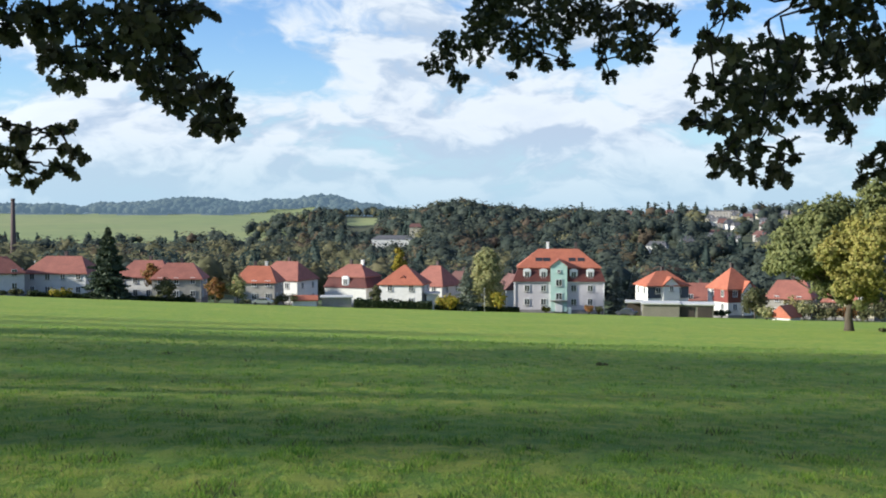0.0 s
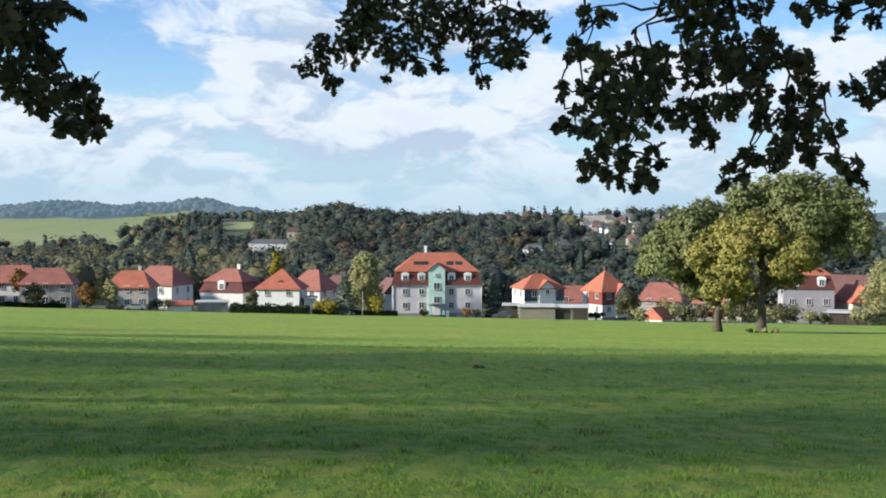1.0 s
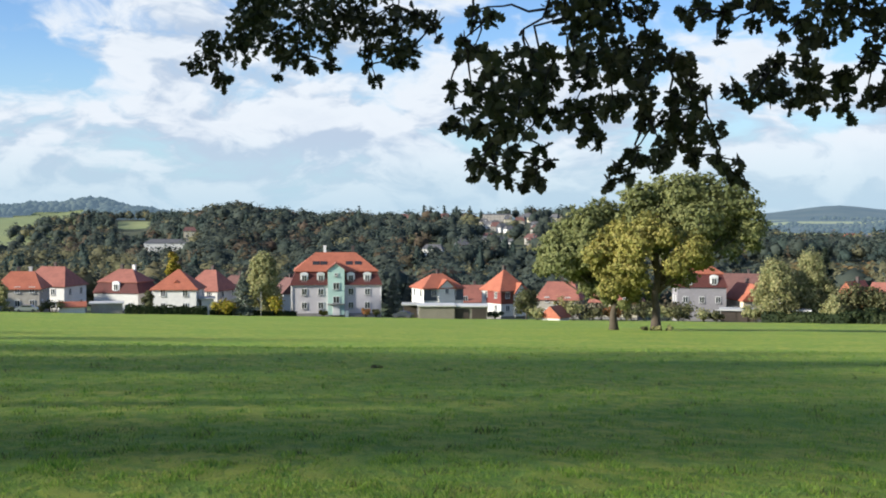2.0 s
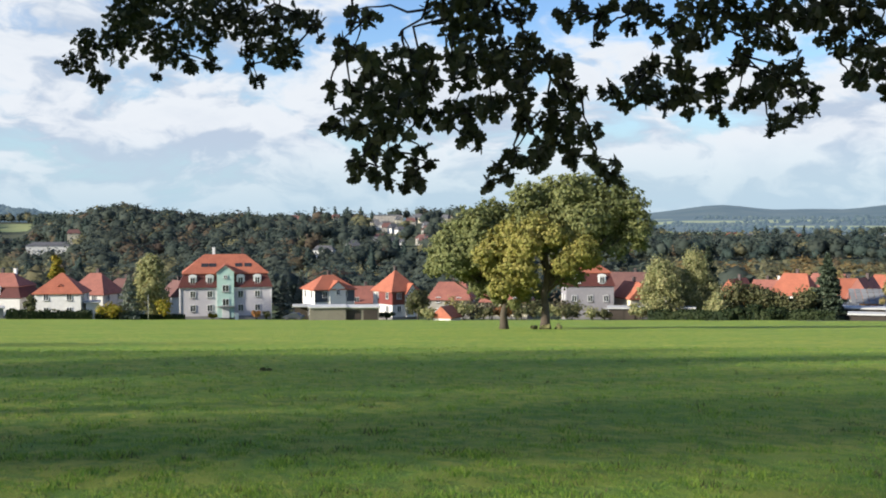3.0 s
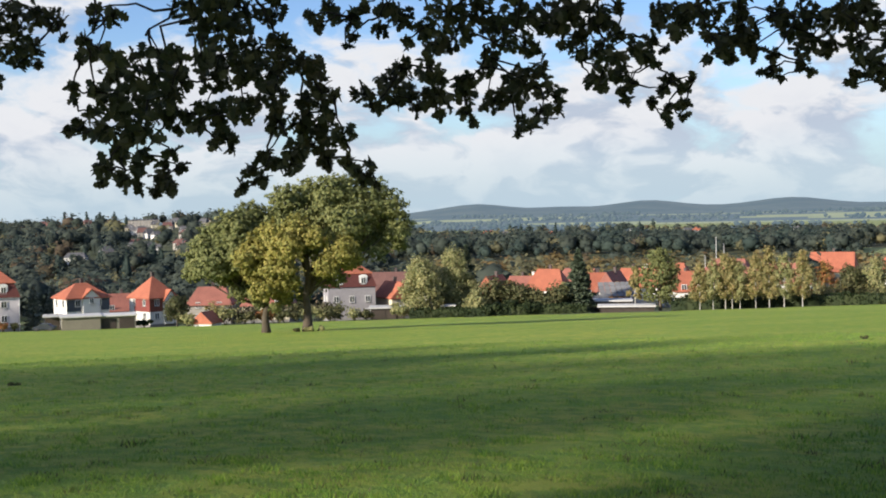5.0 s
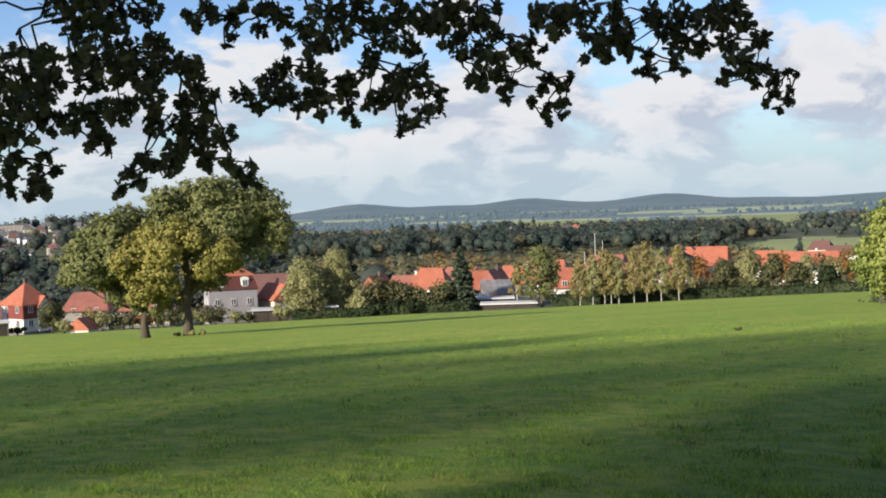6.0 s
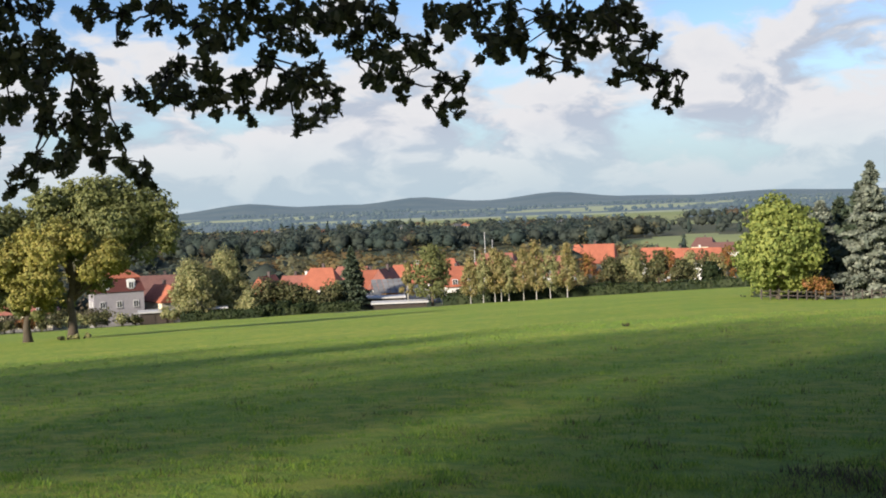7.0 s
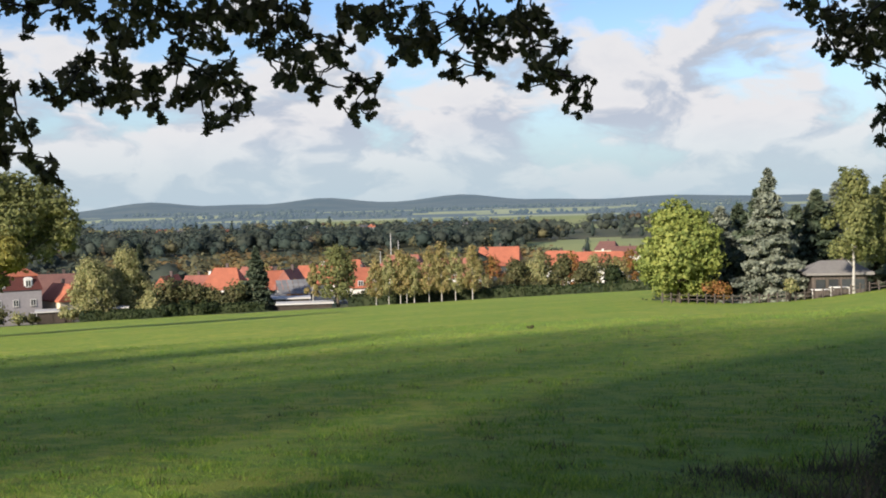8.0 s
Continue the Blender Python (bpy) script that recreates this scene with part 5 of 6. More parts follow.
house(38.5, 262, 9.5, 9, 3.6, 4.0, 10, WHITE_WALL, ORANGE_ROOF, 0.8, cols=3, label="low house with an orange roof and dark panels")
house(40.6, 305, 13, 10, 3.8, 4.9, -22, WHITE_WALL, RED_ROOF, 0.7, cols=3, label="broad house with a red roof behind the birches")
house(42.6, 330, 14, 10, 3.8, 5.1, -12, WHITE_WALL, RED_ROOF, 0.6, cols=3, label="white house with a tall red roof")
house(44.55, 360, 12.5, 10, 6.4, 5.4, -8, CREAM_WALL, ORANGE_ROOF, 0.9, cols=3, label="tall cream building with a red tiled roof")
house(33.2, 345, 12, 9, 4.8, 4.5, -20, WHITE_WALL, RED_ROOF, 0.7, cols=3, label="house with a red roof among autumn trees")
house(37.2, 365, 14, 10, 5.8, 4.5, -12, WHITE_WALL, ORANGE_ROOF, 0.7, cols=3, label="white house with an orange roof among autumn trees")
house(40.0, 390, 14, 10, 7.3, 4.5, -16, WHITE_WALL, RED_ROOF, 0.7, cols=3, label="white house with a red roof further down the slope")
house(48.9, 430, 24, 11, 7.6, 4.6, -10, WHITE_WALL, ORANGE_ROOF, 0.9, cols=6, chimneys=2, label="long white building with a red roof in the valley")
house(47.4, 470, 15, 11, 9.5, 5.5, -14, WHITE_WALL, ORANGE_ROOF, 0.7, cols=4, label="white building with an orange roof in the valley")
house(50.6, 560, 17, 12, 13.5, 4.0, -14, WHITE_WALL, DULL_ROOF, 0.7, cols=4, rows=3, label="tall white building on the far slope")
house(49.6, 590, 10, 10, 15.0, 4.0, -14, CREAM_WALL, DULL_ROOF, 0.7, cols=3, rows=3, label="cream building on the far slope")

# garages, carports, sheds
def flat_shed(name, az, d, w, dep, h, wall, roof, label, turn=0, bays=0, category="garage"):
    p = at(az, d + dep / 2)
    p.z = ground(az, d)
    ob = hold(name, p, -az + turn, label, category)
    x0, x1, y0, y1 = -w / 2, w / 2, -dep / 2, dep / 2
    bm = bmesh.new()
    box(bm, x0, x1, y0, y1, -1.2, h)
    part("wall", bm, wall, ob)
    bm = bmesh.new()
    box(bm, x0 - 0.35, x1 + 0.35, y0 - 0.45, y1 + 0.35, h + 0.004, h + 0.28, 0.03)
    part("roof", bm, roof, ob)
    for k in range(bays):
        c = x0 + w * (k + 0.5) / bays
        bm = bmesh.new()
        box(bm, c - w / bays * 0.42, c + w / bays * 0.42, y0 - 0.06, y0 + 0.1, 0.05, h - 0.35, 0.02)
        part("garage_door", bm, DARK_WOOD, ob)
    return ob


def open_carport(name, az, d, w, dep, h, label, turn=0):
    p = at(az, d + dep / 2)
    p.z = ground(az, d)
    ob = hold(name, p, -az + turn, label, "carport")
    x0, x1, y0, y1 = -w / 2, w / 2, -dep / 2, dep / 2
    for x in (x0 + 0.1, x1 - 0.1):
        for y in (y0 + 0.1, y1 - 0.1):
            bm = bmesh.new()
            tube(bm, [(x, y, -1.0), (x, y, h)], [0.08, 0.08], 6)
            part("post", bm, DARK_METAL, ob)
    bm = bmesh.new()
    box(bm, x0 + 0.2, x1 - 0.2, y1 - 0.15, y1 - 0.02, -0.5, h - 0.1)
    part("back_wall", bm, DARK_WOOD, ob)
    bm = bmesh.new()
    box(bm, x0 - 0.3, x1 + 0.3, y0 - 0.3, y1 + 0.3, h, h + 0.3, 0.04)
    part("roof", bm, FLAT_ROOF, ob)
    return ob


def car(az, d, mat, label, turn=90):
    p = at(az, d)
    ob = hold("car", p, -az + turn, label, "car")
    prof = [(-2.1, 0.35), (-2.15, 0.75), (-1.95, 0.95), (-1.45, 1.0), (-0.9, 1.42), (0.6, 1.45), (1.25, 1.0), (2.0, 0.85), (2.15, 0.6), (2.1, 0.35)]
    bm = bmesh.new()
    l = [bm.verts.new((-0.84, y, z)) for y, z in prof]
    r = [bm.verts.new((0.84, y, z)) for y, z in prof]
    bm.faces.new(l), bm.faces.new(list(reversed(r)))
    for k in range(len(prof)):
        j = (k + 1) % len(prof)
        bm.faces.new((l[k], r[k], r[j], l[j]))
    bmesh.ops.recalc_face_normals(bm, faces=bm.faces)
    bmesh.ops.bevel(bm, geom=bm.edges[:], offset=0.06, segments=2, affect="EDGES")
    part("body", bm, mat, ob)
    for s in (-1, 1):
        bm = bmesh.new()
        q = [(-1.3, 1.02), (-0.88, 1.34), (0.55, 1.37), (1.05, 1.02)]
        a = [bm.verts.new((s * 0.845, y, z)) for y, z in q]
        b = [bm.verts.new((s * 0.80, y, z)) for y, z in q]
        bm.faces.new(a), bm.faces.new(list(reversed(b)))
        for k in range(4):
            bm.faces.new((a[k], b[k], b[(k + 1) % 4], a[(k + 1) % 4]))
        bmesh.ops.recalc_face_normals(bm, faces=bm.faces)
        part("side_window", bm, PANE, ob)
        for y in (-1.35, 1.35):
            bm = bmesh.new()
            tube(bm, [(s * 0.68, y, 0.32), (s * 0.88, y, 0.32)], [0.32, 0.32], 14)
            part("wheel", bm, DARK_METAL, ob)


CAR_SILVER = material("silver_car_paint", [(0.45, 0.46, 0.48), (0.40, 0.41, 0.43)], 0.3, 1.0, 4.0, metal=0.5)
CAR_DARK = material("dark_car_paint", [(0.03, 0.035, 0.045), (0.04, 0.045, 0.055)], 0.25, 1.0, 4.0)
flat_shed("garage", 10.15, 240, 7.0, 6, 2.4, KHAKI, FLAT_ROOF, "khaki garage wall under a pale flat roof", 2)
flat_shed("garage", 11.75, 241, 6.6, 6, 2.4, KHAKI, FLAT_ROOF, "double garage with dark doors and a pale flat roof", 2, bays=2)
open_carport("carport", 8.95, 252, 3.2, 5, 2.6, "carport with a pale flat roof beside the white house")
car(8.6, 246, CAR_DARK, "dark car parked beside the carport", 70)
flat_shed("garage", -5.0, 258, 6.2, 5, 1.9, GREY_WALL, FLAT_ROOF, "low grey garage with a pale flat roof")
flat_shed("garage", 24.1, 250, 6.6, 6, 2.2, DARK_WOOD, FLAT_ROOF, "dark garage with a pale flat roof", bays=2)
open_carport("carport", 26.75, 246, 4.6, 5, 2.2, "dark open carport with a white roof")
flat_shed("garage", 34.35, 247, 10.5, 6, 2.1, DARK_WOOD, FLAT_ROOF, "long low garage with a white flat roof", bays=3)
flat_shed("garage", 35.35, 236, 10.5, 5, 0.9, DARK_WOOD, FLAT_ROOF, "low flat-roofed shed sunk behind the hedge")
flat_shed("garage", -0.50, 262, 2.6, 5, 3.3, WHITE_WALL, FLAT_ROOF, "white flat-roofed annexe of the pointed house")
car(29.4, 238, CAR_SILVER, "silver car parked in front of dark shrubs", 40)
car(-8.45, 250, CAR_SILVER, "pale car parked below the grey house", 80)


def panel_roof(az, d, turn, label):
    """A carport of posts under a tilted grid of pale panels."""
    p = at(az, d)
    ob = hold("panel_carport", p, -az + turn, label, "carport")
    w, n, rows, tilt = 7.0, 6, 4, radians(32)
    for x in (-w / 2 + 0.2, w / 2 - 0.2):
        for y, h in ((0.2, 3.0), (4.3, 5.6)):
            bm = bmesh.new()
            tube(bm, [(x, y, -1.0), (x, y, h)], [0.09, 0.09], 6)
            part("post", bm, DARK_METAL, ob)
    for r in range(rows):
        for k in range(n):
            bm = bmesh.new()
            box(bm, -w / n * 0.46, w / n * 0.46, 0.04, 1.26, 0.0, 0.06)
            pane = part("panel", bm, PALE_PANEL, ob)
            pane.matrix_local = pose(-w / 2 + w * (k + 0.5) / n, r * 1.3 * math.cos(tilt), 3.1 + r * 1.3 * math.sin(tilt), 32, 0, 0)
    return ob


PALE_PANEL = material("pale_panels", [(0.20, 0.20, 0.205), (0.17, 0.17, 0.175), (0.13, 0.13, 0.135)], 0.8, 0.8, 5.0)
panel_roof(34.95, 254, 10, "carport under a tilted grid of pale grey panels")


def gabled_shed(az, d, w, dep, h, rh, turn, label):
    p = at(az, d)
    ob = hold("shed", p, -az + turn, label, "shed")
    bm = bmesh.new()
    box(bm, -w / 2, w / 2, -dep / 2, dep / 2, -1.0, h)
    part("wall", bm, WHITE_WALL, ob)
    bm = bmesh.new()
    hip_roof(bm, -w / 2, w / 2, -dep / 2, dep / 2, h + 0.2, rh, 1.0, 0.3)
    bmesh.ops.recalc_face_normals(bm, faces=bm.faces)
    part("roof", bm, ORANGE_ROOF, ob)


gabled_shed(15.75, 240, 3.6, 4.2, 0.55, 2.1, 58, "small shed with a bright orange tiled roof")
gabled_shed(-6.5, 256, 5.0, 4.0, 1.2, 0.9, 0, "small shed with a dull red roof")

# ---------------------------------------------------------------- garden trees and hedges along the edge
spruce_tree("spruce", at(-15.4, 258), 14.6, 9.6, SPRUCE, "tall dark spruce beside the white houses", n=17000, leaf=0.46, seed=2)
leafy_tree("maple", at(-10.6, 254), 0, 5.4, 0.9, 5.0, ORANGE_LEAF, "small maple in orange and yellow leaf", n=1800, leaf=0.34, r=0.12, seed=3, blobs=8)
leafy_tree("fruit_tree", at(-9.6, 254), 0, 6.2, 0.9, 5.0, WILLOW, "yellow-green garden tree beside the orange maple", n=1800, leaf=0.34, r=0.12, seed=4, blobs=8)
leafy_tree("fruit_tree", at(-12.8, 256), 0, 4.4, 0.8, 5.6, GREEN_LEAF, "low green garden tree before the grey house", n=1500, leaf=0.34, r=0.12, seed=5, blobs=8)
leafy_tree("copper_tree", at(-13.4, 275), 0, 8.4, 3.0, 6.0, ORANGE_LEAF, "rust-coloured tree behind the white house", n=1800, leaf=0.4, r=0.15, seed=6, blobs=8)
shrub("shrub", at(-17.5, 258), 2.2, 4.4, YELLOW_LEAF, "yellow-green bush before the white house", seed=7)
shrub("shrub", at(-19.3, 258), 1.8, 3.4, GREEN_LEAF, "dark green bush at the white wall", seed=8)
shrub("shrub", at(-7.3, 254), 2.6, 6.0, GREEN_LEAF, "green garden shrubs below the tall house", seed=9)
leafy_tree("fruit_tree", at(-3.15, 256), 0, 4.6, 0.6, 3.6, GREEN_LEAF, "dark green garden tree by the white house", n=1300, leaf=0.34, r=0.1, seed=10, blobs=7)
shrub("shrub", at(0.15, 252), 3.9, 5.8, YELLOW_LEAF, "large yellow-green bush behind the low hedge", n=1500, seed=11)
spruce_tree("blue_spruce", at(1.1, 253), 9.0, 5.4, BLUE_SPRUCE, "bluish young spruce in the garden", n=3600, leaf=0.36, seed=12)
leafy_tree("willow", at(2.05, 259), 0, 14.2, 0.5, 10.5, WILLOW, "tall pale yellow-green willow", n=8500, leaf=0.4, r=0.2, seed=13, blobs=20)
shrub("shrub", at(2.55, 253), 5.0, 4.0, YELLOW_LEAF, "bright yellow garden bush", n=1400, seed=14)
leafy_tree("poplar", at(-2.05, 330), 0, 15.5, 4.0, 5.6, YELLOW_LEAF, "yellow autumn tree behind the pointed roof", n=2200, leaf=0.5, r=0.2, seed=15, blobs=10)
shrub("shrub", at(4.85, 262), 1.5, 2.0, YELLOW_LEAF, "small yellow bush by the apartment house", n=300, seed=16)
shrub("shrub", at(6.85, 259), 2.5, 1.8, ORANGE_LEAF, "clipped brown bush by the apartment house", n=500, seed=17)
shrub("shrub", at(7.3, 259), 2.3, 1.5, GREEN_LEAF, "clipped green bush by the apartment house", n=500, seed=18)
spruce_tree("blue_spruce", at(8.15, 274), 9.8, 4.6, BLUE_SPRUCE, "blue-grey spruce beside the apartment house", n=3600, leaf=0.36, seed=19)
spruce_tree("blue_spruce", at(8.95, 277), 11.0, 4.6, BLUE_SPRUCE, "blue-grey spruce behind the carport", n=3600, leaf=0.36, seed=20)
leafy_tree("fruit_tree", at(14.4, 244), 0, 6.2, 0.7, 7.2, GREEN_LEAF, "green garden tree before the pointed orange roof", n=2600, leaf=0.34, r=0.14, seed=21, blobs=10)
shrub("shrub", at(14.95, 240), 3.0, 4.0, WILLOW, "yellow-green bush by the orange-roofed shed", n=800, seed=22)
shrub("shrub", at(12.9, 243), 2.0, 3.6, HEDGE, "dark green bush beside the garage", n=600, seed=23)
for i, (a, h, w, m) in enumerate(((16.6, 4.2, 5.0, WILLOW), (17.4, 3.2, 5.0, GREEN_LEAF), (18.4, 3.4, 5.5, ORANGE_LEAF), (19.4, 3.0, 6.0, GREEN_LEAF), (20.6, 3.4, 5.5, WILLOW), (21.5, 3.2, 5.0, GREEN_LEAF), (22.6, 3.0, 3.6, WILLOW), (23.2, 2.4, 3.5, GREEN_LEAF), (24.9, 3.6, 3.0, WILLOW))):
    shrub("shrub", at(a, 242), h, w, m, "garden bush along the meadow's lower edge", n=900, seed=30 + i)
for i, (a, d, h, w, m) in enumerate(((16.3, 246, 4.8, 5.0, BIRCH_LEAF), (17.0, 250, 4.4, 6.0, DRY), (17.9, 248, 4.4, 6.0, DRY), (18.9, 246, 4.6, 6.0, DRY), (20.0, 247, 4.4, 6.0, GREEN_LEAF), (20.9, 249, 4.8, 5.0, DRY), (21.7, 247, 4.2, 4.5, GREEN_LEAF), (24.6, 247, 4.0, 3.0, WILLOW))):
    shrub("shrub", at(a, d), h, w, m, "tall brownish garden bush behind the oaks", n=1300, seed=230 + i)
leafy_tree("willow", at(25.75, 247), 0, 12.8, 0.3, 11.5, WILLOW, "broad pale willow at the meadow's edge", n=12000, leaf=0.34, r=0.25, seed=40, blobs=26)
leafy_tree("willow", at(27.3, 252), 0, 15.0, 0.4, 11.0, WILLOW, "tall yellow-green tree at the meadow's edge", n=11000, leaf=0.34, r=0.25, seed=41, blobs=24)
spruce_tree("spruce", at(27.9, 256), 15.0, 6.6, SPRUCE, "dark spruce among the garden trees", n=9000, leaf=0.42, seed=42)
for i, (a, d, h, w, m) in enumerate(((28.4, 242, 6.2, 6.5, WILLOW), (29.3, 244, 8.2, 8.5, GREEN_LEAF), (30.5, 244, 7.4, 8.5, GREEN_LEAF), (31.6, 242, 6.0, 7.0, GREEN_LEAF), (32.4, 244, 6.6, 6.5, GREEN_LEAF), (30.0, 238, 3.4, 7.0, HEDGE), (28.9, 237, 2.8, 6.0, HEDGE), (31.0, 236, 2.8, 7.0, HEDGE))):
    shrub("shrub", at(a, d), h, w, m, "dense dark garden shrubs along the meadow", n=3600, leaf=0.34, seed=50 + i)
spruce_tree("spruce", at(33.15, 245), 12.8, 8.0, SPRUCE, "broad dark spruce before the orange roofs", n=13000, leaf=0.42, seed=60)
leafy_tree("birch", at(35.75, 240), 0, 9.5, 2.0, 3.8, BIRCH_LEAF, "thin birch with tan autumn leaves", n=1500, leaf=0.32, r=0.12, seed=61, bark=BIRCH_BARK, blobs=9)
leafy_tree("lime_tree", at(36.9, 238), 0, 12.6, 1.0, 9.0, OAK_GREEN, "full green tree at the meadow's edge", n=5200, leaf=0.38, r=0.25, seed=62, blobs=16)
for i, a in enumerate((38.7, 39.3, 39.85, 40.15, 40.5, 41.2, 41.8, 42.45, 43.25)):
    h = (8.6, 9.6, 10.6, 9.8, 9.2, 10.4, 11.4, 10.2, 10.8)[i]
    leafy_tree("birch", at(a, 218), i * 40, h, 1.3, 4.6, (BIRCH_LEAF, WILLOW, BIRCH_LEAF)[i % 3], "birch with a white trunk and thin autumn leaves", n=2600, leaf=0.26, r=0.075, seed=70 + i, bark=BIRCH_BARK, blobs=22, group="birch row", top=0.62)
for i, (a, h, w, m) in enumerate(((45.4, 7.6, 6.0, GREEN_LEAF), (46.4, 9.2, 6.0, WILLOW), (47.5, 8.0, 6.0, GREEN_LEAF), (48.6, 6.0, 6.5, GREEN_LEAF), (49.9, 5.0, 6.0, HEDGE))):
    leafy_tree("garden_tree", at(a, 236), 0, h, 0.6, w, m, "green tree behind the hedge", n=1900, leaf=0.36, r=0.14, seed=90 + i, blobs=10)
for i, (a, d, h, w, m) in enumerate(((29.9, 272, 8.0, 6.0, ORANGE_LEAF), (32.5, 276, 7.5, 5.5, WILLOW), (30.3, 262, 6.5, 6.0, GREEN_LEAF), (34.9, 262, 6.6, 4.5, ORANGE_LEAF), (37.7, 268, 9.0, 6.0, BIRCH_LEAF),
                                      (39.0, 250, 6.5, 5.0, GREEN_LEAF), (40.2, 262, 7.6, 6.0, ORANGE_LEAF), (41.6, 262, 8.6, 6.0, BIRCH_LEAF), (43.4, 262, 9.4, 6.5, WILLOW), (44.2, 275, 9.6, 6.5, ORANGE_LEAF), (45.2, 290, 9.0, 7.0, GREEN_LEAF),
                                      (29.0, 300, 9.5, 7.0, BIRCH_LEAF), (31.3, 330, 11.5, 8.0, ORANGE_LEAF), (33.6, 325, 11.0, 8.0, BIRCH_LEAF), (36.4, 330, 11.0, 8.0, WILLOW))):
    leafy_tree("garden_tree", at(a, d), 0, h, 0.8, w, m, "autumn garden tree among the orange roofs", n=1700, leaf=0.36, r=0.14, seed=130 + i, blobs=12, limbs=2)
for i in range(11):
    a = 45.6 + i * 0.56
    leafy_tree("garden_tree", at(a, 275 + 35 * (i % 4)), 0, 7.0 + 3.0 * ((i * 7) % 5) / 4, 0.6, 7.0, (GREEN_LEAF, WILLOW, GREEN_LEAF, BIRCH_LEAF, ORANGE_LEAF)[i % 5], "garden tree before the red-roofed buildings", n=1500, leaf=0.42, r=0.14, seed=210 + i, blobs=12, limbs=2)
for i in range(17):
    a = 37.9 + i * 0.56
    shrub("shrub", at(a, 233 + 6 * (i % 3)), 3.4 + 1.8 * ((i * 7) % 5) / 4, 5.4, (GREEN_LEAF, WILLOW, BIRCH_LEAF, GREEN_LEAF, ORANGE_LEAF)[i % 5], "garden shrubs behind the long hedge", n=1100, leaf=0.3, seed=160 + i)
for i in range(12):
    a = -20.0 + i * 1.35
    shrub("shrub", at(a, 259 + 4 * (i % 2)), 1.2 + 0.9 * ((i * 5) % 4) / 3, 3.0, (GREEN_LEAF, HEDGE, WILLOW)[i % 3], "low bush at the foot of the houses", n=420, leaf=0.26, seed=190 + i)
hedge("hedge", -4.2, 252, -0.5, 251, 1.7, 1.4, HEDGE, "clipped dark hedge along the lower gardens")
hedge("hedge", -0.4, 253, 3.6, 254, 1.0, 1.2, HEDGE, "low clipped hedge before the yellow bushes")
hedge("hedge", -18.8, 262, -11.5, 258, 0.9, 1.0, HEDGE, "low hedge before the white houses")
hedge("hedge", 25.2, 240, 33.5, 234, 1.9, 1.4, HEDGE, "dark hedge along the meadow's edge")
hedge("hedge", 37.4, 226, 46.4, 221, 2.1, 1.5, HEDGE, "long dark clipped hedge behind the birches")
hedge("hedge", 46.4, 221, 51.6, 215, 1.7, 1.4, HEDGE, "long dark clipped hedge on the meadow's crest")

bm = bmesh.new()
box(bm, -0.35, 0.35, -0.2, 0.2, -0.3, 1.3, 0.03)
post = part("white_cabinet", bm, FRAME_WHITE)
post.location = at(5.95, 259)
tagged(post, "small white service cabinet beside the entrance path", "cabinet")

# ---------------------------------------------------------------- the cabin garden
leafy_tree("ash_tree", at(52.85, 112), 0, 8.8, 0.2, 8.8, ASH_LEAF, "round ash tree in bright yellow-green leaf", n=19000, leaf=0.28, r=0.22, seed=101, blobs=26, limbs=8, top=1.1)
shrub("shrub", at(54.4, 109), 2.2, 2.8, ORANGE_LEAF, "rusty orange shrub behind the fence", n=1600, leaf=0.16, seed=102)
spruce_tree("blue_spruce", at(56.9, 113), 12.0, 6.8, BLUE_SPRUCE, "large silvery blue spruce in the cabin garden", n=17000, leaf=0.28, seed=103, base=0.03)
spruce_tree("blue_spruce", at(58.9, 124), 10.4, 4.6, BLUE_SPRUCE, "smaller blue spruce behind the cabin", n=8000, leaf=0.28, seed=104, base=0.03)
for i in range(15):
    a = 53.9 + i * 0.85
    spruce_tree("spruce", at(a, 122 + 9 * ((i * 7) % 3) / 2), 8.8 + 2.0 * ((i * 5) % 4) / 3, 8.8, BLUE_SPRUCE if i % 3 == 1 else SPRUCE, "dark spruce in the stand behind the cabin", n=4500, leaf=0.44, seed=110 + i, base=0.03)
shrub("columnar_shrub", at(57.75, 107), 3.1, 1.2, WILLOW, "narrow yellow-green shrub by the fence", n=900, leaf=0.16, seed=120)
leafy_tree("birch", at(60.55, 108), 0, 10.7, 2.2, 5.6, OAK_GREEN, "slender birch with thin olive-green leaves", n=8000, leaf=0.22, r=0.13, seed=121, bark=BIRCH_BARK, blobs=15)
leafy_tree("garden_tree", at(62.2, 112), 0, 10.0, 1.6, 5.6, OAK_GREEN, "green tree beside the cabin", n=6000, leaf=0.24, r=0.16, seed=122, blobs=14)


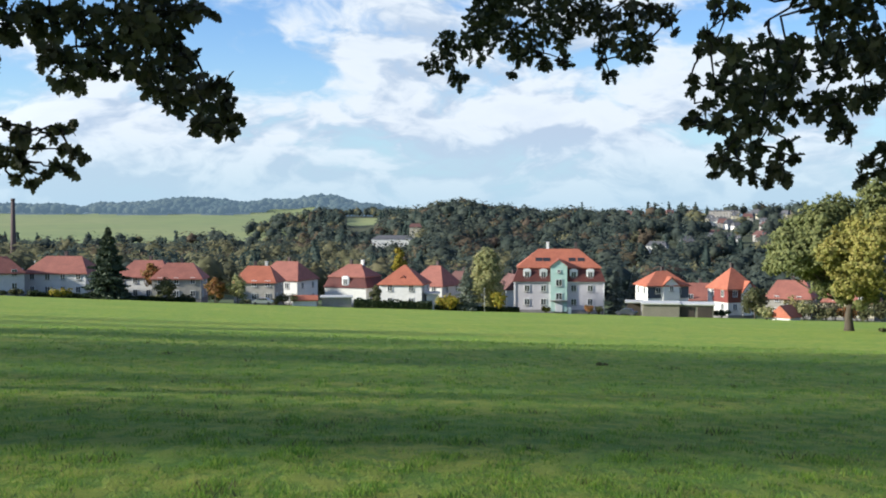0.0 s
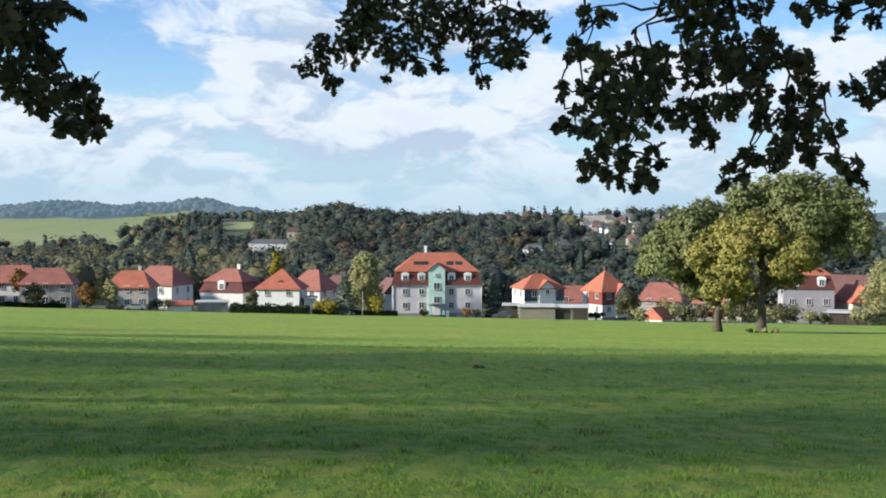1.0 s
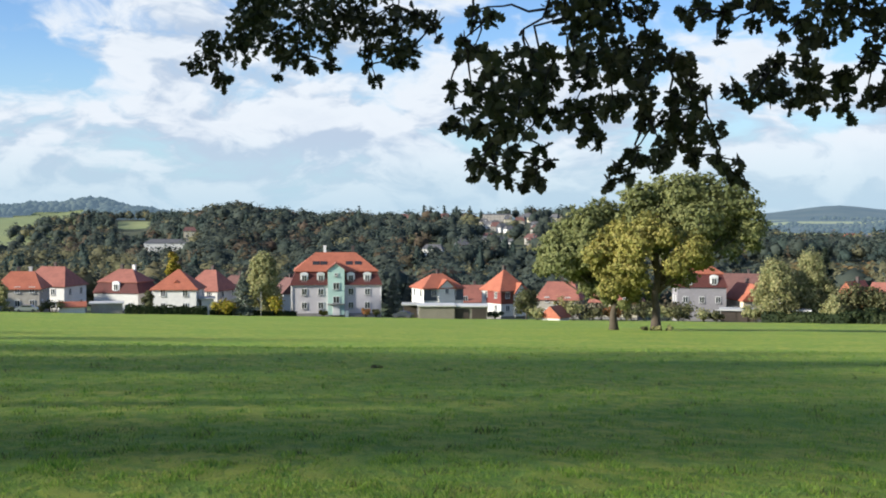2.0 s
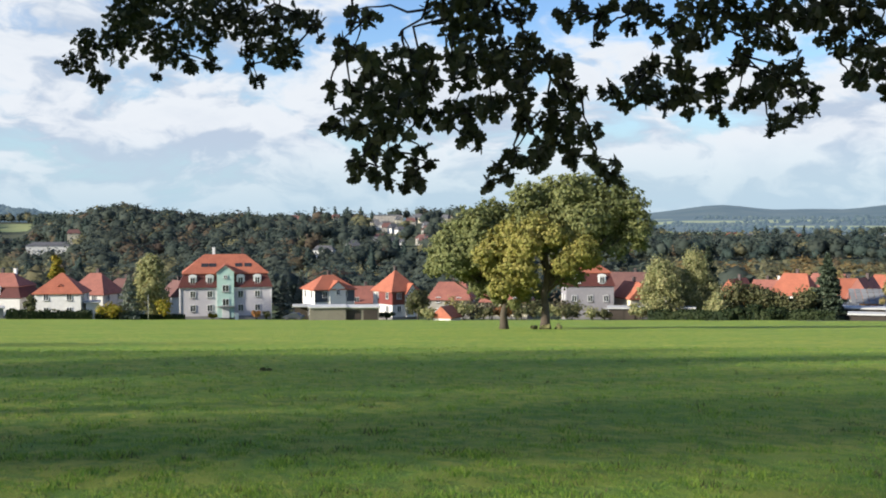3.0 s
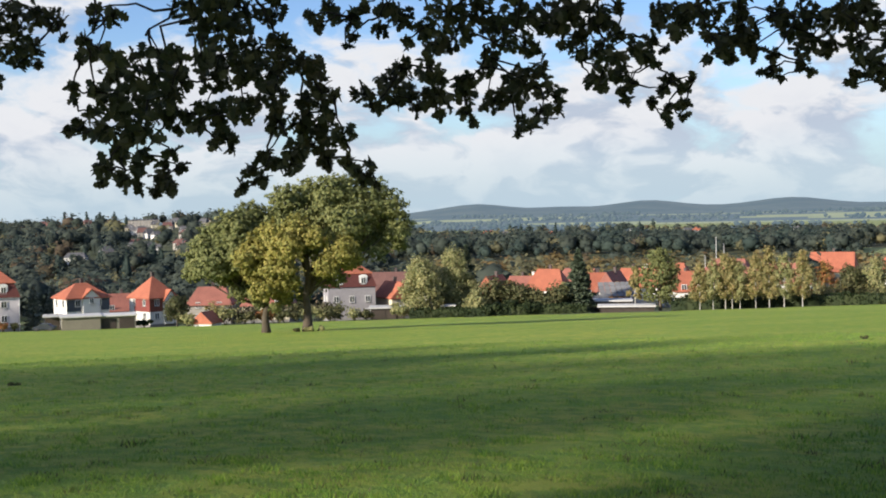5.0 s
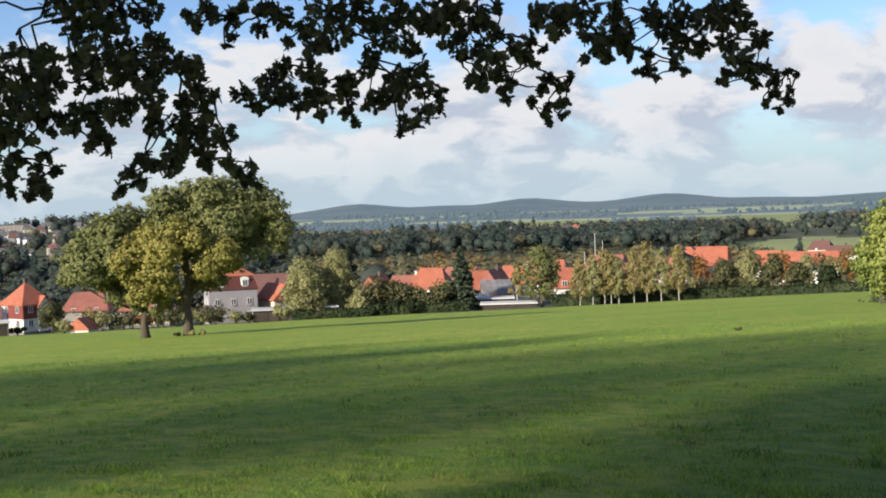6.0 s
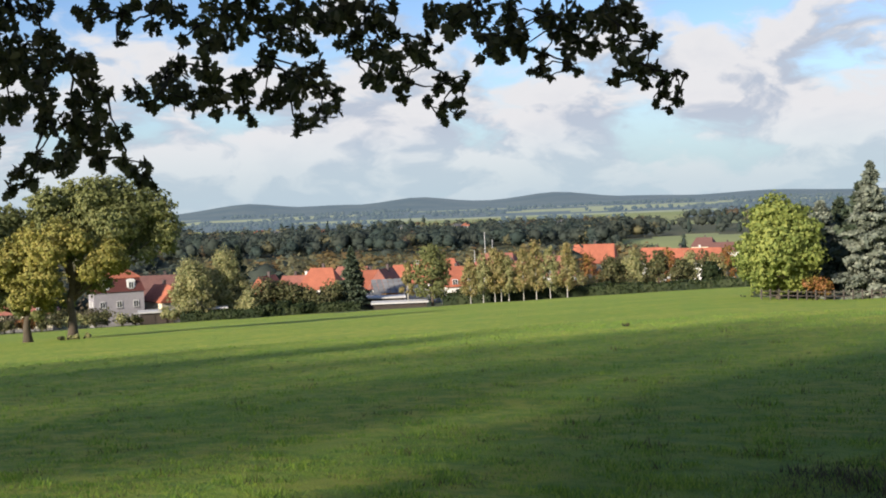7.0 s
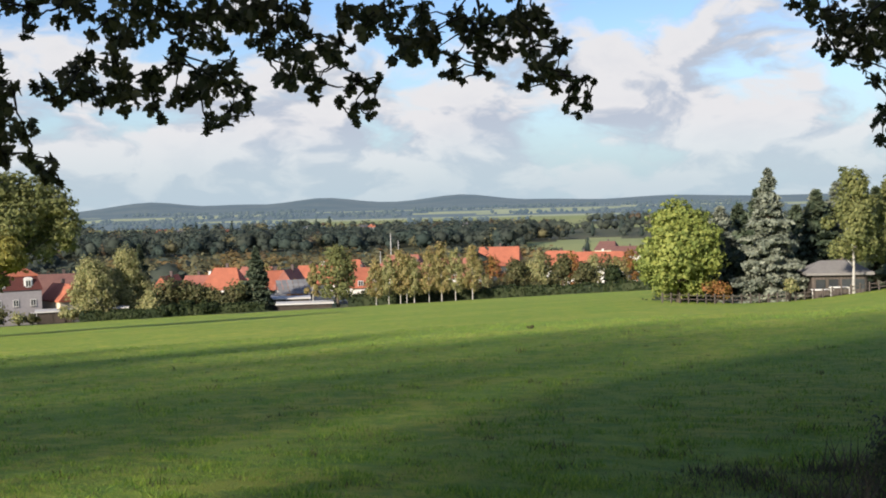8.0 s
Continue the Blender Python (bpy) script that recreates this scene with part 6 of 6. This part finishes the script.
def cabin():
    az, d = 59.75, 113.0
    ob = hold("cabin", at(az, d), -az + 10, "dark-stained timber cabin with a shallow grey roof", "cabin")
    w, dep, h = 4.7, 4.4, 2.0
    bm = bmesh.new()
    box(bm, -w / 2, w / 2, -dep / 2, dep / 2, -0.8, h)
    part("wall", bm, DARK_WOOD, ob)
    for k in range(16):
        bm = bmesh.new()
        x = -w / 2 + (k + 0.5) * w / 16
        box(bm, x - 0.12, x + 0.12, -dep / 2 - 0.04, -dep / 2 - 0.004, -0.3, h - 0.05)
        part("plank", bm, GREY_WOOD, ob)
    for x in (-1.6, -0.5, 0.6, 1.7):
        bm = bmesh.new()
        box(bm, x - 0.4, x + 0.4, -dep / 2 - 0.07, -dep / 2 - 0.041, 0.75, 1.6)
        part("window", bm, PANE, ob, "dark window pane")
    bm = bmesh.new()
    hip_roof(bm, -w / 2, w / 2, -dep / 2, dep / 2, h + 0.2, 0.95, 0.45, 0.5)
    bmesh.ops.recalc_face_normals(bm, faces=bm.faces)
    part("roof", bm, PLINTH, ob, "grey felt roof")
    chimney_on(ob, 0.6, 0.8, h + 0.6, h + 1.9, BRICK, 0.5)


cabin()


def garden_table(az, d, turn, label):
    ob = hold("garden_table", at(az, d), turn, label, "table")
    bm = bmesh.new()
    box(bm, -0.9, 0.9, -0.4, 0.4, 0.68, 0.75, 0.015)
    part("tabletop", bm, FRAME_WHITE, ob)
    for x in (-0.75, 0.75):
        for y in (-0.3, 0.3):
            bm = bmesh.new()
            tube(bm, [(x, y, -0.1), (x, y, 0.68)], [0.03, 0.03], 6)
            part("leg", bm, FRAME_WHITE, ob)


garden_table(59.2, 108.5, -50, "white garden table before the cabin")
garden_table(60.0, 108.5, -70, "white garden table beside the birch")


def fence():
    a0, a1, d = 52.1, 64.0, 106.0
    ob = hold("fence", at(a0, d), 0, "low weathered wooden fence along the cabin garden", "fence")
    o = at(a0, d)
    n = 30
    pts = [at(a0 + (a1 - a0) * i / n, d + 2.0 * math.sin(i * 0.05)) - o for i in range(n + 1)]
    for i, p in enumerate(pts):
        bm = bmesh.new()
        box(bm, p.x - 0.05, p.x + 0.05, p.y - 0.05, p.y + 0.05, p.z - 0.4, p.z + 0.85)
        part("post", bm, GREY_WOOD, ob)
    for p, q in zip(pts, pts[1:]):
        for z in (0.32, 0.66):
            bm = bmesh.new()
            tube(bm, [p + Vector((0, -0.07, z)), q + Vector((0, -0.07, z))], [0.038, 0.038], 4)
            part("rail", bm, GREY_WOOD, ob)


fence()

# ---------------------------------------------------------------- far town and woods
FAR_HOUSES = []


def plain_house(az, d, w, dep, h, rh, wall, roof, label, turn=0, rows=2, cols=3, lift=0.0, gap=120):
    house(az, d, w, dep, h, rh, turn, wall, roof, 0.7, cols=cols, rows=rows, side_cols=0, chimneys=1, label=label, sink=-lift)
    FAR_HOUSES.append((az, d, math.degrees(w / 2 / d) + 0.35, gap))


plain_house(-2.35, 1000, 34, 12, 8.0, 3.0, WHITE_WALL, GREY_ROOF, "long white villa with a low dark roof on the wooded slope", -8, 2, 9, 1, 150)
plain_house(-1.3, 1010, 10, 10, 11.0, 3.0, CREAM_WALL, DULL_ROOF, "tower-like pale house on the wooded slope", 0, 3, 2, 0, 70)
plain_house(10.0, 860, 14, 10, 6.0, 3.0, WHITE_WALL, GREY_ROOF, "pale house among the trees on the slope", -12, 2, 4, 0, 60)
plain_house(11.35, 880, 8, 9, 6.5, 4.2, WHITE_WALL, GREY_ROOF, "small white house among the trees on the slope", 20, 2, 2, 1, 60)
plain_house(13.0, 1340, 32, 12, 7.5, 0.8, GREY_WALL, GREY_ROOF, "long pale flat-roofed school on the ridge", 0, 3, 9, 1.0, 200)
town = random.Random(4)
for i in range(40):
    a, d = town.uniform(12.3, 17.5), town.uniform(900, 1320)
    plain_house(a, d, town.uniform(7, 10), 8, town.uniform(3.5, 5.5), town.uniform(2.6, 4), (WHITE_WALL, GREY_WALL, CREAM_WALL, GREY_WALL)[i % 4], (GREY_ROOF, DULL_ROOF, GREY_ROOF, DULL_ROOF)[i % 4], "small pale town house on the far hillside", town.uniform(-30, 30), 2, 2, 0, 45)
for i in range(5):
    a, d = town.uniform(7.5, 12), town.uniform(1150, 1330)
    plain_house(a, d, town.uniform(8, 11), 9, town.uniform(5, 7), town.uniform(3, 4.5), (CREAM_WALL, GREY_WALL)[i % 2], DULL_ROOF, "red-roofed house near the hill's crest", town.uniform(-30, 30), 2, 2, 0, 40)
for i in range(18):
    a, d = town.uniform(22, 46), town.uniform(1020, 1500)
    plain_house(a, d, town.uniform(8, 14), 9, town.uniform(5, 8), town.uniform(2, 4), WHITE_WALL, GREY_ROOF if i % 3 else ORANGE_ROOF, "pale house among the valley's trees", town.uniform(-30, 30), 1, 2, 0, 30)


def factory_chimney():
    p = at(-19.45, 800)
    ob = hold("factory_chimney", p, 0, "tall tapering dark brick factory chimney in the valley", "chimney")
    top = 9.8 - p.z
    bm = bmesh.new()
    tube(bm, [(0, 0, -1), (0, 0, top * 0.5), (0, 0, top)], [2.1, 1.6, 1.15], 16)
    part("shaft", bm, BRICK, ob)
    bm = bmesh.new()
    tube(bm, [(0, 0, top - 1.6), (0, 0, top + 0.05)], [1.3, 1.4], 16)
    part("crown_ring", bm, BRICK, ob)
    bm = bmesh.new()
    box(bm, -2.8, 2.8, -2.8, 2.8, -2, 5)
    part("base", bm, BRICK, ob)


factory_chimney()
plain_house(-18.6, 760, 30, 14, 6.0, 2.0, GREY_WALL, FLAT_ROOF, "long grey factory hall in the valley", 0, 1, 8)
plain_house(-16.9, 700, 24, 14, 5.0, 1.6, GREY_WALL, FLAT_ROOF, "grey factory hall with a pale roof", 0, 1, 6)


def mast(az, d, h, label, r=0.17):
    ob = hold("mast", at(az, d), 0, label, "mast")
    bm = bmesh.new()
    tube(bm, [(0, 0, -1), (0, 0, h)], [r, r * 0.5], 8)
    part("pole", bm, FLAT_ROOF, ob)


mast(39.45, 420, 21, "slender pale mast above the roofs")
mast(39.8, 430, 19, "pale lamp mast above the roofs")
mast(38.95, 400, 14, "short pale mast among the roofs")
mast(1.95, 251, 5.0, "thin garden pole beside the willow", 0.06)


def ico(sub):
    bm = bmesh.new()
    bmesh.ops.create_icosphere(bm, subdivisions=sub, radius=1.0)
    v = np.array([x.co for x in bm.verts])
    f = np.array([[x.index for x in t.verts] for t in bm.faces])
    bm.free()
    return v, f


ICO_V1, ICO_F1 = ico(1)


def wood_template(kind, fine, q):
    """A tree of unit height: an inner mass and, when fine, leaf sprays on several uneven boughs."""
    v, f = ICO_V1, ICO_F1
    lump = 1 + 0.16 * np.sin(v[:, 0] * 4 + q.uniform(0, 6)) * np.sin(v[:, 1] * 4 + q.uniform(0, 6)) + 0.10 * q.normal(size=len(v))
    shrink = 0.68 if fine else 1.0
    if kind == "cone":
        z = (v[:, 2] + 1) / 2
        rad = (0.25 * (1 - z) ** 0.8 + 0.015) * shrink
        core = np.stack([v[:, 0] * rad * lump * 1.15, v[:, 1] * rad * lump * 1.15, z * (0.94 if fine else 1)], axis=1)
    else:
        core = np.stack([v[:, 0] * 0.37 * lump * shrink, v[:, 1] * 0.37 * lump * shrink, 0.52 + v[:, 2] * 0.44 * lump * shrink], axis=1)
    if not fine:
        return core, f
    k = 112 if fine == 2 else 46
    d = unit(q.normal(size=(k, 3)))
    if kind == "cone":
        z = q.random(k) ** 1.3 * 0.98
        r = (0.27 * (1 - z) ** 0.8 + 0.02) * q.uniform(0.7, 1.12, k)
        c = np.stack([d[:, 0] * r, d[:, 1] * r, z], axis=1)
        size = 0.064 if fine == 2 else 0.095
        face = unit(d * np.array([1, 1, 0.3]) + np.array([0, 0, 0.3]))
    else:
        boughs = 8
        a = np.arange(boughs) * 2.4 + q.uniform(0, 6)
        reach = q.uniform(0.10, 0.26, boughs) * np.sin(np.linspace(0.9, 2.6, boughs))
        mid = np.stack([np.cos(a) * reach, np.sin(a) * reach, np.linspace(0.28, 0.80, boughs)], axis=1)
        which = np.arange(k) % boughs
        c = mid[which] + d * q.uniform(0.14, 0.24, boughs)[which][:, None] * (0.95 + 0.16 * q.normal(size=(k, 1)))
        size = 0.072 if fine == 2 else 0.105
        face = unit(0.7 * d + 0.6 * unit(c - np.array([0, 0, 0.45])) + np.array([0, 0, 0.15]))
    cv = cards(c, size, out=face)
    t = np.arange(k)[:, None] * 4
    cf = np.concatenate([t + np.array([[0, 2, 1]]), t + np.array([[0, 3, 2]])])
    return np.concatenate([core, cv]), np.concatenate([f, cf + len(core)])


def wood(name, spots, mat, kind, fine, label):
    """Many far trees (x, y, z, height, width factor) in one mesh."""
    q = np.random.default_rng(11)
    temps = [wood_template(kind, fine, q) for _ in range(8)]
    V, F, base = [], [], 0
    for i, (x, y, z, h, wf) in enumerate(spots):
        v, f = temps[i % 8]
        a = q.uniform(0, 6.28)
        c, s = math.cos(a), math.sin(a)
        r = np.stack([(v[:, 0] * c - v[:, 1] * s) * h * wf + x, (v[:, 0] * s + v[:, 1] * c) * h * wf + y, v[:, 2] * h + z - 0.02 * h], axis=1)
        V.append(r)
        F.append(f + base)
        base += len(v)
    V, F = np.concatenate(V), np.concatenate(F)
    me = bpy.data.meshes.new(name)
    me.vertices.add(len(V))
    me.vertices.foreach_set("co", V.astype(np.float32).ravel())
    me.loops.add(F.size)
    me.loops.foreach_set("vertex_index", F.astype(np.int32).ravel())
    me.polygons.add(len(F))
    me.polygons.foreach_set("loop_start", np.arange(0, F.size, 3, dtype=np.int32))
    me.polygons.foreach_set("use_smooth", np.ones(len(F), dtype=bool))
    me.materials.append(mat)
    me.update(calc_edges=True)
    tagged(new(name, me), label, "woods", kind="stuff")


def scatter():
    q = random.Random(21)
    lots = {(m, fine): [] for m in ("mix", "dark", "rust", "olive", "deep", "amber") for fine in (1, 2)}
    lots[("far", 0)] = []

    def put(a, d, h, wf=None, force=None):
        if any(abs(a - fa) < fw and fd - gap < d < fd + 25 for fa, fd, fw, gap in FAR_HOUSES):
            return
        h *= q.uniform(0.75, 1.2)
        p = at(a, d)
        nz = noise.noise(Vector((p.x * 0.006, p.y * 0.006, 2.0)))
        n2 = noise.noise(Vector((p.x * 0.02, p.y * 0.02, 5.0)))
        kind = force or ("dark" if nz + 0.5 * n2 + q.uniform(-0.25, 0.25) > 0.34 else "rust" if q.random() < 0.03 + 0.45 * smooth(n2 + 0.6 * nz, 0.12, 0.5) else "olive" if q.random() < (0.75 if a < -4 and d < 900 else 0.15) else "mix")
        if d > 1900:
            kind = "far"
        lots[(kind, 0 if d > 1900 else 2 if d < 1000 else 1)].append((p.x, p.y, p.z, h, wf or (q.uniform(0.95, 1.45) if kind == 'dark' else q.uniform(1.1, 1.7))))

    def ring(a0, a1, d0, d1, cell, h0, h1, keep, force=None):
        n = int(0.5 * radians(a1 - a0) * (d1 * d1 - d0 * d0) / cell)
        for _ in range(n):
            a, d = q.uniform(a0, a1), math.sqrt(q.uniform(d0 * d0, d1 * d1))
            if keep(a, d):
                put(a, d, q.uniform(h0, h1), None, force)

    clear = lambda a, d: not is_field(a, d)
    # behind the house row and up the wooded hill
    ring(-23, 27, 312, 600, 120, 8, 13.5, lambda a, d: d > 330 or abs(a - 5) > 4)
    ring(-23, 24, 600, 1000, 170, 11, 18, lambda a, d: clear(a, d) and not (12.3 < a < 16.5 and d > 740 and q.random() < 0.55))
    ring(-23, 24, 1000, 1420, 190, 10, 18, lambda a, d: clear(a, d) and not (-4.7 < a < -3.0 and d > 1250) and not (a > 12 and q.random() < 0.35) and not (a < -8 and q.random() < 0.75))
    ring(-24, 3, 1880, 2700, 230, 11, 15, clear, "mix")
    ring(-24, -2, 1420, 2090, 700, 12, 18, lambda a, d: noise.noise(Vector((a * 0.4, d * 0.010, 1))) > 0.42)
    ring(-9.5, -1.5, 1260, 2090, 240, 11, 17, lambda a, d: a > -9.2 + (d - 1260) / 830 * 5.2 + 1.2 * math.sin(d * 0.03) and not (-4.7 < a < -3.0 and d < 1790))
    # the valley on the right
    ring(26, 52, 470, 760, 420, 7, 12, clear)
    ring(28, 44, 320, 480, 260, 8, 13, lambda a, d: d > 340)
    ring(26, 47, 540, 640, 170, 13, 19, clear, "amber")
    ring(26, 47, 520, 640, 120, 12, 19, clear, "olive")
    ring(20, 45.5, 800, 1000, 110, 9, 17, lambda a, d: clear(a, d) and q.random() < 0.30, "deep")
    ring(20, 45.5, 800, 1000, 110, 9, 18, lambda a, d: clear(a, d) and q.random() < 0.35, "mix")
    ring(20, 47, 820, 1000, 260, 10, 17, clear, None)
    ring(44, 66, 330, 1000, 420, 8, 13, lambda a, d: clear(a, d) and (a > 52 or d > 500))
    ring(24, 66, 1000, 1900, 900, 10, 16, lambda a, d: clear(a, d) and noise.noise(Vector((a * 0.3, d * 0.006, 4))) > -0.15)
    ring(22, 66, 1900, 3300, 1000, 6, 11, lambda a, d: clear(a, d) and noise.noise(Vector((a * 0.2, d * 0.004, 9))) > -0.1)
    names = {"far": ("hill_wood", FAR_HILL, "round"), "mix": ("broadleaf_wood", WOOD_MIX_HAZED, "round"), "dark": ("conifer_wood", WOOD_DARK_HAZED, "cone"), "rust": ("autumn_wood", WOOD_RUST, "round"), "olive": ("valley_wood", WOOD_OLIVE, "round"), "deep": ("valley_wood", WOOD_DARK_HAZED, "round"), "amber": ("autumn_wood", WOOD_AMBER, "round")}
    labels = {"far": "dark green woods on the distant hills, blued by a haze glow", "mix": "broadleaf woods of green and brown, dulled by haze, across the valley", "dark": "dark conifers among the woods of the valley", "rust": "rust and orange autumn trees among the woods", "olive": "olive and tan broadleaf trees behind the houses", "deep": "dark green belt of tall trees across the valley", "amber": "amber and copper trees behind the orange roofs"}
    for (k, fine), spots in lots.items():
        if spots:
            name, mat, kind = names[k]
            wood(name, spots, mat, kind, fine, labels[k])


scatter()

# ---------------------------------------------------------------- grass and what grows at the meadow's near edge
def blades(name, n, d0, d1, a0, a1, size, label, mat, per=3, spread=0.03, power=1.0):
    """Tufts of upright grass blades between two distances."""
    a = rng.uniform(a0, a1, n)
    d = d0 * (d1 / d0) ** rng.random(n) if power == 0 else (d0 ** power + (d1 ** power - d0 ** power) * rng.random(n)) ** (1 / power)
    ar = np.radians(a)
    x, y = np.sin(ar) * d, np.cos(ar) * d
    z = np.array([ground(p, q) + 0.10 * noise.noise(Vector((u * 0.12, v * 0.12, 0))) * (q > 4) for p, q, u, v in zip(a, d, x, y)])
    root = np.repeat(np.stack([x, y, z], axis=1), per, axis=0)
    m = n * per
    root[:, :2] += rng.normal(size=(m, 2)) * spread * (1 if power else 1.6)
    far = np.repeat(0.8 + d / 70, per) if power == 0 else np.ones(m)
    clump = np.array([noise.noise(Vector((u * 2.4, v * 1.3, 4.0))) for u, v in zip(x, y)])
    far = far * np.repeat(np.clip(0.85 + 1.5 * clump, 0.25, 1.8), per)
    h = size * far * rng.uniform(0.5, 1.4, m) * np.repeat(rng.uniform(0.6, 1.3, n), per)
    ang = rng.uniform(0, math.tau, m)
    side = np.stack([np.cos(ang), np.sin(ang), np.zeros(m)], axis=1)
    lean = np.stack([rng.normal(size=m) * 0.45, rng.normal(size=m) * 0.45, np.ones(m)], axis=1)
    tip = root + lean * h[:, None]
    w = (0.004 + 0.04 * min(size, 0.06)) * far[:, None]
    v = np.stack([root - side * w, root + side * w, tip], axis=1).reshape(-1, 3)
    me = bpy.data.meshes.new(name)
    me.vertices.add(len(v))
    me.vertices.foreach_set("co", v.astype(np.float32).ravel())
    me.loops.add(m * 3)
    me.loops.foreach_set("vertex_index", np.arange(m * 3, dtype=np.int32))
    me.polygons.add(m)
    me.polygons.foreach_set("loop_start", np.arange(0, m * 3, 3, dtype=np.int32))
    me.materials.append(mat)
    me.update(calc_edges=True)
    return tagged(new(name, me), label, "grass", kind="stuff")


blades("grass", 100000, 6.0, 55, -24, 66, 0.038, "short green grass blades of the mown meadow", BLADE, power=0)
blades("grass", 1700, 5.5, 45, -24, 66, 0.045, "darker coarse tufts scattered through the mown meadow", GREEN_LEAF, per=12, spread=0.06, power=0)
blades("tall_grass", 1500, 5.0, 10.5, 53, 68, 0.07, "dry brown grass stems at the field's shaded edge", DRY, per=8, spread=0.12)
blades("tall_grass", 260, 6.5, 11.0, 59, 69, 0.20, "tall dry stems beside the near bush", DRY, per=8, spread=0.14)
shrub("near_bush", at(63.6, 8.6), 1.0, 0.8, NEAR_OAK, "small dark bush at the field's shaded edge", n=5000, leaf=0.024, seed=301)
shrub("near_bush", at(66.5, 7.6), 0.9, 1.2, NEAR_OAK, "low dark scrub at the field's shaded edge", n=5000, leaf=0.024, seed=302)
shrub("grass_clump", at(20.75, 114), 0.5, 2.6, WILLOW, "rough grass round the foot of the oak", n=1800, leaf=0.09, seed=303)
shrub("grass_clump", at(20.0, 114), 0.4, 1.8, GREEN_LEAF, "rough grass round the oak's trunk", n=1200, leaf=0.09, seed=304)
# coarse tufts that stand darker in the mown grass
for i, (a, d) in enumerate(((7.45, 33), (46.0, 48))):
    shrub("grass_tuft", at(a, d), 0.06 + 0.001 * d, 0.25 + 0.004 * d, GREEN_LEAF, "coarse dark grass tuft in the mown meadow", n=90, leaf=0.03 + 0.0010 * d, seed=400 + i, category="grass")
